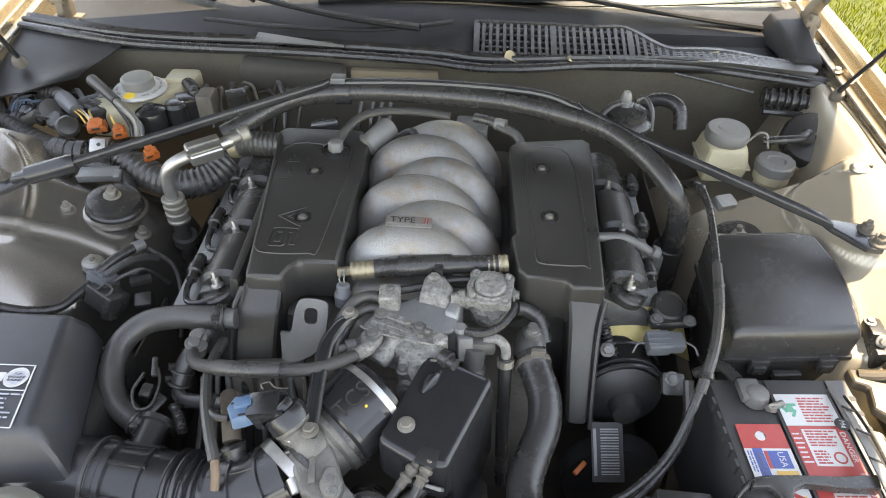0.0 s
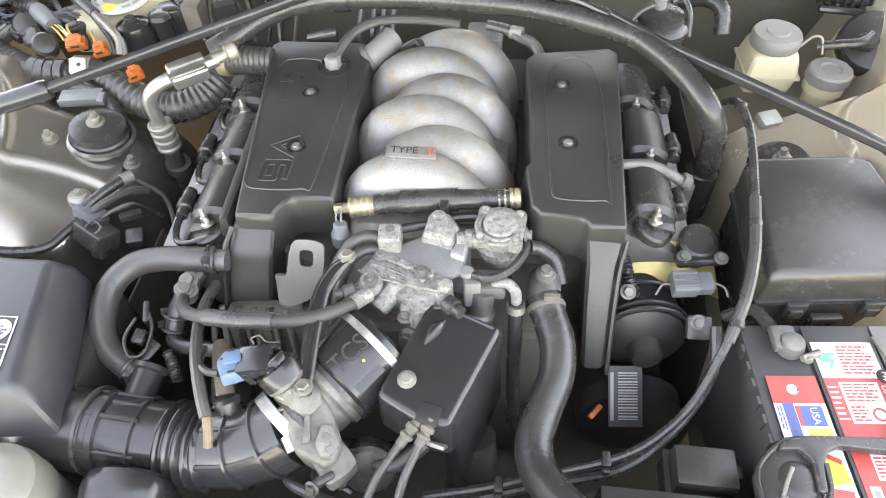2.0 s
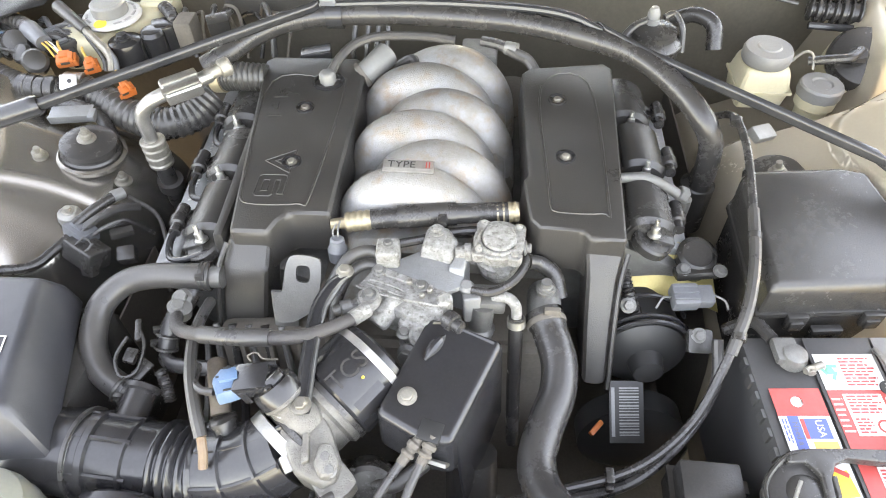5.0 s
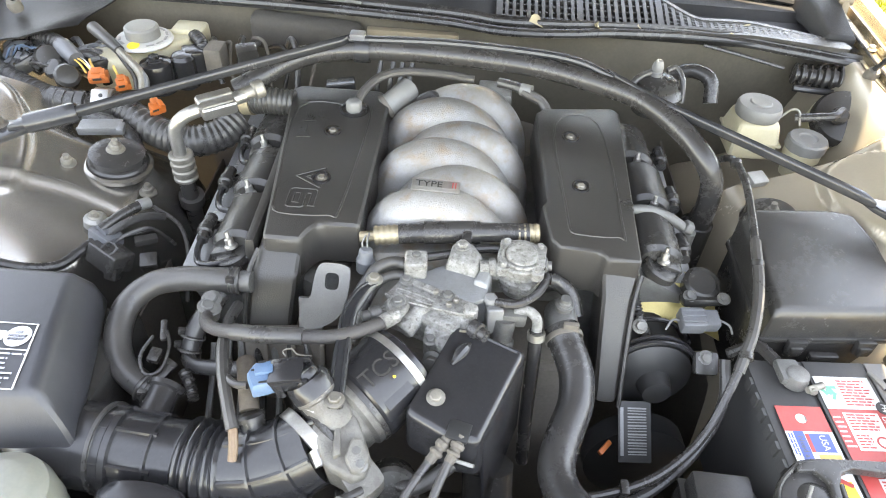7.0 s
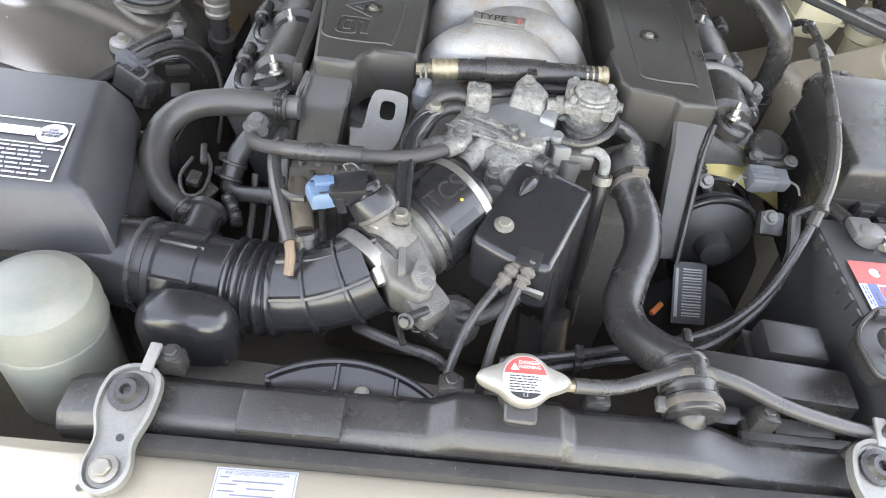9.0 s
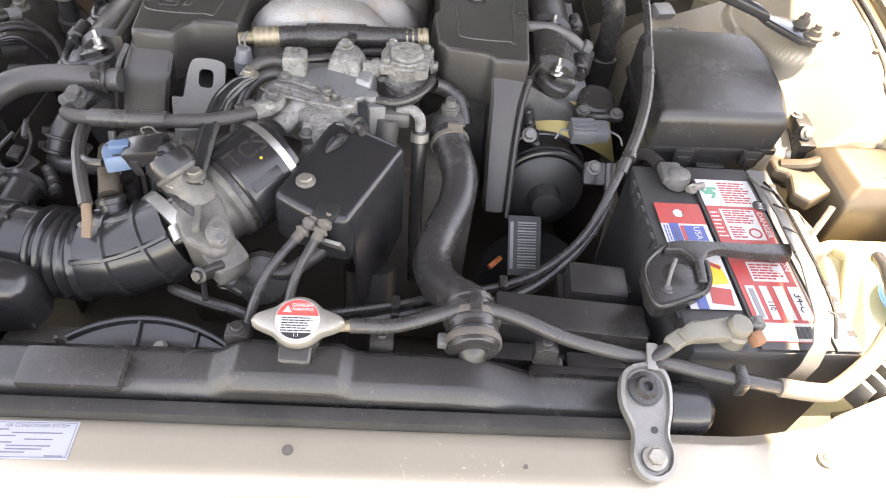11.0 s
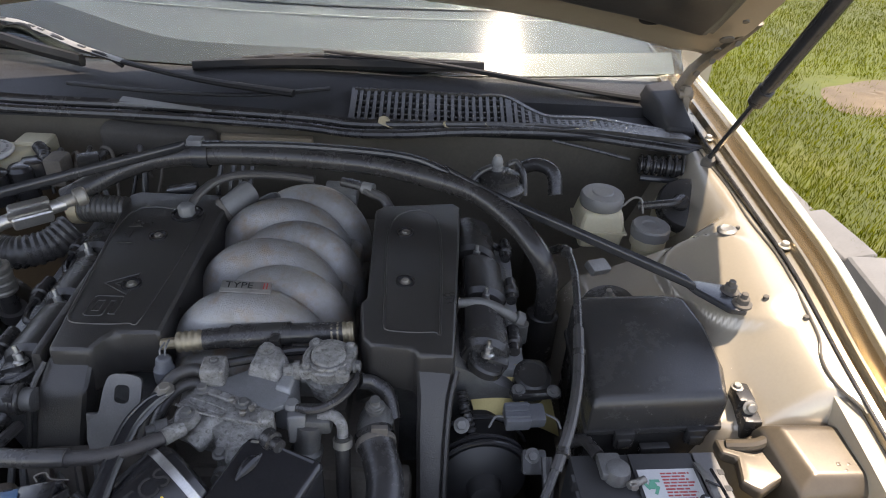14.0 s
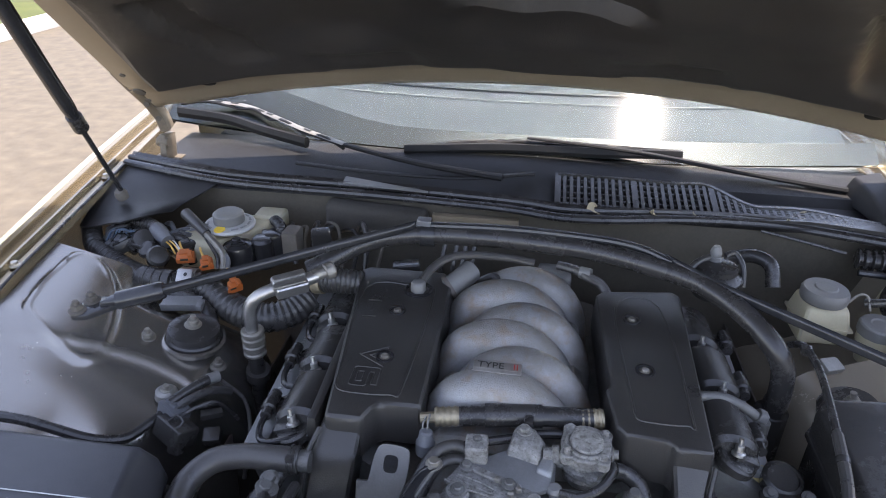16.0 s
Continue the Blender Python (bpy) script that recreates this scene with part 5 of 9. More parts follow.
tube_a = thing("coolant_hose", (-0.04, 0.40, 0.89), "pair of thin grey hoses curving below the fuel hose", "hose")
part("upper_hose", tube([(-0.028, 0.384, 0.899), (-0.050, 0.392, 0.898), (-0.072, 0.384, 0.892), (-0.09, 0.36, 0.872), (-0.10, 0.34, 0.84)], 0.0075, 12), RUBBER_GREY, tube_a)
part("lower_hose", tube([(-0.028, 0.374, 0.890), (-0.050, 0.379, 0.889), (-0.07, 0.368, 0.882), (-0.083, 0.345, 0.862), (-0.09, 0.32, 0.83)], 0.0065, 12), RUBBER_GREY, tube_a)
part("cross_hose", tube([(-0.03, 0.405, 0.893), (0.01, 0.415, 0.895), (0.05, 0.426, 0.898), (0.085, 0.428, 0.898), (0.11, 0.415, 0.892)], 0.0055, 10), RUBBER, tube_a)
sensor = thing("temperature_sensor", (-0.088, 0.405, 0.88), "grey plug connector on a sensor with bare wires", "sensor")
part("plug", lathe([(0.011, -0.02), (0.012, -0.004), (0.0095, 0.0), (0.0085, 0.010), (0.006, 0.012)], (-0.088, 0.402, 0.893), (0.05, 0.15, 1), 16), LIGHTGREY, sensor)
part("wire", tube([(-0.09, 0.404, 0.90), (-0.093, 0.41, 0.908), (-0.09, 0.42, 0.912)], 0.0012, 6), CAST_DARK, sensor)
part("wire", tube([(-0.086, 0.404, 0.90), (-0.087, 0.412, 0.91), (-0.086, 0.424, 0.913)], 0.0012, 6), CAST_DARK, sensor)
lift = thing("lifting_hook", (-0.135, 0.36, 0.86), "flat grey steel lifting bracket with an oblong hole", "lifting bracket")


def hook():
    """A flat plate with an oblong hole right through it."""
    o = round_loop([(-0.020, -0.006), (-0.010, 0.008), (-0.006, 0.040), (0.000, 0.057), (0.015, 0.060), (0.030, 0.058), (0.036, 0.050), (0.035, 0.014), (0.026, -0.016), (0.006, -0.034), (-0.016, -0.036)], 6)
    m = place((-0.139, 0.352, 0.858), (1, -0.05, 0), (0, -0.86, 0.62))
    cx, cy = 0.015, 0.034
    o.sort(key=lambda p: math.atan2(p[1] - cy, p[0] - cx))
    hole = []
    for x, y in o:
        a = math.atan2(y - cy, x - cx)
        hole.append((cx + 0.0085 * math.copysign(abs(math.cos(a)) ** 0.6, math.cos(a)), cy + 0.012 * math.copysign(abs(math.sin(a)) ** 0.6, math.sin(a))))
    def lay(pts, h):
        return [m @ Vector((x, y * 0.85, h)) for x, y in pts]
    return loft([lay(hole, 0.0), lay(o, 0.0), lay(o, 0.0042), lay(hole, 0.0042), lay(hole, 0.0)], caps=False)


part("plate", hook(), HOOK, lift)
part("lower_leg", box((-0.148, 0.345, 0.835), (0.03, 0.006, 0.06), 0.002, (-20, 0, 0)), HOOK, lift)

# ---- airbox, intake duct, throttle ----
AIRBOX = mat("satin_box_plastic", (0.027, 0.028, 0.033), 0.36, 0, 0.2, 30, 0.08, dust=0.35, dust_color=(0.075, 0.075, 0.08), speck=0.25, speck_color=(0.2, 0.19, 0.18), grain=0.2)
airbox = thing("air_filter_box", (-0.50, 0.25, 0.75), "black plastic air filter box with a white printed label", "air filter box")
part("lid", loft([[(-0.345, 0.150, 0.83), (-0.40, 0.352, 0.83), (-0.66, 0.352, 0.83), (-0.66, 0.120, 0.83)], [(-0.352, 0.156, 0.868), (-0.404, 0.347, 0.868), (-0.655, 0.347, 0.868), (-0.655, 0.125, 0.868)],
                  [(-0.375, 0.172, 0.903), (-0.416, 0.335, 0.898), (-0.645, 0.335, 0.898), (-0.645, 0.140, 0.903)]], 0.010, 3), AIRBOX, airbox)
part("case", box((-0.505, 0.245, 0.72), (0.29, 0.20, 0.22), 0.012), PLASTIC, airbox)
# label frame: x runs to the car's right (-x), print faces the front
lm = place((-0.412, 0.252, 0.9013), (1, 0.02, 0.0), (0, 0.035, 1))
for a, b, c, d in ((-0.16, -0.001, 0.0, 0.0), (-0.0012, -0.083, 0.0, 0.0), (-0.16, -0.084, 0.016, -0.083), (-0.16, -0.036, 0.006, -0.035)):
    if a == -0.0012:
        part("label_line", loft([[lm @ Vector(p) for p in ((-0.0012, 0, 0), (0.0003, 0, 0), (0.0165, -0.083, 0), (0.0150, -0.083, 0))], [lm @ Vector(p) for p in ((-0.0012, 0, 0.0008), (0.0003, 0, 0.0008), (0.0165, -0.083, 0.0008), (0.0150, -0.083, 0.0008))]]), WHITE, airbox)
    else:
        part("label_line", plate(lm, a, b, c, d, 0.0008), WHITE, airbox)
part("seal_ring", lathe([(0.0135, 0), (0.0135, 0.0008), (0.0118, 0.0008), (0.0118, 0.0001)], lm @ Vector((-0.013, -0.018, 0)), n=28), WHITE, airbox)
part("seal_disc", lathe([(0.0088, 0), (0.0088, 0.0007)], lm @ Vector((-0.013, -0.018, 0)), n=28), PALEINK, airbox)
for i, w in enumerate(("FOR", "GASOLINE", "ENGINES")):
    text(w, 0.0042, lm @ Matrix.Translation((-0.013, -0.0135 - 0.0043 * i, 0.0008)), INK, airbox, "lettering", 0.0003)
part("arrow_bar", plate(lm, -0.10, -0.024, -0.027, -0.012, 0.0008), WHITE, airbox)
for k in range(24):
    part("ring_tooth", plate(lm @ Matrix.Translation((-0.013, -0.018, 0)) @ Matrix.Rotation(radians(15 * k), 4, "Z"), 0.0098, -0.0006, 0.0112, 0.0006, 0.0007), WHITE, airbox)
bars(lm, -0.14, -0.080, 0.008, -0.038, 7, PALEINK, airbox, 0.0008, 0.28, 0.15, 4)

duct = thing("intake_duct", (-0.25, 0.17, 0.76), "ribbed black rubber intake duct running to the throttle body", "intake duct")
part("box_neck", tube([(-0.44, 0.20, 0.80), (-0.40, 0.182, 0.800), (-0.365, 0.176, 0.798), (-0.335, 0.175, 0.797)], lambda t: 0.052 - 0.008 * t, 22), GLOSSY, duct)
def duct_r(t):
    if t < 0.06:
        return 0.0475
    if t < 0.13:
        return 0.0455 if t < 0.10 else 0.0475
    if 0.37 < t < 0.60:
        return 0.0425 + 0.0052 * (0.5 + 0.5 * math.sin((t - 0.37) / 0.23 * 2 * math.pi * 5 - 1.5))
    for c in (0.26, 0.72, 0.88):
        if abs(t - c) < 0.008:
            return 0.0462
    return 0.0430
CL = [(-0.352, 0.176, 0.797), (-0.31, 0.174, 0.796), (-0.27, 0.171, 0.795), (-0.235, 0.168, 0.795), (-0.20, 0.165, 0.797), (-0.165, 0.166, 0.805), (-0.135, 0.172, 0.816), (-0.108, 0.182, 0.828)]
part("duct_tube", tube(CL, duct_r, 28, 24), GLOSSY, duct)
part("spring_clamp", tube([(-0.336, 0.1755, 0.797), (-0.332, 0.1753, 0.797)], 0.0492, 28, 2), RUBBER_GREY, duct)
for k, (dz, dy) in enumerate(((0.0435, 0.0), (0.027, -0.034), (0.030, 0.032))):
    part("long_rib", tube([Vector(p) + Vector((0, dy, dz)) for p in CL[:3]], 0.003, 6, 6), GLOSSY, duct)
    part("long_rib", tube([Vector(p) + Vector((0, dy, dz)) for p in CL[4:]], 0.003, 6, 6), GLOSSY, duct)
part("port", lathe([(0.013, 0), (0.013, 0.022), (0.015, 0.023), (0.015, 0.028), (0.011, 0.030)], (-0.172, 0.184, 0.826), (-0.25, 0.5, 0.8), 18), RUBBER, duct)
part("port", lathe([(0.018, 0), (0.018, 0.03), (0.022, 0.032), (0.022, 0.038)], (-0.300, 0.212, 0.805), (0.1, 1, 0.15), 18), RUBBER, duct)

AXH = Vector((0.64, 0.74, 0.20)).normalized()
throttle = thing("throttle_unit", (-0.08, 0.19, 0.83), "cast aluminium throttle body with a wide steel hose clamp", "throttle body")
c0 = Vector((-0.118, 0.176, 0.822))
part("hose_clamp", join(lathe([(0.047, 0.0), (0.0478, 0.0005), (0.0478, 0.0125), (0.047, 0.013)], c0 + AXH * 0.002, AXH, 32), box(c0 + AXH * 0.008 + Vector((0.014, -0.026, 0.030)), (0.016, 0.018, 0.010), 0.003, (35, 0, -50)), lathe([(0.0065, 0), (0.0065, 0.016), (0.004, 0.016), (0.004, 0.010)], c0 + AXH * 0.008 + Vector((0.010, -0.024, 0.034)), (0.5, -0.75, -0.35), 12)), CHROME, throttle, "wide bright worm-drive clamp")
part("duct_lip", lathe([(0.0445, 0), (0.050, 0.003), (0.050, 0.008), (0.044, 0.010)], c0 + AXH * 0.018, AXH, 32), RUBBER, throttle)
part("bore", lathe([(0.041, 0), (0.041, 0.02), (0.042, 0.024), (0.042, 0.036), (0.047, 0.040), (0.047, 0.048)], c0 + AXH * 0.022, AXH, 32), CAST_OLD, throttle)
def slope(x, y):
    """The casting's top, falling towards the front corner."""
    return 0.884 - 0.26 * ((x + 0.12) * 0.7 + (0.21 - y) * 0.7)


COL = [(-0.112, 0.176), (-0.106, 0.196), (-0.092, 0.209), (-0.076, 0.211), (-0.060, 0.186), (-0.046, 0.156), (-0.050, 0.140), (-0.062, 0.132), (-0.090, 0.141)]
part("housing", loft([[(-0.078 + (x + 0.078) * 0.86, 0.172 + (y - 0.172) * 0.86, slope(x, y) - 0.050) for x, y in COL], [(x, y, slope(x, y) - 0.012) for x, y in COL], [(-0.078 + (x + 0.078) * 0.93, 0.172 + (y - 0.172) * 0.93, slope(x, y) - 0.005) for x, y in COL]], 0.004, 3), CAST_OLD, throttle)
part("side_block", loft([[(x, y, slope(x, y) + h) for x, y in ((-0.068, 0.170), (-0.056, 0.170), (-0.047, 0.154), (-0.053, 0.139), (-0.064, 0.137), (-0.072, 0.150))] for h in (-0.03, 0.002)], 0.004, 3), CAST_OLD, throttle)
part("top_boss", loft([[(x, y, slope(x, y) + h) for x, y in ((-0.094, 0.204), (-0.076, 0.208), (-0.070, 0.192), (-0.084, 0.180), (-0.098, 0.190))] for h in (-0.02, 0.001)], 0.005, 3), CAST_OLD, throttle)
part("web", loft([[(x, y, slope(x, y) + h) for x, y in ((-0.086, 0.176), (-0.080, 0.178), (-0.076, 0.152), (-0.083, 0.148))] for h in (-0.02, 0.0005)], 0.002, 2), CAST_OLD, throttle)
part("flange", loft([[(x, y, slope(x, y) + h) for x, y in round_loop([(-0.117, 0.190), (-0.104, 0.208), (-0.070, 0.180), (-0.036, 0.150), (-0.034, 0.139), (-0.048, 0.124), (-0.060, 0.122), (-0.090, 0.156)])] for h in (-0.034, -0.016)], 0.0015, 2), CAST_OLD, throttle, "dull flange of the throttle casting")
part("link_plate", join(box((-0.064, 0.122, 0.838), (0.030, 0.008, 0.018), 0.003, (15, 0, 35)), bolt_mesh((-0.070, 0.114, 0.842), (-0.3, -0.8, 0.5), 0.0055, 0.006)), PLASTIC, throttle)
part("actuator_motor", join(lathe([(0.026, 0), (0.028, 0.004), (0.028, 0.020), (0.030, 0.022), (0.030, 0.027), (0.026, 0.031), (0.010, 0.033)], (-0.030, 0.176, 0.778), (0.1, -0.75, 0.5), 28), *[bolt_mesh(Vector((-0.027, 0.156, 0.794)) + Vector((0.027 * math.cos(a), 0.010 * math.sin(a), 0.022 * math.sin(a))), (0.1, -0.75, 0.5), 0.0042, 0.005) for a in (0.5, 2.2, 3.9, 5.4)]), PLASTIC, throttle, "round black actuator under the throttle body")
part("return_pipe", tube([(-0.120, 0.150, 0.772), (-0.105, 0.134, 0.788), (-0.069, 0.121, 0.790), (-0.040, 0.114, 0.789), (-0.022, 0.112, 0.770)], 0.0058, 10), RUBBER_GREY, throttle)
part("gasket", lathe([(0.049, 0), (0.049, 0.006)], c0 + AXH * 0.069, AXH, 32), RUBBER, throttle)
TPA = Vector((-0.58, 0.40, 0.71)).normalized()
TP0 = Vector((-0.088, 0.193, 0.854))
part("sensor_arm", lathe([(0.0225, 0.0), (0.0225, 0.016), (0.0205, 0.020), (0.0205, 0.034), (0.0225, 0.036), (0.0225, 0.040)], TP0, TPA, 28), CAST_OLD, throttle, "round cast alloy sensor mount")
sens = part("sensor", join(lathe([(0.0235, 0.040), (0.0238, 0.052), (0.0215, 0.058), (0.012, 0.0595)], TP0, TPA, 28), bev(lathe([(0.0165, 0.056), (0.0165, 0.066), (0.013, 0.0675)], TP0, TPA, 8), 0.0012, 1)), GLOSSY, throttle, "black round throttle sensor")
sc = TP0 + TPA * 0.060
part("socket", join(box(sc + Vector((-0.016, 0.000, 0.002)), (0.036, 0.030, 0.018), 0.003, (0, -12, 4)), box(sc + Vector((-0.004, 0.013, 0.006)), (0.020, 0.004, 0.014), 0.001, (0, -12, 4)), box(sc + Vector((-0.004, -0.012, 0.004)), (0.024, 0.004, 0.012), 0.001, (0, -12, 4))), GLOSSY, sens)
for k in range(2):
    part("print_bar", box(sc + Vector((-0.012 + 0.002 * k, 0.005 - 0.009 * k, 0.0118)), (0.014, 0.0022, 0.0006), 0.0, (0, -12, 4)), GREYINK, sens)
part("white_clip", box(TP0 + TPA * 0.046 + Vector((0.004, -0.021, -0.008)), (0.009, 0.004, 0.010), 0.001, (30, 0, -20)), WHITE, sens, "small white clip")
part("wire_clip", tube([sc + Vector(p) for p in ((-0.022, 0.017, 0.008), (-0.026, 0.022, 0.010), (-0.018, 0.026, 0.010), (-0.010, 0.020, 0.009), (0.004, 0.022, 0.006))], 0.0009, 6), DARK, sens)
PLUG_TOP = [(-0.181, 0.213), (-0.176, 0.227), (-0.157, 0.233), (-0.149, 0.222), (-0.149, 0.203), (-0.157, 0.199), (-0.170, 0.194)]
bplug = part("blue_plug", loft([[(x, y - 0.001, 0.886) for x, y in PLUG_TOP], [(x, y, 0.896) for x, y in PLUG_TOP], [(-0.165 + (x + 0.165) * 0.86, 0.213 + (y - 0.213) * 0.86, 0.902) for x, y in PLUG_TOP]], 0.002, 2), BLUE, throttle, "blue electrical plug")
part("latch", box((-0.163, 0.216, 0.904), (0.018, 0.010, 0.005), 0.0012, (0, 0, 15)), BLUE, bplug)
for dx, dy, w in ((-0.168, 0.227, 0.008), (-0.158, 0.230, 0.006), (-0.174, 0.216, 0.005), (-0.160, 0.203, 0.010)):
    part("slot", box((dx, dy, 0.9015), (w, 0.0025, 0.0016), 0.0004, (0, 0, 16)), INK, bplug)
part("collar", box((-0.146, 0.213, 0.889), (0.010, 0.026, 0.020), 0.003, (0, -10, 5)), GLOSSY, throttle)
part("plug_wire", tube([(-0.180, 0.208, 0.886), (-0.194, 0.210, 0.884), (-0.207, 0.222, 0.880), (-0.212, 0.245, 0.872)], 0.0042, 8), RUBBER, throttle)
for p in ((-0.062, 0.158, 0.861), (-0.056, 0.146, 0.858)):
    part("bolt", bolt_mesh(p, (0.1, -0.2, 1), 0.0052, 0.005), CAST_DARK, throttle)
part("lever", join(box((-0.058, 0.140, 0.818), (0.036, 0.006, 0.016), 0.003, (20, 10, 30)), box((-0.076, 0.128, 0.806), (0.006, 0.034, 0.005), 0.002, (0, 20, 20)), box((-0.052, 0.130, 0.808), (0.030, 0.004, 0.010), 0.002, (10, 20, -20)), lathe([(0.007, 0), (0.007, 0.006), (0.004, 0.008)], (-0.050, 0.133, 0.815), (0.3, -0.6, 0.5), 14)), PLASTIC, throttle)
part("return_spring", tube([Vector((-0.058, 0.130, 0.800)) + Vector((0.007 * math.cos(k * 0.9), 0.0016 * k, 0.007 * math.sin(k * 0.9))) for k in range(28)], 0.0011, 5, 2), STEEL, throttle)

tcs = thing("traction_throttle_pipe", (-0.03, 0.25, 0.82), "black intake pipe with raised letters and a bright clamp", "intake pipe")
c1 = c0 + AXH * 0.075
part("pipe", lathe([(0.047, 0), (0.0505, 0.004), (0.0505, 0.057), (0.047, 0.067), (0.040, 0.071)], c1, AXH, 36), GLOSSY, tcs)
part("clamp", lathe([(0.0500, 0), (0.0512, 0.0005), (0.0512, 0.0085), (0.050, 0.009)], c1 + AXH * 0.051, AXH, 36), CHROME, tcs, "bright steel band clamp")
nrm = (Vector((0, 0, 1)) - AXH * AXH.z + Vector((0.0, -0.35, 0))).normalized()
nrm = (nrm - nrm.dot(AXH) * AXH).normalized()
pm = place(c1 + AXH * 0.026 + nrm * 0.0507, AXH, nrm)
text("TCS", 0.029, pm @ Matrix.Translation((0.002, -0.002, 0)), PLASTIC, tcs, "lettering", 0.0009, squash=0.9)
part("raised_pad", plate(pm @ Matrix.Translation((0, -0.005, -0.004)) @ Matrix.Rotation(radians(22), 4, "X"), -0.017, -0.034, 0.018, -0.014, 0.004, 0.0006), GLOSSY, tcs)
part("paint_dot", lathe([(0.0016, 0), (0.0016, 0.0008)], pm @ Vector((0.008, -0.018, 0.0012)), nrm, 10), YELLOW, tcs)
arm = thing("support_arm", (-0.08, 0.28, 0.85), "black steel support arm bolted across the throttle pipe", "bracket")
part("strap", loft([[(x - 0.010, y, z), (x - 0.006, y, z + 0.007), (x + 0.006, y, z + 0.007), (x + 0.010, y, z), (x + 0.006, y, z - 0.002), (x - 0.006, y, z - 0.002)] for x, y, z in ((-0.070, 0.362, 0.893), (-0.082, 0.34, 0.893), (-0.092, 0.31, 0.892), (-0.092, 0.26, 0.89), (-0.088, 0.19, 0.884))], 0.002, 1), ROD, arm)
for p in ((-0.071, 0.358, 0.899), (-0.088, 0.196, 0.890)):
    part("bolt", bolt_mesh(p, (0, 0, 1), 0.007, 0.007), STEEL, arm)

for dx in (-0.0055, 0.0055):
    part("ridge", tube([(x + dx, y, z + 0.0065) for x, y, z in ((-0.072, 0.352, 0.893), (-0.082, 0.34, 0.893), (-0.092, 0.31, 0.892), (-0.092, 0.26, 0.89), (-0.089, 0.205, 0.8855))], 0.0022, 6), ROD, arm)

# ---- black throttle cable shield ----
shield = thing("cable_shield", (0.04, 0.25, 0.82), "black metal shield box with a bolt and two control cables", "shield")
T = [(-0.020, 0.206, 0.868), (0.026, 0.314, 0.884), (0.048, 0.309, 0.884), (0.110, 0.296, 0.868), (0.060, 0.178, 0.866), (0.030, 0.180, 0.868)]
part("shield_box", loft([T, [(x + 0.002, y - 0.012, z - 0.052) for x, y, z in T]], 0.009, 4), GLOSSY, shield)
part("side_skirt", loft([[(0.108, 0.290, 0.86), (0.064, 0.184, 0.86), (0.060, 0.186, 0.86), (0.104, 0.292, 0.86)], [(0.112, 0.27, 0.76), (0.075, 0.165, 0.74), (0.071, 0.167, 0.74), (0.108, 0.272, 0.76)]], 0.002), GLOSSY, shield)
part("pressed_rib", tube([(0.026, 0.262, 0.877), (0.036, 0.278, 0.880), (0.046, 0.292, 0.880)], lambda t: 0.006 * math.sin(math.pi * min(0.97, max(0.06, t))) + 0.001, 10), GLOSSY, shield)
part("bolt", bolt_mesh((0.012, 0.222, 0.8715), (0, -0.1, 1), 0.007, 0.006), STEEL, shield)
# nearly flush black block paints the dark inside of a cutout
part("slot", box((0.038, 0.188, 0.8655), (0.024, 0.022, 0.005), 0.002, (3, 0, -15)), INK, shield)
part("bracket_tab", box((0.046, 0.170, 0.836), (0.022, 0.004, 0.030), 0.001, (30, 0, -15)), PEWTER, shield)
part("side_bolt", lathe([(0.011, 0), (0.011, 0.012), (0.0075, 0.013), (0.0075, 0.022)], (0.046, 0.316, 0.878), (0.75, -0.65, 0.1), 14), RUBBER, shield)
for k, pts in enumerate((((0.030, 0.186, 0.862), (0.010, 0.160, 0.850), (-0.012, 0.125, 0.835), (-0.026, 0.09, 0.80), (-0.03, 0.06, 0.74)), ((0.042, 0.184, 0.864), (0.030, 0.160, 0.852), (0.016, 0.125, 0.836), (0.008, 0.095, 0.80), (0.004, 0.07, 0.74)))):
    cb = part("cable", tube(pts, 0.0046, 10), RUBBER_GREY, shield, "grey control cable")
    part("adjuster", tube([Vector(pts[0]), Vector(pts[1])], lambda t: 0.0078 if 0.25 < t < 0.5 or 0.6 < t < 0.75 else 0.0056, 10, 16), DARK, cb)
part("far_hose", tube([(-0.02, 0.160, 0.80), (0.0, 0.156, 0.805), (0.02, 0.166, 0.815), (0.04, 0.18, 0.825)], 0.008, 12), RUBBER, shield)
part("drop_duct", tube([(0.078, 0.22, 0.75), (0.080, 0.19, 0.69), (0.07, 0.16, 0.60)], 0.030, 14), PLASTIC, shield)

# ---- hoses on the left of the engine ----
big = thing("heater_hose", (-0.30, 0.32, 0.80), "thick grey-black rubber hose in a wide bend with spring clips", "hose")
part("hose_body", tube([(-0.240, 0.3685, 0.868), (-0.265, 0.369, 0.866), (-0.31, 0.372, 0.860), (-0.348, 0.364, 0.853), (-0.370, 0.335, 0.842), (-0.368, 0.295, 0.828), (-0.350, 0.265, 0.815), (-0.320, 0.247, 0.806), (-0.298, 0.236, 0.802)], 0.0155, 16), RUBBER_GREY, big)
for a in ((-0.244, 0.3685, 0.868), (-0.316, 0.245, 0.805)):
    part("spring_clip", join(lathe([(0.0165, -0.004), (0.0172, -0.003), (0.0172, 0.003), (0.0165, 0.004)], a, (1, 0.05, 0) if a[0] > -0.3 else (1, -0.5, 0), 20), box((a[0], a[1] - 0.012, a[2] + 0.013), (0.010, 0.006, 0.008), 0.001)), RUBBER, big)
part("metal_end", tube([(-0.250, 0.368, 0.868), (-0.222, 0.3675, 0.869)], 0.0135, 14), CAST_DARK, big)
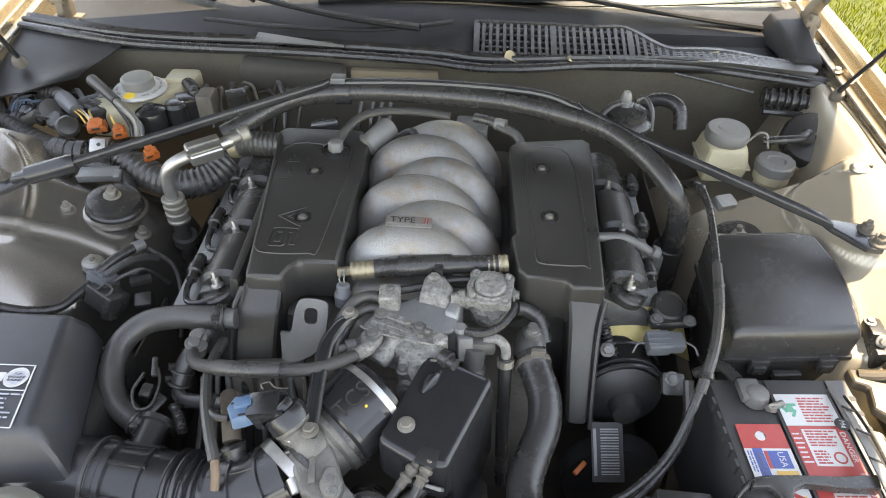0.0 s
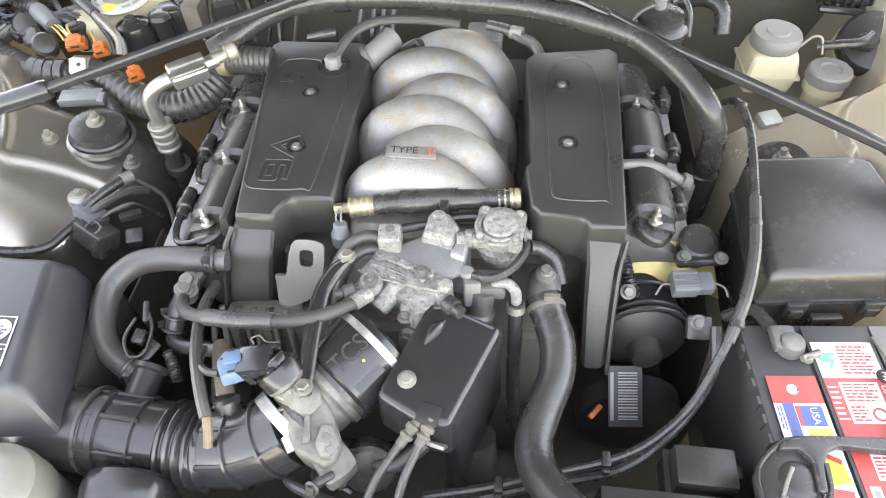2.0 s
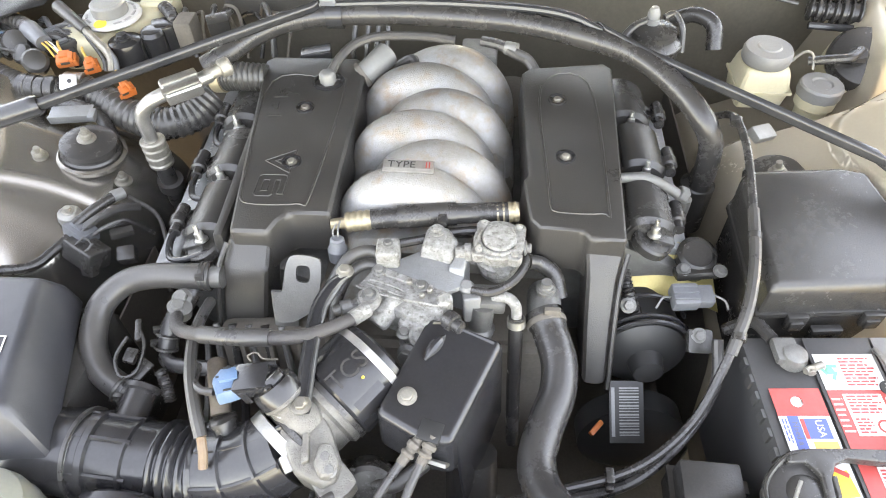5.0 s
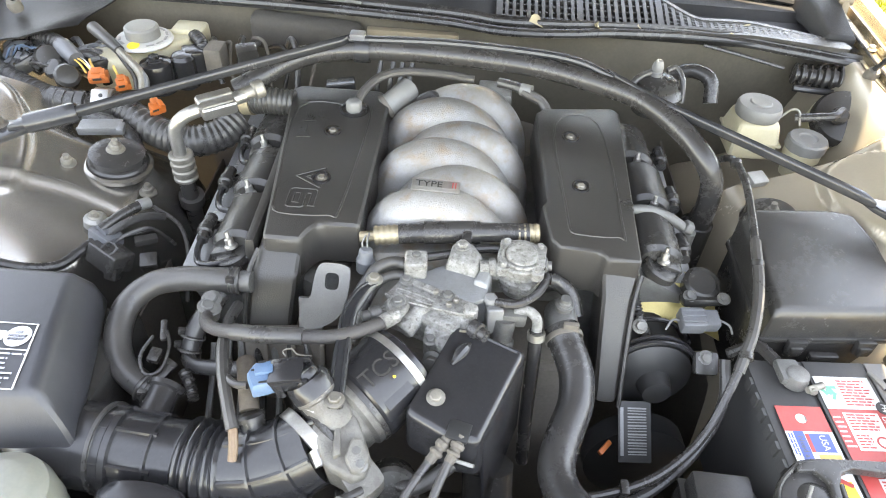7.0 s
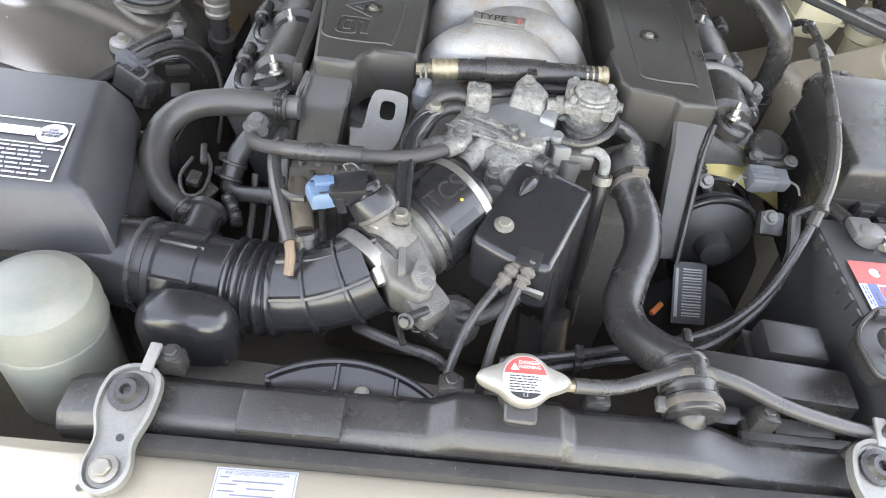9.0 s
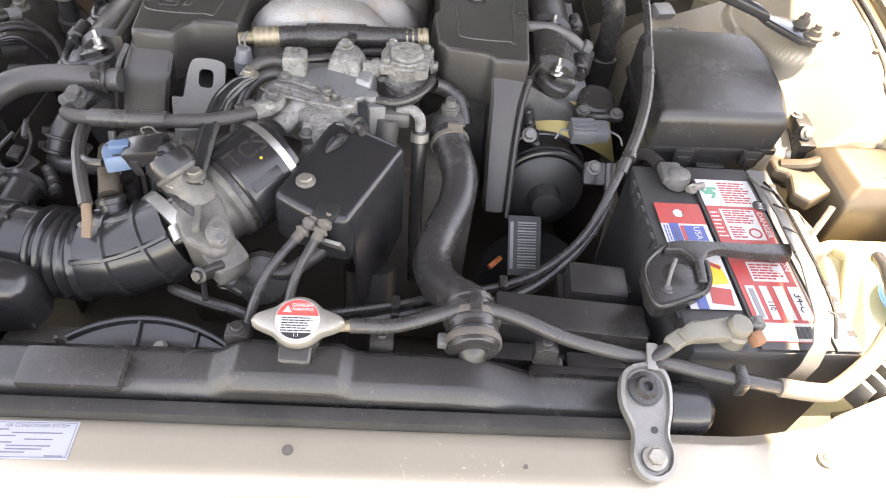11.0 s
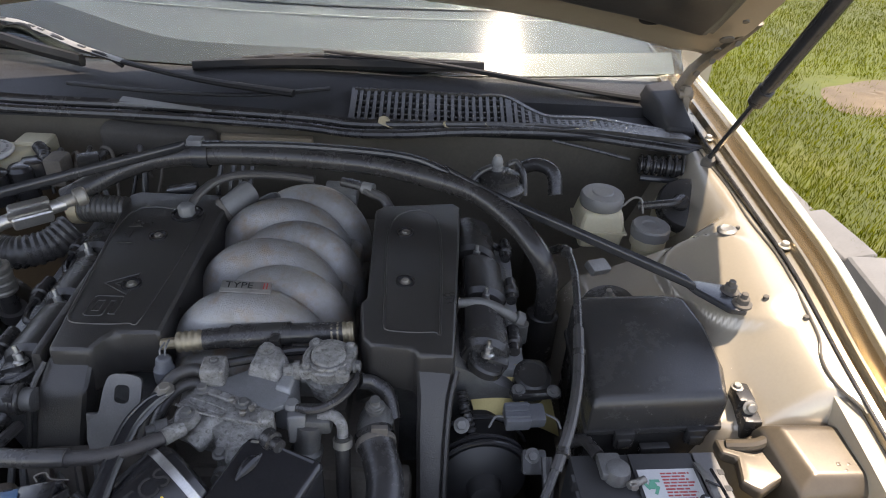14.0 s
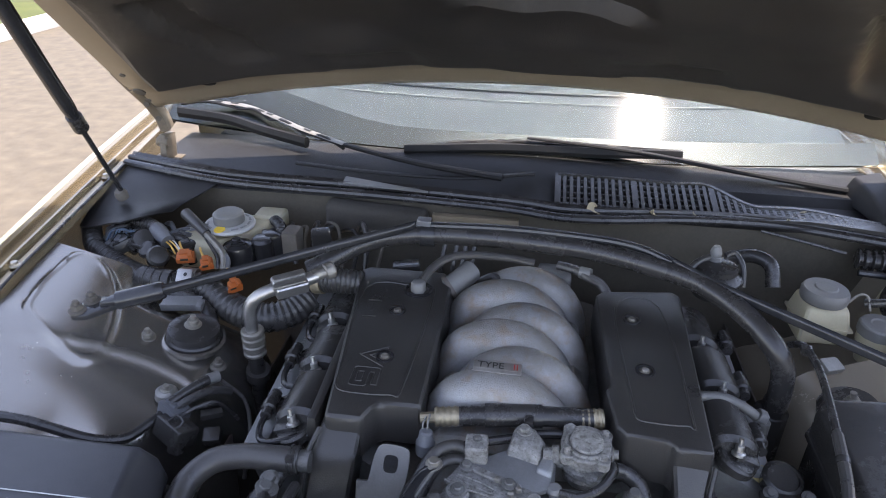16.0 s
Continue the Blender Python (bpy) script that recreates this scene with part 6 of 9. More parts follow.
BRAID = mat("braided_rubber", (0.036, 0.033, 0.033), 0.45, 0, 0.3, 60, 0.2, dust=0.4, dust_color=(0.09, 0.08, 0.07), speck=0.55, speck_color=(0.17, 0.09, 0.08), grain=0.9)
vac = thing("braided_hose", (-0.15, 0.28, 0.88), "thin braided rubber hose curving across the engine front", "hose")
part("hose_body", tube([(-0.262, 0.318, 0.862), (-0.254, 0.296, 0.872), (-0.235, 0.280, 0.882), (-0.20, 0.272, 0.890), (-0.15, 0.268, 0.895), (-0.11, 0.270, 0.897), (-0.08, 0.282, 0.895), (-0.048, 0.306, 0.890)], 0.0075, 12), BRAID, vac)
part("sleeve", tube([(-0.215, 0.2745, 0.887), (-0.18, 0.2695, 0.8925), (-0.135, 0.2685, 0.896)], 0.0095, 12), RUBBER_GREY, vac)
part("banjo", join(lathe([(0.012, 0), (0.012, 0.014)], (-0.262, 0.322, 0.855), (0.3, 0, 1), 16), bolt_mesh((-0.262, 0.322, 0.869), (0.3, 0, 1), 0.008, 0.006)), CAST_DARK, vac)
part("end_fitting", tube([(-0.055, 0.300, 0.891), (-0.040, 0.316, 0.889)], 0.0088, 12), CAST, vac)
sm = thing("bypass_hose", (-0.28, 0.30, 0.80), "narrow black hose looping down beside the intake duct", "hose")
part("hose_body", tube([(-0.275, 0.355, 0.835), (-0.292, 0.335, 0.815), (-0.292, 0.305, 0.805), (-0.278, 0.285, 0.806), (-0.245, 0.276, 0.815), (-0.21, 0.268, 0.825), (-0.185, 0.25, 0.83)], 0.0095, 12), RUBBER, sm)
part("metal_pipe", tube([(-0.270, 0.370, 0.85), (-0.276, 0.352, 0.832)], 0.011, 12), CAST_DARK, sm)
thin = thing("vacuum_line", (-0.19, 0.20, 0.86), "thin grey vacuum line with a tan worn tip", "hose")
part("hose_body", tube([(-0.236, 0.345, 0.850), (-0.233, 0.31, 0.864), (-0.227, 0.272, 0.873), (-0.213, 0.228, 0.880), (-0.198, 0.192, 0.876), (-0.187, 0.168, 0.867)], 0.0066, 10), RUBBER_GREY, thin)
part("tip", tube([(-0.187, 0.169, 0.867), (-0.184, 0.157, 0.858), (-0.184, 0.146, 0.846)], 0.0048, 10), mat("tan_worn_tip", (0.105, 0.058, 0.028), 0.5, 0, 0.2, 60, 0.1, dust=0.3), thin)
rust = thing("breather_stub", (-0.175, 0.22, 0.84), "short rusty brown pipe into the intake duct", "pipe")
part("stub", tube([(-0.200, 0.258, 0.858), (-0.191, 0.232, 0.859), (-0.182, 0.203, 0.848)], 0.0105, 12), mat("rusty_pipe", (0.062, 0.048, 0.038), 0.6, 0.3, 0.3, 60, 0.2, dust=0.4), rust)
for k, (x, y) in enumerate(((-0.268, 0.295), (-0.25, 0.30), (-0.232, 0.302))):
    part("hard_line", tube([(x, y + 0.03, 0.80), (x + 0.002, y, 0.77), (x + 0.003, y - 0.05, 0.73)], 0.004, 8), CAST_DARK, rust)

# ---- fittings under the wide hose ----
jn = thing("pipe_junction", (-0.28, 0.33, 0.83), "dark pipe junction with spring clips and a looped plastic clip", "pipe junction")
part("riser", tube([(-0.262, 0.362, 0.850), (-0.272, 0.340, 0.842), (-0.284, 0.322, 0.826), (-0.290, 0.306, 0.808)], 0.0125, 14), RUBBER, jn)
for p, r, ax in (((-0.2905, 0.305, 0.808), 0.0140, (0.2, 0.6, 0.7)), ((-0.287, 0.316, 0.820), 0.0142, (0.2, 0.6, 0.7))):
    part("clip_ring", lathe([(r, -0.002), (r + 0.001, -0.001), (r + 0.001, 0.001), (r, 0.002)], p, ax, 20), PLASTIC, jn)
    part("clip_ear", box((p[0] - 0.012, p[1], p[2] + 0.009), (0.008, 0.005, 0.008), 0.001, (0, 20, 30)), PLASTIC, jn)
for k, (a, b) in enumerate((((-0.318, 0.312, 0.832), (0.008, 0.028, 0.007)), ((-0.322, 0.285, 0.818), (0.014, 0.018, 0.010)), ((-0.306, 0.268, 0.812), (0.014, 0.030, 0.010)))):
    part("plug", box(a, b, 0.003, (10, 10 * k, 15 - 20 * k)), PLASTIC, jn)
part("loop", tube([(-0.326, 0.300, 0.835), (-0.332, 0.275, 0.830), (-0.322, 0.256, 0.822), (-0.306, 0.262, 0.822), (-0.304, 0.290, 0.830), (-0.312, 0.308, 0.836)], 0.0022, 6), PLASTIC, jn)
for p, ax, r in (((-0.246, 0.3685, 0.868), (1, 0.05, 0), 0.0168), ((-0.238, 0.3685, 0.8685), (1, 0.05, 0), 0.0168), ((-0.322, 0.2475, 0.8065), (0.9, -0.42, -0.15), 0.0172), ((-0.312, 0.243, 0.805), (0.9, -0.42, -0.15), 0.0172)):
    part("clip_ring", lathe([(r, -0.0025), (r + 0.0014, -0.001), (r + 0.0014, 0.001), (r, 0.0025)], p, ax, 22), PLASTIC, jn)
part("stub_bolt", bolt_mesh((-0.262, 0.336, 0.866), (0.1, -0.3, 1), 0.008, 0.010), CAST_DARK, jn)
part("spring_lead", tube([(-0.282, 0.268, 0.816), (-0.270, 0.252, 0.812), (-0.262, 0.236, 0.806)], lambda t: 0.006 + 0.0012 * math.sin(t * 60), 10, 16), RUBBER, jn)
lp = thing("lower_lines", (-0.22, 0.30, 0.78), "dark coolant lines and cast ribs low on the engine", "coolant lines")
for k in range(5):
    part("line", tube([(-0.235 + 0.02 * k, 0.335, 0.82), (-0.232 + 0.021 * k, 0.315, 0.79), (-0.228 + 0.022 * k, 0.29, 0.75), (-0.226 + 0.022 * k, 0.25, 0.70)], 0.0045 + 0.001 * (k % 2), 8), RUBBER if k % 2 else CAST_DARK, lp)
part("casting", box((-0.15, 0.33, 0.77), (0.16, 0.03, 0.10), 0.012, (-15, 0, 5)), DARK, lp)
for k in range(4):
    part("rib", box((-0.20 + 0.035 * k, 0.312, 0.785), (0.006, 0.012, 0.07), 0.002, (-15, 0, 5)), DARK, lp)

# ---- fuse box ----
fuse = thing("fuse_box", (0.48, 0.46, 0.80), "large black plastic fuse box with a domed lid and clips", "fuse box")
FO = [(0.400, 0.364), (0.562, 0.379), (0.575, 0.43), (0.572, 0.50), (0.562, 0.556), (0.535, 0.563), (0.415, 0.552), (0.405, 0.54)]
part("lid", join(loft([[(x, y, 0.842) for x, y in FO], [(x, y, 0.884 if y < 0.45 else 0.892) for x, y in FO], [(0.484 + (x - 0.484) * 0.93, 0.46 + (y - 0.46) * 0.93, 0.894 if y < 0.45 else 0.902) for x, y in FO]], 0.006, 3)), PLASTIC, fuse)
part("lid_lip", prism([(0.484 + (x - 0.484) * 1.03, 0.46 + (y - 0.46) * 1.025) for x, y in FO], 0.838, 0.846, 0.002), PLASTIC, fuse)
part("base", prism([(0.484 + (x - 0.484) * 0.97, 0.46 + (y - 0.46) * 0.97) for x, y in FO], 0.72, 0.84, 0.006), PLASTIC, fuse)
for x, y in ((0.445, 0.363), (0.532, 0.371)):
    part("clip", join(box((x, y, 0.836), (0.024, 0.008, 0.022), 0.002, (0, 0, 5)), box((x, y - 0.004, 0.832), (0.016, 0.006, 0.014), 0.002, (0, 0, 5))), PLASTIC, fuse)
part("latch", join(box((0.484, 0.362, 0.822), (0.036, 0.010, 0.010), 0.002, (0, 0, 5)), box((0.471, 0.361, 0.812), (0.007, 0.010, 0.020), 0.001), box((0.497, 0.363, 0.812), (0.007, 0.010, 0.020), 0.001)), PLASTIC, fuse)
part("side_tab", join(box((0.590, 0.402, 0.868), (0.020, 0.030, 0.022), 0.004), box((0.594, 0.392, 0.85), (0.022, 0.05, 0.03), 0.004)), PLASTIC, fuse)
part("bolt", bolt_mesh((0.592, 0.383, 0.872), (0, -1, 0.6), 0.006, 0.006), STEEL, fuse)
part("bolt", bolt_mesh((0.584, 0.408, 0.879), (0, 0, 1), 0.005, 0.005), STEEL, fuse)
part("conduit", tube([(0.572, 0.372, 0.82), (0.60, 0.368, 0.80), (0.62, 0.38, 0.76)], 0.012, 12), RUBBER, fuse)

# ---- battery ----
bat = thing("battery", (0.47, 0.20, 0.64), "black car battery with red and white labels, partly in sun", "car battery")
BF = place((0.377, 0.337, 0.838), (1, 0.06, 0), (0, 0, 1))
def bl(x, y, z=0.0):
    return BF @ Vector((x, y, z))


cs = box((0.084, -0.132, -0.10), (0.168, 0.264, 0.196), 0.004)
bmesh.ops.transform(cs, matrix=BF, verts=cs.verts)
CASE = mat("battery_case", (0.045, 0.045, 0.046), 0.45, 0, 0.25, 40, 0.1, dust=0.3, dust_color=(0.1, 0.09, 0.08))
CASE_LID = mat("battery_lid", (0.15, 0.145, 0.14), 0.45, 0, 0.2, 40, 0.1, dust=0.4, dust_color=(0.24, 0.22, 0.19))
part("case", cs, CASE, bat)
part("vent_cover", plate(BF, 0.0655, -0.262, 0.138, -0.004, 0.0022, 0.0008), CASE, bat)
part("side_lid", plate(BF, 0.141, -0.262, 0.166, -0.004, 0.0024, 0.0008), CASE_LID, bat)
for k in range(11):
    part("vent_notch", plate(BF @ Matrix.Translation((0, 0, 0.0012)), 0.160, -0.245 + 0.021 * k, 0.1672, -0.238 + 0.021 * k, 0.0016), INK, bat)
    part("grip_rib", plate(BF @ Matrix.Translation((0, 0, -0.02)), -0.003, -0.245 + 0.021 * k, 0.002, -0.235 + 0.021 * k, 0.016), CASE, bat)
L = BF @ Matrix.Translation((0, 0, 0.0005))
L2 = BF @ Matrix.Translation((0, 0, 0.0026))
lab = part("warning_label", plate(L2, 0.069, -0.070, 0.134, -0.026, 0.0005), WHITE, bat, "white label with small red print")
bars(L2, 0.094, -0.066, 0.129, -0.030, 9, RED, lab, 0.0009, 0.45, 0.25, 11, "print_bar")
part("recycling_mark", join(*[plate(L2 @ Matrix.Translation((0.081, -0.047, 0)) @ Matrix.Rotation(radians(120 * k), 4, "Z"), -0.002, 0.004, 0.009, 0.0075, 0.0009) for k in range(3)], lathe([(0.0045, 0), (0.0045, 0.0008)], L2 @ Vector((0.081, -0.047, 0.0003)), n=12)), GREEN, lab)
part("grade_disc", lathe([(0.0085, 0), (0.0085, 0.0010)], L2 @ Vector((0.134, -0.068, 0)), n=20), INK, lab)
text("M4", 0.0085, L2 @ Matrix.Translation((0.134, -0.068, 0.0010)) @ Matrix.Rotation(radians(-100), 4, "Z"), WHITE, lab, "lettering", 0.0003)
lab = part("danger_label", plate(L2, 0.069, -0.254, 0.134, -0.0705, 0.0004), RED, bat, "red danger label with white fields")
part("white_field", plate(L2, 0.083, -0.122, 0.123, -0.075, 0.0008), WHITE, lab)
bars(L2, 0.086, -0.098, 0.120, -0.076, 6, RED, lab, 0.0012, 0.5, 0.3, 12, "print_bar")
bars(L2, 0.086, -0.120, 0.103, -0.102, 5, RED, lab, 0.0012, 0.5, 0.3, 13, "print_bar")
part("sign_ring", lathe([(0.0075, 0), (0.0075, 0.0012), (0.0055, 0.0012), (0.0055, 0.0006)], L2 @ Vector((0.113, -0.112, 0)), n=20), RED, lab)
text("DANGER", 0.0085, L2 @ Matrix.Translation((0.1285, -0.098, 0.0005)) @ Matrix.Rotation(radians(-90), 4, "Z"), WHITE, lab, "lettering", 0.0003, squash=1.15)
text("POISON", 0.0085, L2 @ Matrix.Translation((0.1285, -0.148, 0.0005)) @ Matrix.Rotation(radians(-90), 4, "Z"), WHITE, lab, "lettering", 0.0003, squash=1.15)
bars(L2, 0.0705, -0.120, 0.0815, -0.078, 7, WHITE, lab, 0.0009, 0.3, 0.4, 14, "print_bar")
part("white_field", plate(L2, 0.086, -0.180, 0.124, -0.154, 0.0008), WHITE, lab)
bars(L2, 0.088, -0.178, 0.121, -0.156, 6, RED, lab, 0.0012, 0.5, 0.3, 15, "print_bar")
for k, w in enumerate((0.010, 0.008, 0.010, 0.013)):
    x0 = 0.074 + 0.0150 * k
    part("white_field", plate(L2, x0, -0.228, x0 + w, -0.186, 0.0008), WHITE, lab)
text("34-C", 0.0125, L2 @ Matrix.Translation((0.1260, -0.207, 0.0009)) @ Matrix.Rotation(radians(-90), 4, "Z"), INK, lab, "lettering", 0.0003, squash=0.95)
text("110", 0.0085, L2 @ Matrix.Translation((0.0935, -0.211, 0.0009)) @ Matrix.Rotation(radians(-90), 4, "Z"), INK, lab, "lettering", 0.0003)
part("code_bar", plate(L2, 0.0765, -0.226, 0.0815, -0.190, 0.0012), GREYINK, lab)
part("white_field", plate(L2, 0.072, -0.253, 0.132, -0.232, 0.0008), WHITE, lab)
for k in range(14):
    part("code_bar", plate(L2, 0.104 + 0.0018 * k, -0.250, 0.1048 + 0.0018 * k + (0.0004 if k % 3 else 0), -0.236, 0.0012), INK, lab)
lab = part("maker_label", plate(L, 0.010, -0.099, 0.0625, -0.067, 0.0006), RED, bat, "red panel with a white oval mark")
part("white_mark", join(lathe([(0.006, 0), (0.006, 0.001), (0.0048, 0.001), (0.0048, 0.0007)], L @ Vector((0.034, -0.083, 0)), n=18), plate(L, 0.029, -0.086, 0.040, -0.080, 0.001)), WHITE, lab)
lab = part("warranty_label", plate(L, 0.010, -0.216, 0.0625, -0.099, 0.0006), WHITE, bat, "white label with blue stripe and flag panel")
part("blue_stripe", plate(L, 0.0185, -0.216, 0.0295, -0.099, 0.0009), NAVY, lab)
part("flag_panel", plate(L, 0.0345, -0.124, 0.0575, -0.102, 0.0009), NAVY, lab)
part("flag_stripe", plate(L, 0.0305, -0.124, 0.0345, -0.102, 0.0009), RED, lab)
text("USA", 0.0105, L @ Matrix.Translation((0.048, -0.113, 0.0009)) @ Matrix.Rotation(radians(-90), 4, "Z"), WHITE, lab, "lettering", 0.0003)
text("Need a", 0.0088, L @ Matrix.Translation((0.024, -0.118, 0.0009)) @ Matrix.Rotation(radians(-90), 4, "Z"), LIGHTGREY, lab, "lettering", 0.0003)
bars(L @ Matrix.Rotation(radians(-90), 4, "Z"), 0.102, 0.0112, 0.130, 0.0175, 2, NAVY, lab, 0.0009, 0.45, 0.2, 16, "print_bar")
part("gold_patch", plate(L, 0.036, -0.140, 0.060, -0.127, 0.0009), GOLD, lab)
part("gold_patch", plate(L @ Matrix.Translation((0.048, -0.170, 0)) @ Matrix.Rotation(radians(8), 4, "Z"), -0.011, -0.014, 0.011, 0.012, 0.0009), YELLOW, lab)
part("red_flash", plate(L @ Matrix.Translation((0.049, -0.157, 0)) @ Matrix.Rotation(radians(-30), 4, "Z"), -0.011, -0.003, 0.010, 0.002, 0.0011), RED, lab)
part("red_patch", plate(L @ Matrix.Translation((0.048, -0.199, 0)) @ Matrix.Rotation(radians(-8), 4, "Z"), -0.012, -0.011, 0.010, 0.010, 0.0009), RED, lab)


def terminal(name, x, y, lug, cable_pts, label):
    t = part(name, join(lathe([(0.0145, 0), (0.0145, 0.008), (0.0125, 0.016), (0.009, 0.0175)], bl(x, y, 0.002), n=20), box(bl(x + lug[0] * 0.5, y + lug[1] * 0.5, 0.010), (abs(lug[0]) + 0.014, abs(lug[1]) + 0.014, 0.012), 0.004, (0, 0, 3))), CAST_DARK, bat, label)
    part("clamp_bolt", join(lathe([(0.0042, 0), (0.0042, 0.022)], bl(x + 0.008, y - 0.016, 0.008), (0.9, 0.4, 0), 12), bolt_mesh(bl(x + 0.014, y - 0.014, 0.008), (0, -1, 0.2), 0.0045, 0.006)), STEEL, t)
    if cable_pts:
        part("lead", tube(cable_pts, 0.0075, 10), RUBBER, t)
    return t


terminal("positive_terminal", 0.044, -0.034, (-0.012, 0.016), [bl(0.03, -0.01, 0.008), bl(0.02, 0.02, 0.0), bl(0.0, 0.03, -0.03)], "grey clamped battery terminal")
OLIVE = mat("oxidised_lead", (0.165, 0.156, 0.13), 0.45, 0.35, 0.3, 80, 0.3, dust=0.5, dust_color=(0.2, 0.185, 0.14), speck=0.3, grain=0.6)
neg = part("negative_terminal", join(lathe([(0.0145, -0.012), (0.0142, 0.001), (0.0118, 0.004), (0.0115, 0.012), (0.0095, 0.015), (0.006, 0.0155)], (0.432, 0.0915, 0.848), (0.02, -0.05, 1), 24),
                                     loft([[(0.371, 0.081, z), (0.387, 0.093, z + 0.002), (0.420, 0.098, z + 0.002), (0.428, 0.100, z), (0.423, 0.078, z), (0.388, 0.074, z), (0.379, 0.070, z)] for z in (0.846, 0.857)], 0.003, 2)), OLIVE, bat, "olive-grey clamped battery terminal")
part("lug", box((0.372, 0.075, 0.850), (0.022, 0.016, 0.010), 0.004, (0, 0, 38), 3), OLIVE, neg)
part("clamp_bolt", join(box((0.450, 0.096, 0.856), (0.014, 0.010, 0.008), 0.002, (0, 0, 5)), bolt_mesh((0.450, 0.097, 0.858), (0.2, 0, 1), 0.0045, 0.005)), CAST_DARK, neg)
part("rusty_nut", box((0.448, 0.082, 0.852), (0.012, 0.014, 0.012), 0.004, (10, 0, 20)), mat("rusty_nut", (0.22, 0.11, 0.06), 0.8, 0.1, 0.4, 120, 0.5), neg)
part("lead", tube([(0.372, 0.074, 0.848), (0.358, 0.064, 0.842), (0.345, 0.058, 0.828), (0.335, 0.055, 0.80)], 0.0065, 12), RUBBER, neg)
hold = thing("battery_hold_down", (0.44, 0.16, 0.84), "black plastic battery hold-down with a bolted cup and ribbed strap", "hold-down bracket")
CUP = [(0.356, 0.160), (0.380, 0.187), (0.404, 0.196), (0.417, 0.182), (0.418, 0.171), (0.417, 0.146), (0.409, 0.131), (0.371, 0.112), (0.359, 0.112), (0.355, 0.126)]
part("cup", prism(CUP, 0.832, 0.8525, 0.004, 0.0, 3), PLASTIC, hold)
part("cup_rim", tube([(0.419, 0.168, 0.857), (0.4175, 0.146, 0.856), (0.410, 0.131, 0.855), (0.392, 0.121, 0.855), (0.371, 0.112, 0.854), (0.360, 0.1115, 0.853), (0.3555, 0.126, 0.852), (0.356, 0.159, 0.852), (0.380, 0.186, 0.855), (0.40, 0.192, 0.857)], 0.0030, 10, 5, 1.4), PLASTIC, hold)
part("dish_swell", lathe([(0.020, 0), (0.017, 0.0022), (0.010, 0.0034), (0.004, 0.0036)], (0.393, 0.152, 0.8522), n=24), PLASTIC, hold)
part("hook_bolt", tube([(0.374, 0.134, 0.852), (0.377, 0.146, 0.862), (0.382, 0.158, 0.870)], 0.0020, 8), CAST_DARK, hold)
part("hook_nut", bolt_mesh((0.374, 0.133, 0.851), (0.1, 0.2, 1), 0.0045, 0.004), CAST_DARK, hold)
part("cross_bar", prism([(0.517, 0.203), (0.475, 0.198), (0.437, 0.197), (0.403, 0.195), (0.381, 0.187), (0.379, 0.179), (0.398, 0.181), (0.407, 0.170), (0.405, 0.140), (0.414, 0.140), (0.4165, 0.165), (0.424, 0.181), (0.437, 0.187), (0.472, 0.185), (0.514, 0.185)], 0.847, 0.8605, 0.003, 0.0, 3), PLASTIC, hold)
part("strap", loft([[(x - w, y, z), (x + w, y, z), (x + w, y, z + 0.003), (x - w, y, z + 0.003)] for x, y, z, w in ((0.516, 0.325, 0.842, 0.003), (0.5165, 0.29, 0.856, 0.004), (0.5165, 0.23, 0.863, 0.005), (0.518, 0.165, 0.866, 0.007), (0.512, 0.105, 0.864, 0.008), (0.506, 0.078, 0.855, 0.008), (0.500, 0.066, 0.835, 0.009), (0.490, 0.060, 0.806, 0.010))], 0.001, 1), PEWTER, hold, "ribbed grey-black strap")
for y in (0.285, 0.25, 0.215, 0.18, 0.145, 0.11):
    part("strap_rib", box((0.517, y, 0.8670 if y < 0.27 else 0.861), (0.015, 0.0022, 0.0024), 0.0008, (0, 0, -28)), RUBBER, hold)
part("edge_rail", tube([(0.530, 0.315, 0.845), (0.527, 0.26, 0.862), (0.528, 0.19, 0.866), (0.530, 0.12, 0.862), (0.528, 0.09, 0.85)], 0.0018, 8), RUBBER, hold)
part("clamp_piece", loft([[(0.530 + d, 0.262, z), (0.546, 0.262 - d, z), (0.556 - d, 0.230, z), (0.564 - d, 0.204, z - 0.006), (0.548, 0.192 + d, z - 0.006), (0.532 + d, 0.196 + d, z)] for z, d in ((0.825, 0.0), (0.850, 0.001), (0.858, 0.006))], 0.004, 3), PEWTER, hold, "dirt-covered grey clamp piece")
part("long_stud", tube([(0.548, 0.221, 0.852), (0.557, 0.231, 0.868), (0.566, 0.242, 0.880)], 0.0036, 8), STEEL, hold)

# ---- coolant tank, resonator ----
tank = thing("coolant_tank", (0.63, 0.17, 0.75), "yellowed translucent plastic coolant tank with a blue-edged cap", "coolant tank")
part("tank_body", loft([[(0.560, 0.090, 0.70), (0.660, 0.098, 0.70), (0.684, 0.165, 0.70), (0.690, 0.225, 0.70), (0.676, 0.242, 0.70), (0.655, 0.250, 0.70), (0.575, 0.248, 0.70), (0.566, 0.182, 0.70)], [(0.560, 0.092, 0.795), (0.656, 0.112, 0.80), (0.682, 0.165, 0.81), (0.690, 0.225, 0.82), (0.676, 0.240, 0.82), (0.655, 0.249, 0.82), (0.575, 0.246, 0.82), (0.566, 0.182, 0.81)],
                        [(0.572, 0.112, 0.812), (0.640, 0.128, 0.816), (0.668, 0.168, 0.826), (0.678, 0.220, 0.838), (0.668, 0.232, 0.840), (0.650, 0.240, 0.840), (0.584, 0.238, 0.838), (0.576, 0.182, 0.828)]], 0.009, 3), TANK, tank)
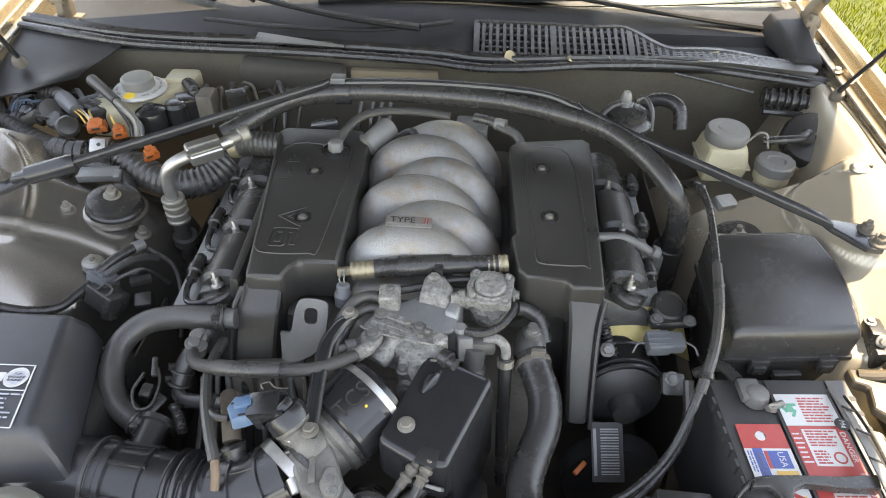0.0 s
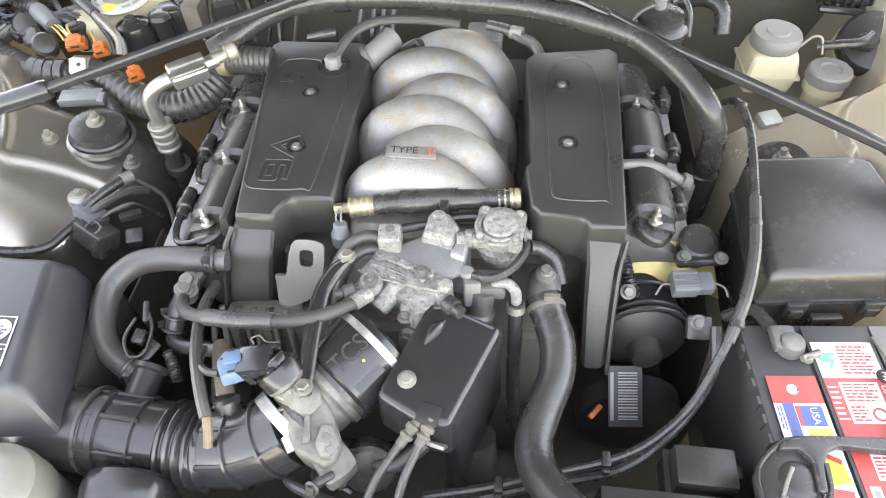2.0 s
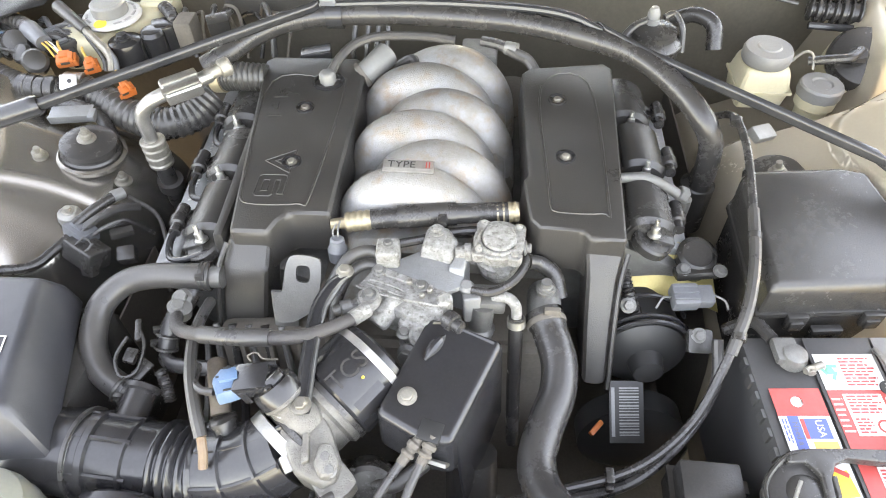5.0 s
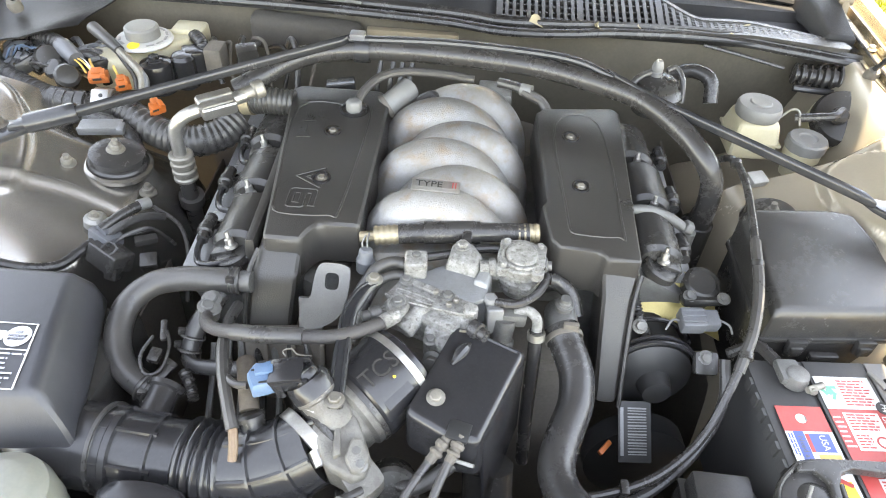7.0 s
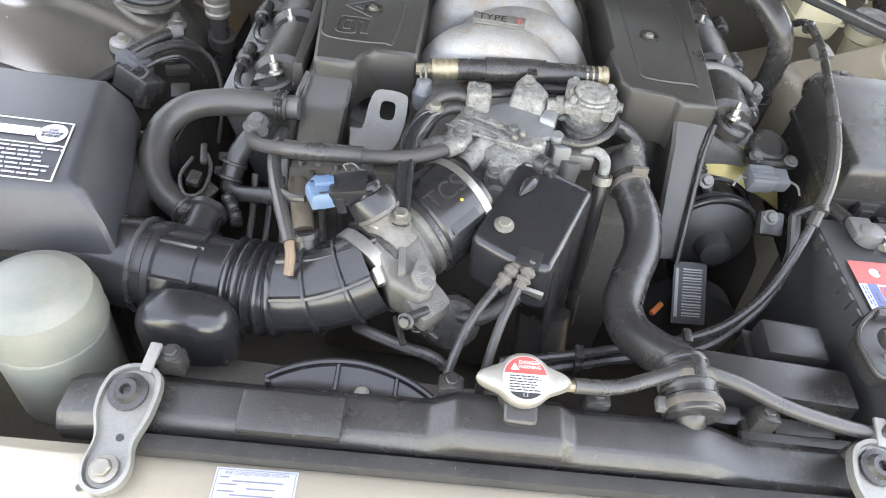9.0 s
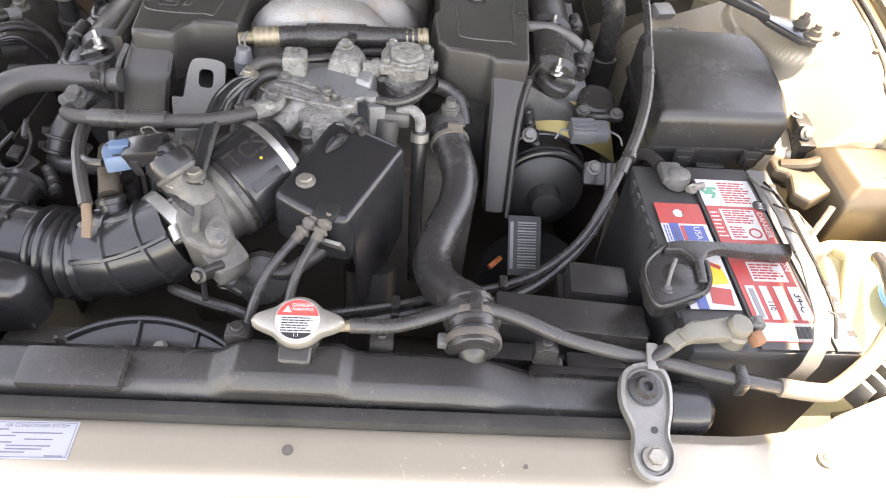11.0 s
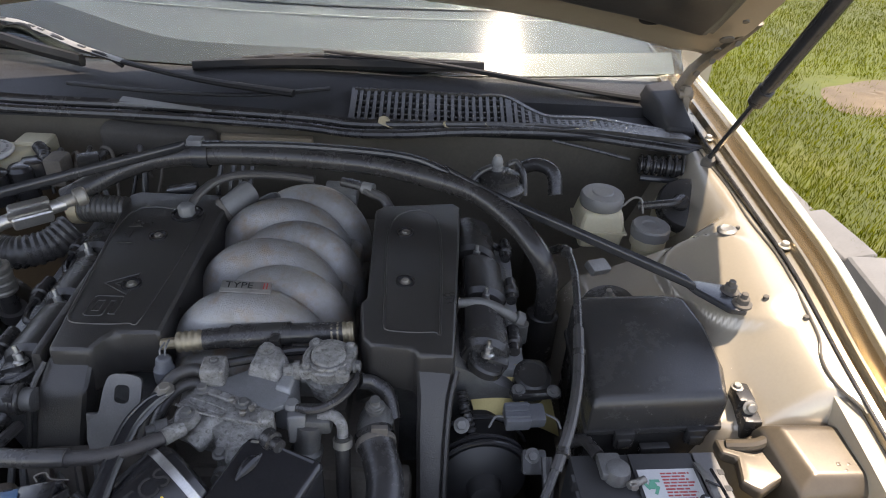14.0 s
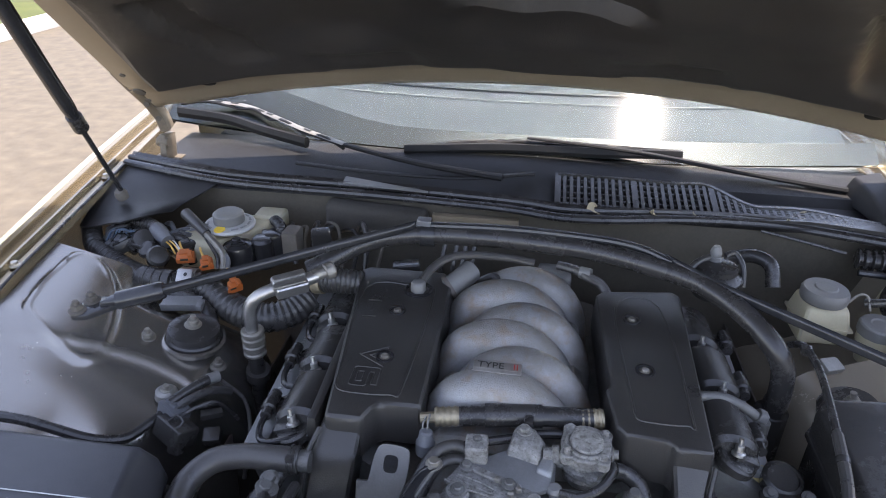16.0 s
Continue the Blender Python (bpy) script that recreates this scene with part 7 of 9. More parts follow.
part("neck_ridge", tube([(0.590, 0.222, 0.836), (0.594, 0.205, 0.844), (0.590, 0.185, 0.832), (0.584, 0.155, 0.816), (0.578, 0.125, 0.802)], 0.010, 12), TANK, tank)
part("nipple", tube([(0.593, 0.208, 0.842), (0.602, 0.204, 0.850), (0.610, 0.198, 0.855)], 0.0072, 12), TANK, tank)
cap = part("cap", lathe([(0.028, 0), (0.031, 0.004), (0.031, 0.011), (0.026, 0.016), (0.010, 0.018)], (0.641, 0.157, 0.834), (0.04, -0.08, 1), 30), CREAM, tank)
CAPBLUE = mat("blue_cap_rim", (0.08, 0.28, 0.60), 0.4, 0, 0.1)
part("cap_rim", lathe([(0.0325, 0.0), (0.0335, 0.003), (0.0325, 0.006), (0.0312, 0.006), (0.0312, 0.0)], (0.641, 0.157, 0.834), (0.04, -0.08, 1), 30), CAPBLUE, cap, "blue rim of the cap")
part("cap_tab", box((0.639, 0.121, 0.834), (0.008, 0.012, 0.010), 0.002, (-20, 0, 0)), CAPBLUE, cap)
tab_ = part("mounting_tab", loft([[(0.652, 0.150, z), (0.690, 0.160, z), (0.702, 0.125, z), (0.694, 0.098, z), (0.676, 0.088, z), (0.662, 0.104, z), (0.650, 0.120, z)] for z in (0.818, 0.832)], 0.005, 3), TANK, tank)
part("bolt", bolt_mesh((0.684, 0.110, 0.8325), r=0.006, h=0.005), STEEL, tab_)
TAN = mat("dusty_tan_shell", (0.088, 0.070, 0.050), 0.3, 0.3, 0.15, 40, 0.05, dust=0.3, dust_color=(0.17, 0.143, 0.105))
reso = thing("canister_cover", (0.66, 0.31, 0.79), "tan-brown moulded plastic cover box on the inner wing", "cover box")
part("shell", loft([[(0.606, 0.268, 0.780), (0.712, 0.266, 0.780), (0.722, 0.356, 0.785), (0.594, 0.366, 0.785)], [(0.604, 0.268, 0.846), (0.709, 0.268, 0.852), (0.712, 0.355, 0.868), (0.588, 0.360, 0.860)], [(0.606, 0.273, 0.862), (0.704, 0.273, 0.868), (0.705, 0.353, 0.880), (0.592, 0.356, 0.873)], [(0.622, 0.286, 0.876), (0.690, 0.286, 0.880), (0.691, 0.345, 0.887), (0.608, 0.346, 0.883)]], 0.008, 4), TAN, reso)
part("shoulder", loft([[(0.545, 0.354, z), (0.577, 0.351, z), (0.602, 0.368, z + 0.008), (0.604, 0.300, z + 0.004), (0.574, 0.283, z - 0.004), (0.557, 0.297, z - 0.002), (0.562, 0.327, z), (0.547, 0.333, z)] for z in (0.836, 0.852)], 0.005, 3), TAN, reso)
part("shoulder_rib", tube([(0.556, 0.345, 0.850), (0.584, 0.340, 0.858), (0.604, 0.344, 0.866)], 0.007, 10), TAN, reso)
part("foot", box((0.700, 0.262, 0.792), (0.024, 0.014, 0.030), 0.005), TAN, reso)
part("cast_mark", join(*[box((0.652 + 0.0055 * k, 0.299 - (0.007 if k % 2 else 0), 0.8795 - (0.0012 if k % 2 else 0)), (0.0035, 0.0035, 0.0012), 0.0004, (8, 0, 0)) for k in range(7)]), TAN, reso)
part("bulkhead_line", join(tube([(0.700, 0.352, 0.893), (0.708, 0.335, 0.890), (0.716, 0.30, 0.880), (0.716, 0.262, 0.862)], 0.007, 10), lathe([(0.012, 0), (0.013, 0.004), (0.012, 0.016), (0.008, 0.018)], (0.702, 0.346, 0.890), (-0.1, 1, 0.4), 16)), PEWTER, reso)

# ---- radiator overflow hose ----
ov = thing("overflow_hose", (0.35, 0.07, 0.82), "long grey rubber overflow hose along the radiator", "hose")
part("hose_body", tube([(0.076, 0.059, 0.857), (0.115, 0.066, 0.852), (0.155, 0.082, 0.852), (0.186, 0.091, 0.855), (0.225, 0.086, 0.851), (0.269, 0.074, 0.842), (0.315, 0.067, 0.836), (0.357, 0.063, 0.832), (0.405, 0.055, 0.830), (0.448, 0.049, 0.829), (0.49, 0.046, 0.826), (0.520, 0.047, 0.825), (0.542, 0.061, 0.829), (0.570, 0.083, 0.839), (0.589, 0.107, 0.853), (0.598, 0.139, 0.862), (0.604, 0.172, 0.864), (0.609, 0.196, 0.857)], 0.0066, 12), RUBBER_GREY, ov)
SLEEVE = mat("tan_sleeve", (0.22, 0.185, 0.145), 0.55, 0, 0.2, 50, 0.1, dust=0.3)
part("sleeve", tube([(0.470, 0.0475, 0.827), (0.50, 0.046, 0.8255), (0.520, 0.047, 0.825), (0.526, 0.051, 0.826)], 0.0088, 12), SLEEVE, ov, "tan protective sleeve")
part("sleeve", tube([(0.522, 0.048, 0.825), (0.542, 0.061, 0.829), (0.570, 0.083, 0.839), (0.586, 0.103, 0.851)], 0.0084, 12), SLEEVE, ov, "tan protective sleeve")
for p in ((0.357, 0.063, 0.832), (0.432, 0.051, 0.829), (0.186, 0.091, 0.855)):
    part("clip", box(p, (0.012, 0.024, 0.021), 0.004), RUBBER, ov)

# ---- relay boxes ----
for c, s_, lab_ in (((0.290, 0.128, 0.786), (0.158, 0.044, 0.044), "long black relay box ahead of the battery"), ((0.325, 0.180, 0.790), (0.064, 0.044, 0.032), "small black relay box cover")):
    rb = thing("relay_box", c, lab_, "relay box", "relay boxes")
    part("lid", box(c, s_, 0.004, (0, 0, -2), 2, 0.97), PLASTIC, rb)
    part("base", box((c[0], c[1] - 0.002, c[2] - s_[2] / 2 - 0.016), (s_[0] + 0.008, s_[1] + 0.008, 0.036), 0.004, (0, 0, -2)), PLASTIC, rb)
    part("latch", box((c[0] + s_[0] / 2 + 0.003, c[1], c[2] - 0.004), (0.008, 0.014, 0.018), 0.002), PLASTIC, rb)
    part("rim", box((c[0], c[1], c[2] - s_[2] / 2), (s_[0] + 0.010, s_[1] + 0.010, 0.004), 0.001, (0, 0, -2)), PLASTIC, rb)
cn = thing("connector_block", (0.28, 0.085, 0.77), "black connector blocks behind the radiator", "connector")
for x, y, z, w in ((0.235, 0.095, 0.775, 0.05), (0.265, 0.075, 0.785, 0.03), (0.315, 0.085, 0.780, 0.06)):
    part("plug", box((x, y, z), (w, 0.022, 0.02), 0.004), PLASTIC, cn)

# ---- radiator hose and coolant outlet ----
rh = thing("radiator_hose", (0.16, 0.2, 0.80), "thick black S-shaped upper radiator hose", "radiator hose")
part("hose_body", tube([(0.155, 0.352, 0.846), (0.164, 0.325, 0.840), (0.172, 0.295, 0.832), (0.170, 0.262, 0.822), (0.157, 0.228, 0.812), (0.147, 0.192, 0.806), (0.152, 0.160, 0.808), (0.168, 0.130, 0.822), (0.184, 0.102, 0.838), (0.187, 0.057, 0.834)], lambda t: 0.0205 + (0.002 if t < 0.06 or t > 0.94 else 0), 22), RUBBER, rh)
part("clamp", lathe([(0.0262, 0), (0.0265, 0.001), (0.0265, 0.006), (0.0262, 0.007)], (0.185, 0.091, 0.838), (0.05, -1, -0.1), 26), DARK, rh)
part("clamp", lathe([(0.0262, 0), (0.0265, 0.001), (0.0265, 0.006), (0.0262, 0.007)], (0.186, 0.068, 0.836), (0.05, -1, -0.1), 26), DARK, rh)
part("collar", tube([(0.182, 0.108, 0.837), (0.185, 0.080, 0.838), (0.187, 0.057, 0.834)], lambda t: 0.0238 + 0.0012 * (math.sin(t * 30) > 0), 24, 16), RUBBER, rh)
part("clamp_ear", box((0.159, 0.065, 0.836), (0.010, 0.012, 0.010), 0.002), CAST_DARK, rh)
out_ = thing("coolant_outlet", (0.156, 0.37, 0.85), "grey coolant outlet with a bleed bolt on top", "coolant outlet")
part("neck", tube([(0.158, 0.385, 0.838), (0.156, 0.362, 0.848), (0.157, 0.340, 0.845)], 0.020, 18), CAST_DARK, out_)
part("bleed_bolt", join(lathe([(0.010, 0), (0.0095, 0.018), (0.006, 0.019), (0.006, 0.026)], (0.156, 0.366, 0.860), n=14), bolt_mesh((0.156, 0.366, 0.874), r=0.008, h=0.006)), CAST_DARK, out_)
part("spring_clip", join(lathe([(0.0228, 0), (0.0232, 0.001), (0.0232, 0.006), (0.0228, 0.007)], (0.158, 0.343, 0.844), (0.25, -1, -0.2), 22), box((0.163, 0.338, 0.868), (0.018, 0.006, 0.010), 0.001)), DARK, out_)
part("bypass_pipe", tube([(0.135, 0.40, 0.88), (0.150, 0.405, 0.872), (0.168, 0.398, 0.86), (0.176, 0.38, 0.84)], 0.010, 12), RUBBER, out_)

# ---- alternator side ----
alt = thing("alternator", (0.30, 0.36, 0.78), "alternator with ridged end bands behind the belt cover, drum blackened for shade", "alternator")
AC, AA = Vector((0.288, 0.322, 0.768)), Vector((0.08, -1, 0.12)).normalized()
AU = (Vector((0, 0, 1)) - AA.z * AA).normalized()
AR = AU.cross(AA)
# drum coloured black to stand for the shadow below the bands
part("drum", lathe([(0.052, -0.10), (0.055, -0.045), (0.053, -0.034), (0.040, -0.026), (0.022, -0.022), (0.018, -0.004), (0.010, -0.002)], AC, AA, 36), INK, alt)
# bands built only over the top, where light catches them
for h, r in ((-0.034, 0.060), (-0.044, 0.060), (-0.075, 0.062)):
    part("band", tube([AC + AA * h + r * (math.cos(radians(a)) * AR + math.sin(radians(a)) * AU) for a in range(20, 165, 12)], 0.0032, 8, 3), GLOSSY, alt)
part("bolt", bolt_mesh((0.340, 0.352, 0.814), (0, -0.6, 0.8), 0.0065, 0.006), CAST_DARK, alt)
part("bolt", bolt_mesh((0.256, 0.374, 0.838), (0, -0.6, 0.8), 0.0065, 0.008), CAST_DARK, alt)
part("ear", box((0.342, 0.350, 0.806), (0.03, 0.03, 0.014), 0.006, (40, 0, 0)), PLASTIC, alt)
low = thing("lower_pulley", (0.29, 0.27, 0.68), "dark round pulley housing low in the bay", "pulley")
part("disc", lathe([(0.07, 0), (0.07, 0.03), (0.05, 0.04), (0.02, 0.045)], (0.285, 0.33, 0.64), (0.05, -1, 0.1), 30), INK, low)
lb = thing("parts_label", (0.267, 0.315, 0.71), "black label with a white bar code on a tilted plate", "label")
pm2 = place((0.2675, 0.298, 0.722), (1, 0.06, 0.0), (0.0, -0.62, 0.78))
part("label_plate", plate(pm2, -0.022, -0.038, 0.020, 0.038, 0.002), INK, lb)
for k in range(17):
    part("code_bar", plate(pm2 @ Matrix.Translation((0, 0, 0.002)), -0.010, 0.030 - 0.0036 * k - (0.0012 if k % 3 else 0.002), 0.014, 0.030 - 0.0036 * k, 0.0006), GREYINK, lb)
part("code_line", plate(pm2 @ Matrix.Translation((0, 0, 0.002)), -0.0195, -0.03, -0.0155, 0.03, 0.0006), GREYINK, lb)
part("orange_lens", box((0.232, 0.285, 0.70), (0.007, 0.024, 0.006), 0.002, (0, 20, -40)), ORANGE, lb)
pot = thing("heat_shield", (0.30, 0.44, 0.80), "dusty yellow-beige metal heat shield below the coils", "heat shield")
part("dish", sheet(lambda u, v: (0.258 + 0.110 * u + 0.02 * (1 - v), 0.420 + 0.058 * v - 0.010 * u * v, 0.800 + 0.034 * v + 0.012 * math.sin(math.pi * u) - 0.03 * (1 - v) * u), 16, 12, 0.003), HEATPAN, pot)
part("corrugated_lead", tube([(0.258, 0.43, 0.835), (0.262, 0.41, 0.825), (0.270, 0.385, 0.815), (0.278, 0.365, 0.80)], lambda t: 0.007 + 0.0012 * math.sin(t * 90), 10, 16), RUBBER, pot)
rc = thing("thermostat_housing", (0.35, 0.46, 0.83), "dark round housing with a bolted flange", "housing")
part("drum", lathe([(0.024, -0.06), (0.024, 0), (0.019, 0.004), (0.018, 0.0)], (0.348, 0.452, 0.846), (0, -0.3, 1), 24), PLASTIC, rc)
part("flange", box((0.350, 0.432, 0.835), (0.064, 0.02, 0.012), 0.005, (-15, 0, 8)), PLASTIC, rc)
for x in (0.328, 0.372):
    part("bolt", bolt_mesh((x, 0.429, 0.842), (0, -0.3, 1), 0.006, 0.005), CAST_DARK, rc)
gc = thing("harness_connector", (0.325, 0.388, 0.84), "light grey ribbed electrical connector with white wires", "connector")
part("shell", box((0.322, 0.387, 0.842), (0.030, 0.028, 0.020), 0.003, (10, 0, 5)), LIGHTGREY, gc)
part("shell_end", box((0.345, 0.389, 0.842), (0.020, 0.024, 0.017), 0.003, (10, 0, 5)), LIGHTGREY, gc)
for k in range(3):
    part("ridge", box((0.322, 0.377 + 0.009 * k, 0.8525), (0.030, 0.0025, 0.003), 0.0006, (10, 0, 5)), LIGHTGREY, gc)
part("wire", tube([(0.306, 0.386, 0.842), (0.296, 0.382, 0.845), (0.288, 0.372, 0.838)], 0.0014, 6), GREYCAP, gc)
part("wire", tube([(0.356, 0.392, 0.842), (0.370, 0.387, 0.838), (0.375, 0.38, 0.83)], 0.0014, 6), GREYCAP, gc)
for i, dx in enumerate((0.0, 0.014)):
    cb = thing("cable", (0.36, 0.35, 0.80), "long black wiring cable arching beside the fuse box", "cable", "wiring cables")
    if i == 0:
        part("sheath", tube([(0.395, 0.66, 0.90), (0.404, 0.625, 0.927), (0.408, 0.58, 0.928), (0.406, 0.53, 0.920), (0.398, 0.46, 0.908), (0.389, 0.40, 0.897), (0.374, 0.345, 0.880), (0.350, 0.295, 0.845), (0.322, 0.252, 0.800), (0.28, 0.217, 0.776), (0.235, 0.196, 0.765), (0.17, 0.178, 0.76), (0.10, 0.158, 0.757), (0.03, 0.145, 0.75)], 0.0052, 10), RUBBER, cb)
        part("grey_tube", tube([(0.399, 0.468, 0.910), (0.389, 0.40, 0.897), (0.374, 0.345, 0.880), (0.355, 0.303, 0.852)], 0.0068, 10), RUBBER_GREY, cb)
        for p in ((0.405, 0.612, 0.928), (0.394, 0.432, 0.903), (0.3635, 0.317, 0.864)):
            part("tie", lathe([(0.0082, -0.004), (0.0082, 0.004)], p, (0.2, 1, 0.3), 12), PLASTIC, cb)
    else:
        part("sheath", tube([(0.350, 0.33, 0.84), (0.348, 0.29, 0.81), (0.318, 0.245, 0.785), (0.276, 0.208, 0.762), (0.231, 0.186, 0.751), (0.15, 0.168, 0.745), (0.05, 0.14, 0.74)], 0.0065, 10), RUBBER, cb)
    if i == 0:
        for p in ((0.229, 0.194, 0.765), (0.112, 0.16, 0.757)):
            part("clip", join(box(p, (0.010, 0.018, 0.017), 0.003), box((p[0], p[1] - 0.010, p[2] - 0.012), (0.008, 0.006, 0.024), 0.002)), PLASTIC, cb)

# ---- right rear: reservoirs, valve, actuator ----
r1 = thing("clutch_fluid_reservoir", (0.495, 0.80, 0.84), "cream plastic fluid reservoir with a grey screw cap", "fluid reservoir")
part("body", loft([[(0.462, 0.765, 0.835), (0.530, 0.765, 0.835), (0.532, 0.830, 0.835), (0.462, 0.832, 0.835)], [(0.458, 0.760, 0.868), (0.534, 0.760, 0.868), (0.536, 0.835, 0.872), (0.458, 0.836, 0.872)], [(0.464, 0.768, 0.902), (0.528, 0.768, 0.902), (0.530, 0.828, 0.905), (0.464, 0.830, 0.905)]], 0.010, 3), CREAM, r1)
part("level_band", loft([[(0.456, 0.758, z), (0.536, 0.758, z), (0.538, 0.837, z), (0.456, 0.838, z)] for z in (0.866, 0.871)], 0.001), CREAM, r1)
part("cap", lathe([(0.034, 0), (0.036, 0.004), (0.036, 0.016), (0.033, 0.021), (0.018, 0.022), (0.016, 0.024)], (0.495, 0.798, 0.903), n=24), GREYCAP, r1)
part("wire_loop", tube([(0.53, 0.79, 0.905), (0.548, 0.80, 0.915), (0.562, 0.80, 0.912), (0.564, 0.785, 0.895)], 0.002, 8), STEEL, r1)
r2 = thing("brake_fluid_reservoir", (0.572, 0.757, 0.84), "small clear reservoir with a ribbed grey cap", "fluid reservoir")
part("body", lathe([(0.022, 0), (0.024, 0.03), (0.029, 0.034), (0.029, 0.05)], (0.572, 0.757, 0.822), n=24), CREAM, r2)
part("cap", lathe([(0.0315, 0), (0.0315, 0.016), (0.029, 0.019), (0.016, 0.019), (0.013, 0.017)], (0.572, 0.757, 0.872), n=12), GREYCAP, r2)
vv = thing("vacuum_valve", (0.325, 0.80, 0.90), "black round vacuum diaphragm with a white nozzle and hoses", "vacuum valve")
part("dish", lathe([(0.030, -0.04), (0.042, -0.02), (0.044, -0.004), (0.040, 0.002), (0.034, 0.006), (0.033, 0.014), (0.020, 0.020)], (0.322, 0.800, 0.935), n=32), PLASTIC, vv)
part("nozzle", lathe([(0.010, 0), (0.010, 0.010), (0.0085, 0.011), (0.0095, 0.016), (0.008, 0.022), (0.005, 0.028)], (0.318, 0.806, 0.952), n=14), GREYCAP, vv)
part("hose", tube([(0.312, 0.806, 0.96), (0.295, 0.800, 0.955), (0.28, 0.79, 0.945), (0.272, 0.775, 0.935)], 0.0055, 10), RUBBER_GREY, vv)
part("hose", tube([(0.335, 0.81, 0.962), (0.350, 0.815, 0.965), (0.362, 0.80, 0.95), (0.365, 0.785, 0.92)], 0.0045, 10), RUBBER_GREY, vv)
part("hose", tube([(0.36, 0.86, 0.93), (0.39, 0.85, 0.945), (0.415, 0.83, 0.94), (0.42, 0.81, 0.91)], 0.012, 12), RUBBER, vv)
cr = thing("cruise_actuator", (0.65, 0.80, 0.85), "black drum-shaped actuator with a hose on the inner wing", "actuator")
CRA = Vector((-0.15, -0.50, 0.85)).normalized()
CRC = Vector((0.648, 0.815, 0.9))
part("drum", lathe([(0.050, -0.022), (0.052, -0.016), (0.052, -0.004), (0.047, 0.004), (0.030, 0.008), (0.018, 0.009)], CRC, CRA, 32), PLASTIC, cr)
part("drum_shell", lathe([(0.0525, -0.060), (0.0535, -0.050), (0.0535, -0.020), (0.0525, -0.018)], CRC, CRA, 32), CREAM, cr, "cream lower half of the drum")
part("hub", lathe([(0.014, 0), (0.014, 0.010), (0.010, 0.015)], CRC + CRA * 0.006 + Vector((-0.018, -0.008, 0)), CRA, 20), RUBBER, cr)
part("hose", tube([(0.560, 0.80, 0.90), (0.585, 0.79, 0.910), (0.61, 0.785, 0.917), (0.630, 0.803, 0.918)], 0.007, 10), RUBBER, cr)
cbt = thing("throttle_cable", (0.55, 0.93, 0.92), "thin control cable ending in a ribbed rubber boot", "cable")
part("wire", tube([(0.43, 0.95, 0.945), (0.50, 0.94, 0.935), (0.57, 0.925, 0.925)], 0.0035, 8), RUBBER_GREY, cbt)
part("boot", tube([(0.585, 0.92, 0.92), (0.66, 0.905, 0.92)], lambda t: 0.012 + 0.006 * (math.sin(t * 40) > 0) + 0.006 * t, 16, 30), RUBBER, cbt)
part("lower_rod", tube([(0.585, 0.895, 0.905), (0.69, 0.88, 0.905)], 0.006, 8), ROD, cbt)
sm2 = thing("strut_mount", (0.472, 0.58, 0.86), "black rubber strut mount with its nut, behind the fuse box", "strut mount", "strut mounts")
part("rubber", lathe([(0.040, 0), (0.040, 0.012), (0.034, 0.02), (0.02, 0.021)], (0.472, 0.585, 0.848), (-0.2, 0, 1), 28), RUBBER, sm2)
part("nut", bolt_mesh((0.470, 0.582, 0.868), (-0.2, 0, 1), 0.0085, 0.010, 0.010), STEEL, sm2)
sn = thing("sensor_can", (0.389, 0.62, 0.80), "dark capped canister low beside the bay wall", "canister")
part("can", lathe([(0.024, -0.08), (0.024, 0.0), (0.016, 0.008), (0.014, 0.022), (0.008, 0.024)], (0.386, 0.615, 0.815), n=20), PLASTIC, sn)
pc = thing("foil_scrap", (0.47, 0.66, 0.86), "small pale rag of insulation near the strut mount", "insulation")
part("scrap", box((0.470, 0.665, 0.868), (0.038, 0.024, 0.014), 0.005, (20, 10, 30)), PEWTER, pc)

# ---- strut brace and heater hose across the back ----
brace = thing("strut_brace", (0, 0.7, 0.94), "glossy black strut brace bar bolted to both towers", "strut brace")
part("rod", loft([[Vector(p) + Vector(o) for o in ((-0.0068, -0.0108, -0.0068), (-0.0068, -0.0108, 0.0054), (0.0041, 0.0068, 0.0095), (0.0081, 0.0121, 0.0000), (0.0041, 0.0068, -0.0095))] for p in ((-0.582, 0.549, 0.944), (-0.565, 0.552, 0.946), (-0.50, 0.576, 0.957), (-0.40, 0.640, 0.966), (-0.29, 0.712, 0.975), (-0.17, 0.790, 0.984))], 0.0045, 3), ROD, brace)
part("rod", loft([[Vector(p) + Vector(o) for o in ((0.0068, -0.0108, -0.0068), (0.0068, -0.0108, 0.0054), (-0.0041, 0.0068, 0.0095), (-0.0081, 0.0121, 0.0000), (-0.0041, 0.0068, -0.0095))] for p in ((0.235, 0.755, 0.975), (0.305, 0.700, 0.964), (0.42, 0.612, 0.958), (0.51, 0.543, 0.953), (0.545, 0.522, 0.948))], 0.0045, 3), ROD, brace)
part("end_sleeve", tube([(-0.566, 0.552, 0.946), (-0.540, 0.560, 0.951), (-0.505, 0.5745, 0.9565)], lambda t: 0.0138 if t < 0.93 else 0.0120, 16), ROD, brace, "flattened tube end")
part("rod", tube([(-0.17, 0.793, 0.984), (-0.02, 0.797, 0.987), (0.12, 0.79, 0.985), (0.19, 0.778, 0.981), (0.240, 0.750, 0.974)], 0.0062, 10), ROD, brace)
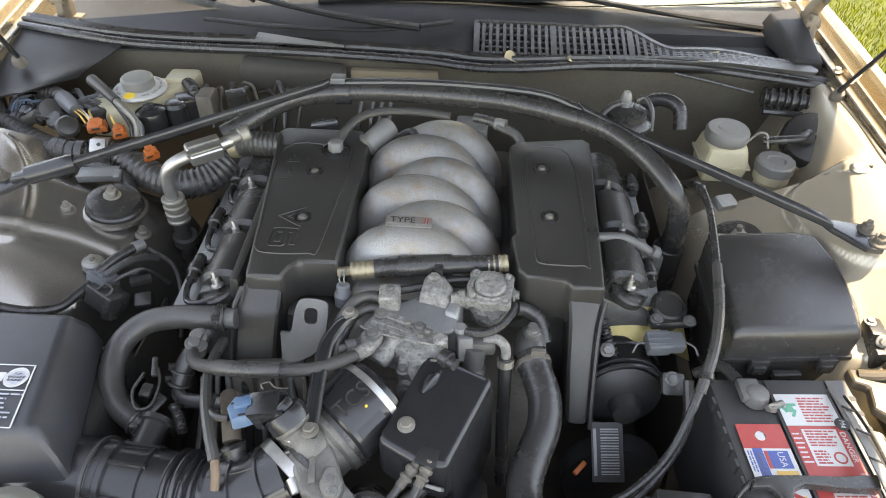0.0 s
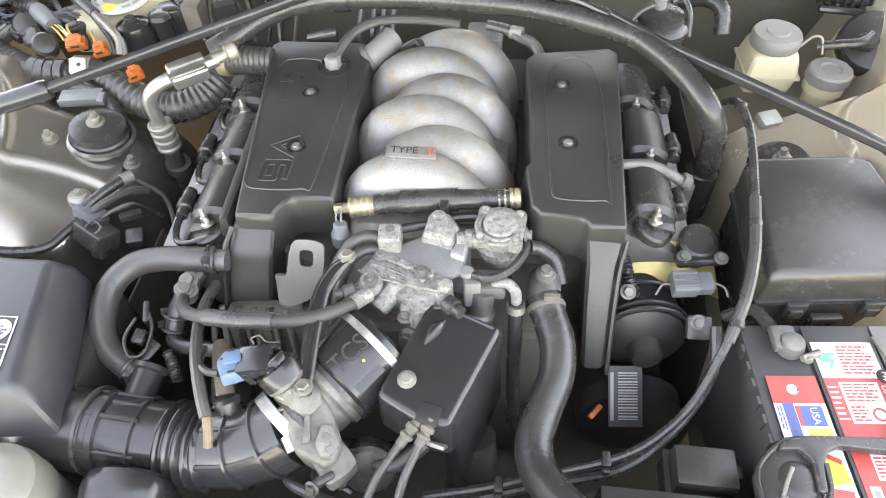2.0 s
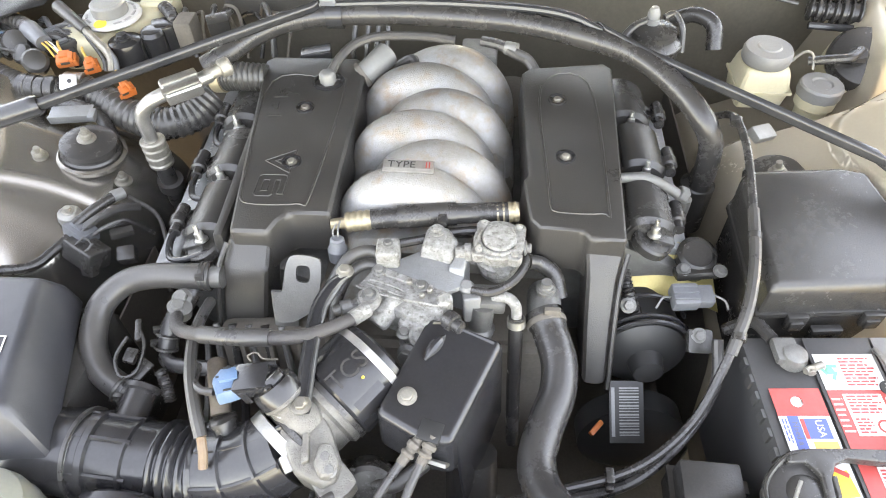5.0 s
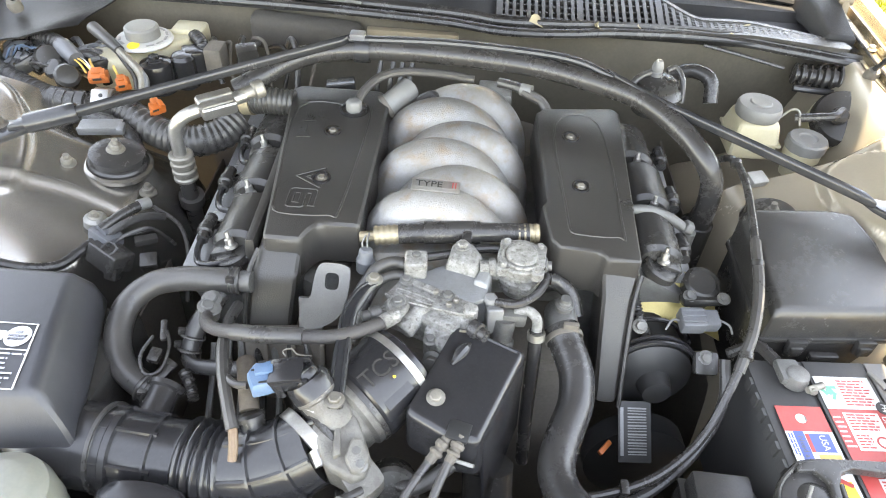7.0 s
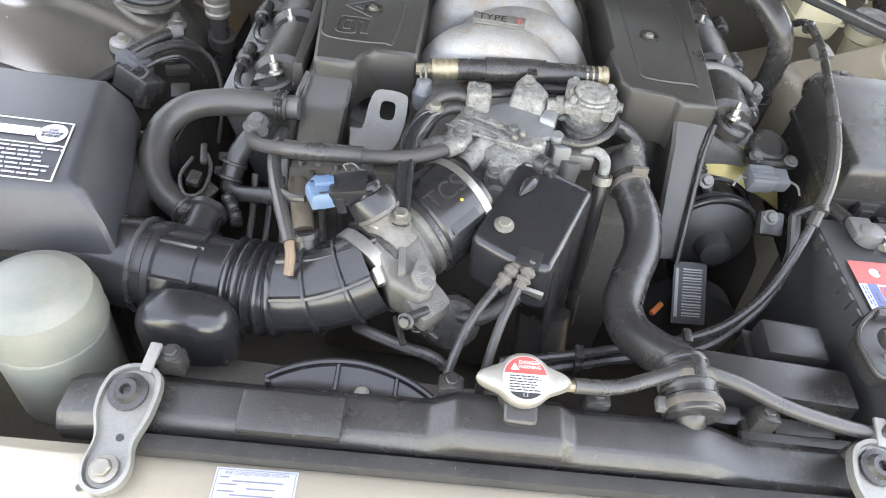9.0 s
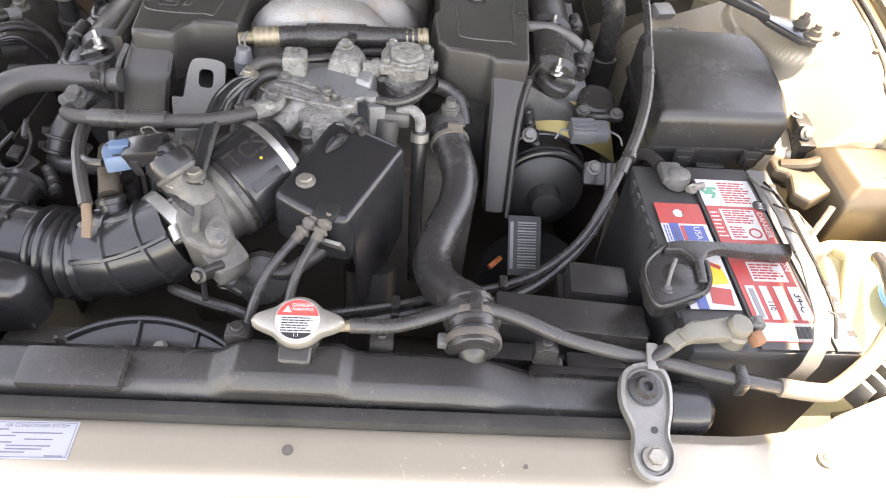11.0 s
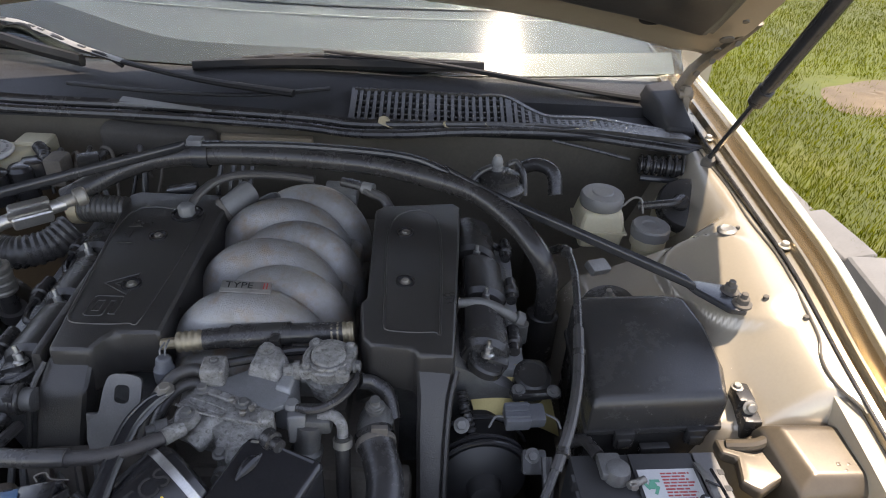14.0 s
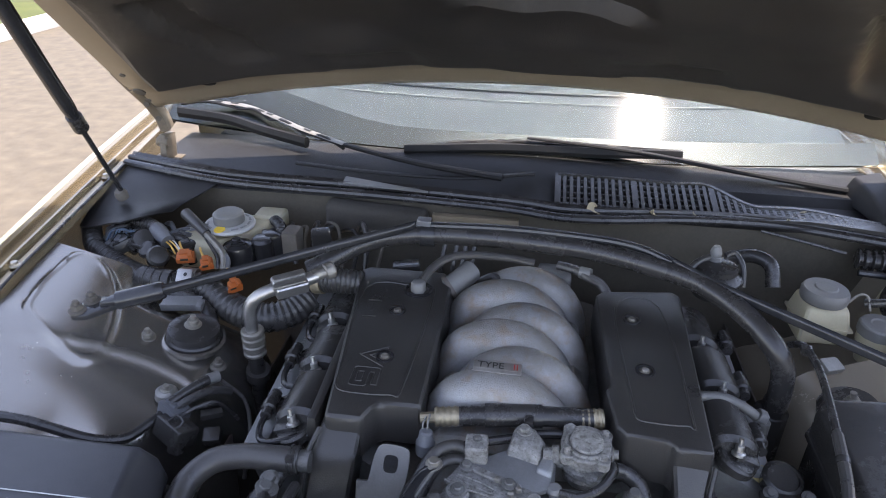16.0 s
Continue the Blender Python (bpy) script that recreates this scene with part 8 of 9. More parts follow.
for s in (-1, 1):
    fx, fy = (-0.010, 0.022) if s < 0 else (0.0, -0.012)
    o = [(0.540, 0.540, 0.008), (0.560, 0.547, 0.004), (0.606, 0.545, 0.0), (0.620, 0.515, 0.0), (0.606, 0.490, 0.0), (0.586, 0.494, 0.0), (0.552, 0.525, 0.004)]
    foot = part("foot_plate", loft([[(s * x + fx, y + fy, z + dz) for x, y, dz in o] for z in (0.931, 0.939)], 0.003, 2), ROD, brace, "flattened bolted foot")
    for x, y in ((0.604, 0.504), (0.598, 0.530)):
        part("nut", bolt_mesh((s * x + fx, y + fy, 0.939), (0, 0, 1), 0.0085, 0.010, 0.007), DARK, foot)
part("clip", box((-0.157, 0.797, 0.988), (0.024, 0.020, 0.012), 0.003), LIGHTGREY, brace)
part("clamp", lathe([(0.021, -0.012), (0.021, 0.012)], (-0.150, 0.797, 0.966), (1, 0.03, 0), 22), ROD, brace)
hh = thing("rear_hose", (0, 0.78, 0.95), "thick black hose running along the strut brace", "hose")
part("hose_body", tube([(-0.335, 0.715, 0.925), (-0.305, 0.728, 0.938), (-0.265, 0.758, 0.953), (-0.215, 0.784, 0.962), (-0.15, 0.796, 0.966), (-0.05, 0.797, 0.968), (0.06, 0.79, 0.967), (0.15, 0.775, 0.965), (0.257, 0.733, 0.960), (0.300, 0.698, 0.955), (0.336, 0.654, 0.945), (0.362, 0.617, 0.928), (0.378, 0.606, 0.902), (0.384, 0.604, 0.870), (0.386, 0.606, 0.82)], 0.0158, 16), RUBBER, hh)
for x, y in ((-0.12, 0.80), (-0.10, 0.80), (-0.085, 0.80), (-0.07, 0.80)):
    part("line", tube([(x, y - 0.01, 0.952), (x - 0.004, y - 0.03, 0.92), (x - 0.006, y - 0.02, 0.88)], 0.0042, 8), RUBBER, hh)

# ---- behind the manifold ----
rear = thing("rear_elbow", (-0.08, 0.75, 0.90), "grey plastic elbow with clamp behind the manifold", "pipe elbow")
part("elbow", tube([(-0.072, 0.763, 0.922), (-0.085, 0.745, 0.917), (-0.105, 0.73, 0.905), (-0.13, 0.73, 0.885)], lambda t: 0.019 - 0.002 * t, 16), GREYCAP, rear)
part("clip", lathe([(0.0205, -0.003), (0.021, 0), (0.0205, 0.004)], (-0.104, 0.731, 0.906), (-0.7, -0.4, -0.4), 18), DARK, rear)
part("pipe", tube([(-0.148, 0.70, 0.925), (-0.135, 0.725, 0.938), (-0.115, 0.752, 0.945), (-0.08, 0.768, 0.948), (-0.02, 0.772, 0.947), (0.03, 0.768, 0.944)], 0.0068, 10), RUBBER_GREY, rear)
part("wire_bundle", tube([(-0.06, 0.76, 0.90), (-0.035, 0.765, 0.912), (-0.025, 0.75, 0.905), (-0.03, 0.735, 0.89)], 0.008, 10), RUBBER, rear)
part("hose", tube([(0.07, 0.79, 0.93), (0.10, 0.775, 0.932), (0.118, 0.762, 0.928), (0.138, 0.758, 0.92), (0.15, 0.745, 0.908)], 0.008, 10), RUBBER_GREY, rear)
part("nipple", lathe([(0.010, 0), (0.010, 0.018)], (0.105, 0.772, 0.931), (0.8, -0.3, 0), 14), GREYCAP, rear)
sb = thing("square_bracket", (-0.185, 0.79, 0.90), "small square black bracket with a bright folded edge", "bracket")
part("box_section", join(box((-0.186, 0.785, 0.906), (0.046, 0.030, 0.016), 0.002, (-8, -4, 12)), box((-0.184, 0.770, 0.913), (0.046, 0.002, 0.003), 0.0005, (0, -4, 12))), ROD, sb)
pl = thing("rear_plenum_plate", (0.06, 0.80, 0.89), "dull alloy plate behind the manifold", "plate")
part("plate", box((0.066, 0.80, 0.900), (0.055, 0.05, 0.03), 0.006), CAST_DARK, pl)

# ---- left: refrigerant line, harness ----
ac = thing("refrigerant_line", (-0.36, 0.62, 0.85), "bare aluminium refrigerant pipe with a block joint and crimped hose", "refrigerant pipe")
part("pipe", tube([(-0.300, 0.652, 0.954), (-0.322, 0.632, 0.953), (-0.350, 0.612, 0.951), (-0.374, 0.600, 0.942), (-0.388, 0.597, 0.922), (-0.390, 0.598, 0.890), (-0.390, 0.599, 0.865)], 0.0098, 14), CHROME, ac)
part("block_joint", join(box((-0.331, 0.622, 0.954), (0.050, 0.036, 0.020), 0.005, (12, 0, 38), 3), box((-0.334, 0.628, 0.965), (0.050, 0.012, 0.008), 0.003, (12, 0, 38), 2), box((-0.328, 0.612, 0.961), (0.050, 0.010, 0.008), 0.003, (12, 0, 38), 2)), CHROME, ac)
part("end_knob", lathe([(0.009, 0), (0.009, 0.02), (0.013, 0.022), (0.0135, 0.034), (0.010, 0.037)], (-0.305, 0.648, 0.955), (0.75, 0.6, 0.1), 16), STEEL, ac)
part("crimp", tube([(-0.390, 0.599, 0.882), (-0.391, 0.600, 0.835)], lambda t: 0.0155 + 0.0022 * (math.sin(t * 22) > 0), 18, 24), STEEL, ac)
part("hose", tube([(-0.391, 0.600, 0.84), (-0.394, 0.604, 0.79), (-0.398, 0.61, 0.72), (-0.39, 0.60, 0.62)], 0.0125, 14), RUBBER, ac)
part("hose_cuff", tube([(-0.392, 0.603, 0.802), (-0.395, 0.606, 0.785)], 0.019, 16, 2), RUBBER_GREY, ac)
dk = thing("corrugated_duct", (-0.29, 0.71, 0.90), "short corrugated black duct into the engine cover", "duct")
part("bellows", tube([(-0.318, 0.715, 0.908), (-0.29, 0.712, 0.912), (-0.245, 0.712, 0.910)], lambda t: 0.0200 + 0.0014 * math.sin(t * 75), 18, 36), RUBBER_GREY, dk)
part("band", tube([(-0.326, 0.716, 0.907), (-0.310, 0.714, 0.909)], 0.023, 18, 2), BRASS, dk)
hs = thing("wiring_harness", (-0.5, 0.70, 0.87), "thick corrugated black wiring harness with clamps", "wiring harness")
part("conduit", tube([(-0.805, 0.836, 0.900), (-0.772, 0.792, 0.896), (-0.741, 0.770, 0.893), (-0.69, 0.738, 0.890), (-0.645, 0.714, 0.890), (-0.609, 0.700, 0.890), (-0.577, 0.704, 0.888), (-0.548, 0.716, 0.886)], lambda t: 0.0172 + 0.0012 * math.sin(t * 330), 18, 26), RUBBER_GREY, hs)
part("conduit", tube([(-0.548, 0.716, 0.886), (-0.51, 0.704, 0.874), (-0.462, 0.676, 0.866), (-0.425, 0.664, 0.861), (-0.395, 0.664, 0.859), (-0.36, 0.684, 0.862), (-0.335, 0.712, 0.876)], lambda t: 0.0200 + 0.0045 * min(1, t * 3) + 0.0012 * math.sin(t * 150), 20, 24), RUBBER_GREY, hs)
clm = part("clamp", tube([(-0.562, 0.711, 0.887), (-0.534, 0.713, 0.885)], 0.0226, 20, 2), CHROME, hs, "bare steel clamp band with a bolt hole")
part("flag", box((-0.546, 0.697, 0.906), (0.026, 0.022, 0.0025), 0.001, (38, 0, 6)), CHROME, clm)
part("hole", lathe([(0.0032, 0), (0.0032, 0.0008)], (-0.544, 0.697, 0.9074), (0.05, -0.55, 0.8), 12), INK, clm)
for k in range(4):
    x = -0.628 + 0.015 * k
    part("tape", tube([(x, 0.706 - 0.004 * min(k, 1.5), 0.890), (x + 0.0125, 0.704 - 0.003 * min(k, 1.5), 0.8895)], 0.0198 + 0.0006 * (k % 2), 16, 2), RUBBER, hs)
part("bracket", join(box((-0.533, 0.656, 0.883), (0.062, 0.022, 0.004), 0.002, (6, 0, 8)), box((-0.533, 0.645, 0.877), (0.062, 0.0035, 0.013), 0.001, (6, 0, 8)), box((-0.500, 0.652, 0.880), (0.010, 0.020, 0.010), 0.002, (6, 0, 8))), CASTING, hs)
part("loom_arm", tube([(-0.735, 0.842, 0.905), (-0.702, 0.833, 0.925), (-0.668, 0.818, 0.930), (-0.640, 0.796, 0.928)], lambda t: 0.0120 + 0.0007 * math.sin(t * 120), 14, 16), RUBBER_GREY, hs)
slv = part("sleeve", tube([(-0.648, 0.802, 0.929), (-0.632, 0.790, 0.927), (-0.612, 0.773, 0.923)], lambda t: 0.0155 - 0.003 * t, 14, 6), LIGHTGREY, hs, "grey connector sleeve with thin wires")
rnd = random.Random(5)
for k in range(5):
    a, b = rnd.uniform(-0.005, 0.005), rnd.uniform(-0.004, 0.004)
    part("wire", tube([(-0.614 + a, 0.775 + b, 0.924), (-0.596 + a, 0.760 + b, 0.924 + b), (-0.580 + a * 1.5, 0.748 + b, 0.915)], 0.0016, 6), (GOLD, WHITE, RUBBER)[k % 3], slv)
part("branch", tube([(-0.60, 0.694, 0.872), (-0.565, 0.680, 0.878), (-0.530, 0.674, 0.877), (-0.495, 0.660, 0.870), (-0.47, 0.63, 0.85)], 0.011, 12), RUBBER, hs)
for k, (x, y, z, m_) in enumerate(((-0.566, 0.744, 0.912, ORANGE), (-0.524, 0.735, 0.908, ORANGE), (-0.455, 0.690, 0.898, ORANGE))):
    oc = thing("orange_connector", (x, y, z), "bright orange electrical connector in the wiring", "connector", "orange connectors")
    w = 0.030 if k < 1 else 0.021
    ang = 18 + 14 * k
    part("shell", join(box((x, y, z), (w, 0.017, 0.014), 0.002, (18, 0, ang)), box((x - 0.003, y + 0.003, z + 0.008), (w * 0.55, 0.012, 0.007), 0.0015, (18, 0, ang)), box((x + w * 0.32, y - 0.002, z + 0.009), (w * 0.22, 0.014, 0.006), 0.001, (18, 0, ang)), box((x, y - 0.009, z - 0.002), (w * 0.8, 0.003, 0.009), 0.001, (18, 0, ang))), m_, oc)
    part("slot", box((x + 0.002, y - 0.0105, z + 0.001), (w * 0.45, 0.0015, 0.004), 0.0003, (18, 0, ang)), INK, oc)
    part("wire", tube([(x - 0.01, y + 0.01, z + 0.006), (x - 0.02, y + 0.022, z + 0.012), (x - 0.028, y + 0.035, z + 0.01)], 0.002, 6), GOLD, oc)
rnd = random.Random(8)
wl = thing("wire_cluster", (-0.69, 0.80, 0.89), "tangle of grey plugs and black wiring looms", "wiring")
for k in range(16):
    x, y = -0.745 + 0.155 * rnd.random(), 0.772 + 0.075 * rnd.random()
    z = 0.895 + 0.018 * rnd.random()
    a = (rnd.uniform(-30, 30), rnd.uniform(-30, 30), rnd.uniform(0, 90))
    pg = part("plug", box((x, y, z), (0.036, 0.024, 0.022), 0.005, a), LIGHTGREY if k % 5 == 0 else (BLUE if k == 4 else PLASTIC), wl)
    part("latch", box((x, y, z + 0.012), (0.014, 0.010, 0.006), 0.0015, a), LIGHTGREY if k % 2 else PLASTIC, pg)
for k in range(22):
    a = Vector((-0.775 + 0.16 * rnd.random(), 0.775 + 0.07 * rnd.random(), 0.895))
    u = [rnd.uniform(-1, 1) for _ in range(3)]
    part("loom", tube([a, a + Vector((0.022, 0.02 * u[0], 0.024)), a + Vector((0.055, 0.03 * u[1], 0.022)), a + Vector((0.080, 0.02 * u[2], -0.008))], rnd.choice((0.0022, 0.003, 0.0045, 0.008)), 8), (RUBBER, RUBBER_GREY, LIGHTGREY)[k % 3], wl)
for x, y, z, r, dx in ((-0.668, 0.790, 0.905, 0.020, 0.5), (-0.622, 0.746, 0.900, 0.018, 0.8), (-0.640, 0.770, 0.896, 0.016, -0.3)):
    rp = part("round_plug", lathe([(r * 0.8, 0), (r, 0.003), (r, 0.016), (r * 1.08, 0.018), (r * 1.08, 0.023), (r * 0.85, 0.028), (r * 0.35, 0.030)], (x, y, z), (dx * 0.6, -0.5, 0.7), 20), PLASTIC, wl, "round black plug")
    part("lead", tube([(x - 0.004, y + 0.006, z + 0.004), (x - 0.022, y + 0.016, z + 0.012), (x - 0.045, y + 0.020, z + 0.004)], 0.0055, 8), RUBBER, rp)
for k in range(9):
    a = -0.745 + 0.006 * k
    part("wire", tube([(a, 0.790 + 0.002 * k, 0.905), (a + 0.010, 0.800, 0.922 + 0.0015 * (k % 4)), (a + 0.028, 0.806 - 0.002 * k, 0.920), (a + 0.040, 0.800, 0.902)], 0.0017, 6), (BLUE, LIGHTGREY, BLUE)[k % 3], wl)
mc = thing("brake_master_reservoir", (-0.53, 0.83, 0.88), "cream brake fluid reservoir with a grey cap and printed collar", "fluid reservoir")
part("body", loft([[(-0.605, 0.787, 0.865), (-0.525, 0.785, 0.865), (-0.455, 0.865, 0.865), (-0.46, 0.905, 0.865), (-0.53, 0.905, 0.865), (-0.622, 0.845, 0.865)], [(-0.607, 0.787, 0.905), (-0.525, 0.785, 0.905), (-0.452, 0.868, 0.91), (-0.46, 0.908, 0.91), (-0.53, 0.908, 0.91), (-0.627, 0.848, 0.905)], [(-0.598, 0.794, 0.918), (-0.53, 0.793, 0.918), (-0.462, 0.868, 0.928), (-0.468, 0.90, 0.928), (-0.53, 0.90, 0.926), (-0.617, 0.843, 0.918)]], 0.007, 3), CREAM, mc)
part("collar", lathe([(0.046, 0), (0.047, 0.002), (0.044, 0.006), (0.028, 0.008)], (-0.527, 0.842, 0.930), n=32), mat("dull_white_plastic", (0.42, 0.42, 0.41), 0.5, 0, 0.1, 60, 0.03, dust=0.4, dust_color=(0.25, 0.24, 0.22)), mc, "dull white collar with small print")
part("yellow_sign", lathe([(0.010, 0), (0.010, 0.001)], (-0.530, 0.807, 0.9370), (0, -0.15, 1), 20), YELLOW, mc)
for k in range(12):
    a = radians(200 + 27 * k)
    if abs(k - 2.6) > 1.2:
        part("print_bar", box((-0.527 + 0.037 * math.cos(a), 0.842 + 0.037 * math.sin(a), 0.9370), (0.004, 0.013, 0.001), 0.0002, (0, 0, math.degrees(a))), GREYINK, mc)
part("cap", lathe([(0.027, 0), (0.028, 0.003), (0.0275, 0.018), (0.024, 0.021)], (-0.527, 0.842, 0.936), n=26), GREYCAP, mc)
part("pipe", tube([(-0.606, 0.836, 0.950), (-0.575, 0.812, 0.944), (-0.546, 0.790, 0.936)], lambda t: 0.0105 - 0.002 * t, 12), RUBBER_GREY, mc)
part("pipe_wire", tube([(-0.548, 0.791, 0.936), (-0.524, 0.772, 0.929), (-0.500, 0.752, 0.918), (-0.496, 0.735, 0.90)], 0.0065, 10), STEEL, mc)
part("pipe_wire", tube([(-0.545, 0.788, 0.935), (-0.518, 0.768, 0.928), (-0.492, 0.748, 0.916), (-0.487, 0.733, 0.90)], 0.004, 8), LIGHTGREY, mc)
part("pipe_wire", tube([(-0.551, 0.789, 0.935), (-0.530, 0.768, 0.926), (-0.510, 0.748, 0.914), (-0.505, 0.735, 0.90)], 0.0035, 8), RUBBER, mc)
part("cylinder", join(lathe([(0.027, 0), (0.027, 0.042), (0.025, 0.049), (0.015, 0.053), (0.011, 0.053)], (-0.492, 0.792, 0.87), n=24), bolt_mesh((-0.492, 0.790, 0.923), r=0.009, h=0.008)), GLOSSY, mc, "black valve body with a bolt on top")
part("cylinder", join(lathe([(0.020, 0), (0.020, 0.050), (0.016, 0.056), (0.006, 0.057)], (-0.456, 0.815, 0.868), n=20), box((-0.446, 0.836, 0.900), (0.034, 0.040, 0.050), 0.006, (0, 0, 25))), GLOSSY, mc)
part("rear_tank", loft([[(-0.50, 0.880, 0.90), (-0.444, 0.880, 0.90), (-0.444, 0.925, 0.90), (-0.50, 0.925, 0.90)], [(-0.50, 0.880, 0.934), (-0.444, 0.880, 0.934), (-0.444, 0.925, 0.934), (-0.50, 0.925, 0.934)]], 0.008, 3), CREAM, mc)
hv = thing("brake_line_set", (-0.40, 0.86, 0.88), "bundle of grey brake hard lines and black plugs by the bulkhead", "brake lines")
rnd = random.Random(21)
for k in range(9):
    x = -0.465 + 0.022 * k
    u = [rnd.uniform(-1, 1) for _ in range(6)]
    part("hard_line", tube([(x, 0.91, 0.86), (x + 0.012 * u[0], 0.905, 0.905 + 0.010 * u[1]), (x + 0.018 + 0.012 * u[2], 0.885, 0.922 + 0.012 * u[3]), (x + 0.034 + 0.014 * u[4], 0.862, 0.905 + 0.012 * u[5]), (x + 0.036, 0.84, 0.86)], (0.0036, 0.0052, 0.003)[k % 3], 8), (RUBBER, RUBBER_GREY, DARK)[k % 3], hv)
part("conduit", tube([(-0.470, 0.90, 0.90), (-0.455, 0.88, 0.926), (-0.435, 0.855, 0.925), (-0.425, 0.835, 0.90)], lambda t: 0.010 + 0.0010 * math.sin(t * 90), 12, 18), RUBBER, hv)
part("plug", box((-0.352, 0.835, 0.925), (0.034, 0.026, 0.024), 0.004, (10, 0, 25)), PLASTIC, hv)
part("plug", box((-0.41, 0.845, 0.905), (0.03, 0.04, 0.05), 0.006), DARK, hv)

# ---- left strut tower fittings ----
sm1_ = thing("strut_mount", (-0.485, 0.59, 0.86), "black rubber strut mount with its nut in the painted tower", "strut mount", "strut mounts")
TA = (0.16, 0.0, 1)
part("seat_ring", lathe([(0.047, -0.006), (0.048, 0.001), (0.043, 0.003), (0.041, -0.002)], (-0.486, 0.594, 0.858), TA, 36), PAINT_TOWER_SHADE, sm1_)
part("rubber", lathe([(0.040, -0.004), (0.0405, 0.006), (0.038, 0.009), (0.0375, 0.013), (0.039, 0.015), (0.038, 0.021), (0.030, 0.024), (0.014, 0.024)], (-0.486, 0.594, 0.857), TA, 32), RUBBER, sm1_)
part("nut", bolt_mesh((-0.485, 0.597, 0.880), TA, 0.009, 0.011, 0.008), STEEL, sm1_)
for x, y, z in ((-0.545, 0.567, 0.871), (-0.475, 0.482, 0.842), (-0.436, 0.563, 0.832)):
    part("tower_nut", bolt_mesh((x, y, z), TA, 0.0085, 0.010, 0.007), STEEL, sm1_)
part("tower_nut", lathe([(0.016, 0), (0.015, 0.01), (0.010, 0.014)], (-0.475, 0.482, 0.838), TA, 14), PEWTER, sm1_)
hb2 = thing("harness_bracket", (-0.45, 0.45, 0.82), "black wiring plugs and looms clipped below the tower panel", "wiring")
part("loom", tube([(-0.70, 0.366, 0.888), (-0.633, 0.370, 0.880), (-0.60, 0.374, 0.873), (-0.564, 0.376, 0.862), (-0.522, 0.380, 0.848), (-0.49, 0.399, 0.835), (-0.477, 0.429, 0.832), (-0.463, 0.462, 0.832)], 0.0068, 10), RUBBER, hb2)
part("loom", tube([(-0.452, 0.452, 0.838), (-0.436, 0.470, 0.846), (-0.412, 0.495, 0.846), (-0.392, 0.512, 0.834)], 0.0060, 10), RUBBER, hb2)
part("rod", tube([(-0.458, 0.462, 0.846), (-0.440, 0.490, 0.850), (-0.422, 0.520, 0.848)], 0.0072, 12), RUBBER, hb2)
part("rod_tip", tube([(-0.426, 0.514, 0.849), (-0.417, 0.527, 0.846)], 0.0084, 12), GREYCAP, hb2)
part("plug", join(box((-0.452, 0.460, 0.836), (0.038, 0.028, 0.018), 0.003, (-15, 8, -28), 2), box((-0.452, 0.462, 0.846), (0.020, 0.012, 0.006), 0.001, (-15, 8, -28))), LIGHTGREY, hb2, "grey connector half")
sock = part("socket", box((-0.440, 0.436, 0.822), (0.050, 0.036, 0.030), 0.004, (-25, 8, -28), 3), PLASTIC, hb2)
part("latch_frame", tube([(-0.447, 0.428, 0.840), (-0.432, 0.422, 0.838), (-0.424, 0.434, 0.842), (-0.438, 0.442, 0.844), (-0.447, 0.428, 0.840)], 0.0018, 6, 2), PLASTIC, sock)
part("tab", box((-0.430, 0.418, 0.812), (0.018, 0.020, 0.018), 0.003, (-25, 8, -10)), PLASTIC, sock)
for k in range(5):
    part("wire", tube([(-0.436, 0.452 + 0.002 * k, 0.836), (-0.418, 0.466 + 0.003 * k, 0.842 - 0.003 * k), (-0.400, 0.482 + 0.004 * k, 0.838 - 0.005 * k), (-0.384, 0.492 + 0.003 * k, 0.812 - 0.006 * k)], 0.0032 if k % 2 else 0.0024, 6), RUBBER_GREY if k == 2 else RUBBER, hb2)
part("clip", box((-0.404, 0.470, 0.826), (0.030, 0.012, 0.012), 0.003, (10, 10, 35)), PLASTIC, hb2)
part("clip", box((-0.395, 0.448, 0.806), (0.024, 0.022, 0.020), 0.004, (20, 0, 15)), PLASTIC, hb2)
part("arch_line", tube([(-0.415, 0.53, 0.835), (-0.375, 0.515, 0.815), (-0.352, 0.47, 0.79), (-0.355, 0.44, 0.74)], 0.003, 8), RUBBER_GREY, hb2)

# ---- radiator and front ----
rad = thing("radiator", (0, 0.03, 0.45), "black plastic top tank of the radiator with a metal filler cap", "radiator")
part("top_tank", loft([[(x, 0.006 + 0.03 * x, 0.775), (x, 0.006 + 0.03 * x, h - 0.012), (x, 0.016 + 0.03 * x, h), (x, 0.045 + 0.03 * x, h + 0.002), (x, 0.058 + 0.03 * x, h - 0.010), (x, 0.060 + 0.03 * x, 0.775)]
                       for x, h in ((-0.345, 0.806), (-0.31, 0.816), (-0.12, 0.818), (-0.04, 0.822), (-0.018, 0.838), (0.070, 0.838), (0.082, 0.829), (0.178, 0.829), (0.200, 0.826), (0.245, 0.806), (0.375, 0.804), (0.385, 0.80))], 0.003, 2), PLASTIC, rad)
part("end_cap", lathe([(0.0255, 0), (0.0255, 0.026), (0.024, 0.036), (0.018, 0.042), (0.006, 0.044)], (0.372, 0.040, 0.790), (1, 0.03, 0), 28), GLOSSY, rad)
part("core", box((0.02, 0.03, 0.58), (0.70, 0.03, 0.38), 0.004), DARK, rad)
part("front_strip", box((0.03, -0.004, 0.806), (0.66, 0.014, 0.016), 0.003, (0, 0, 1.9)), STRIP, rad, "speckled black rubber strip")
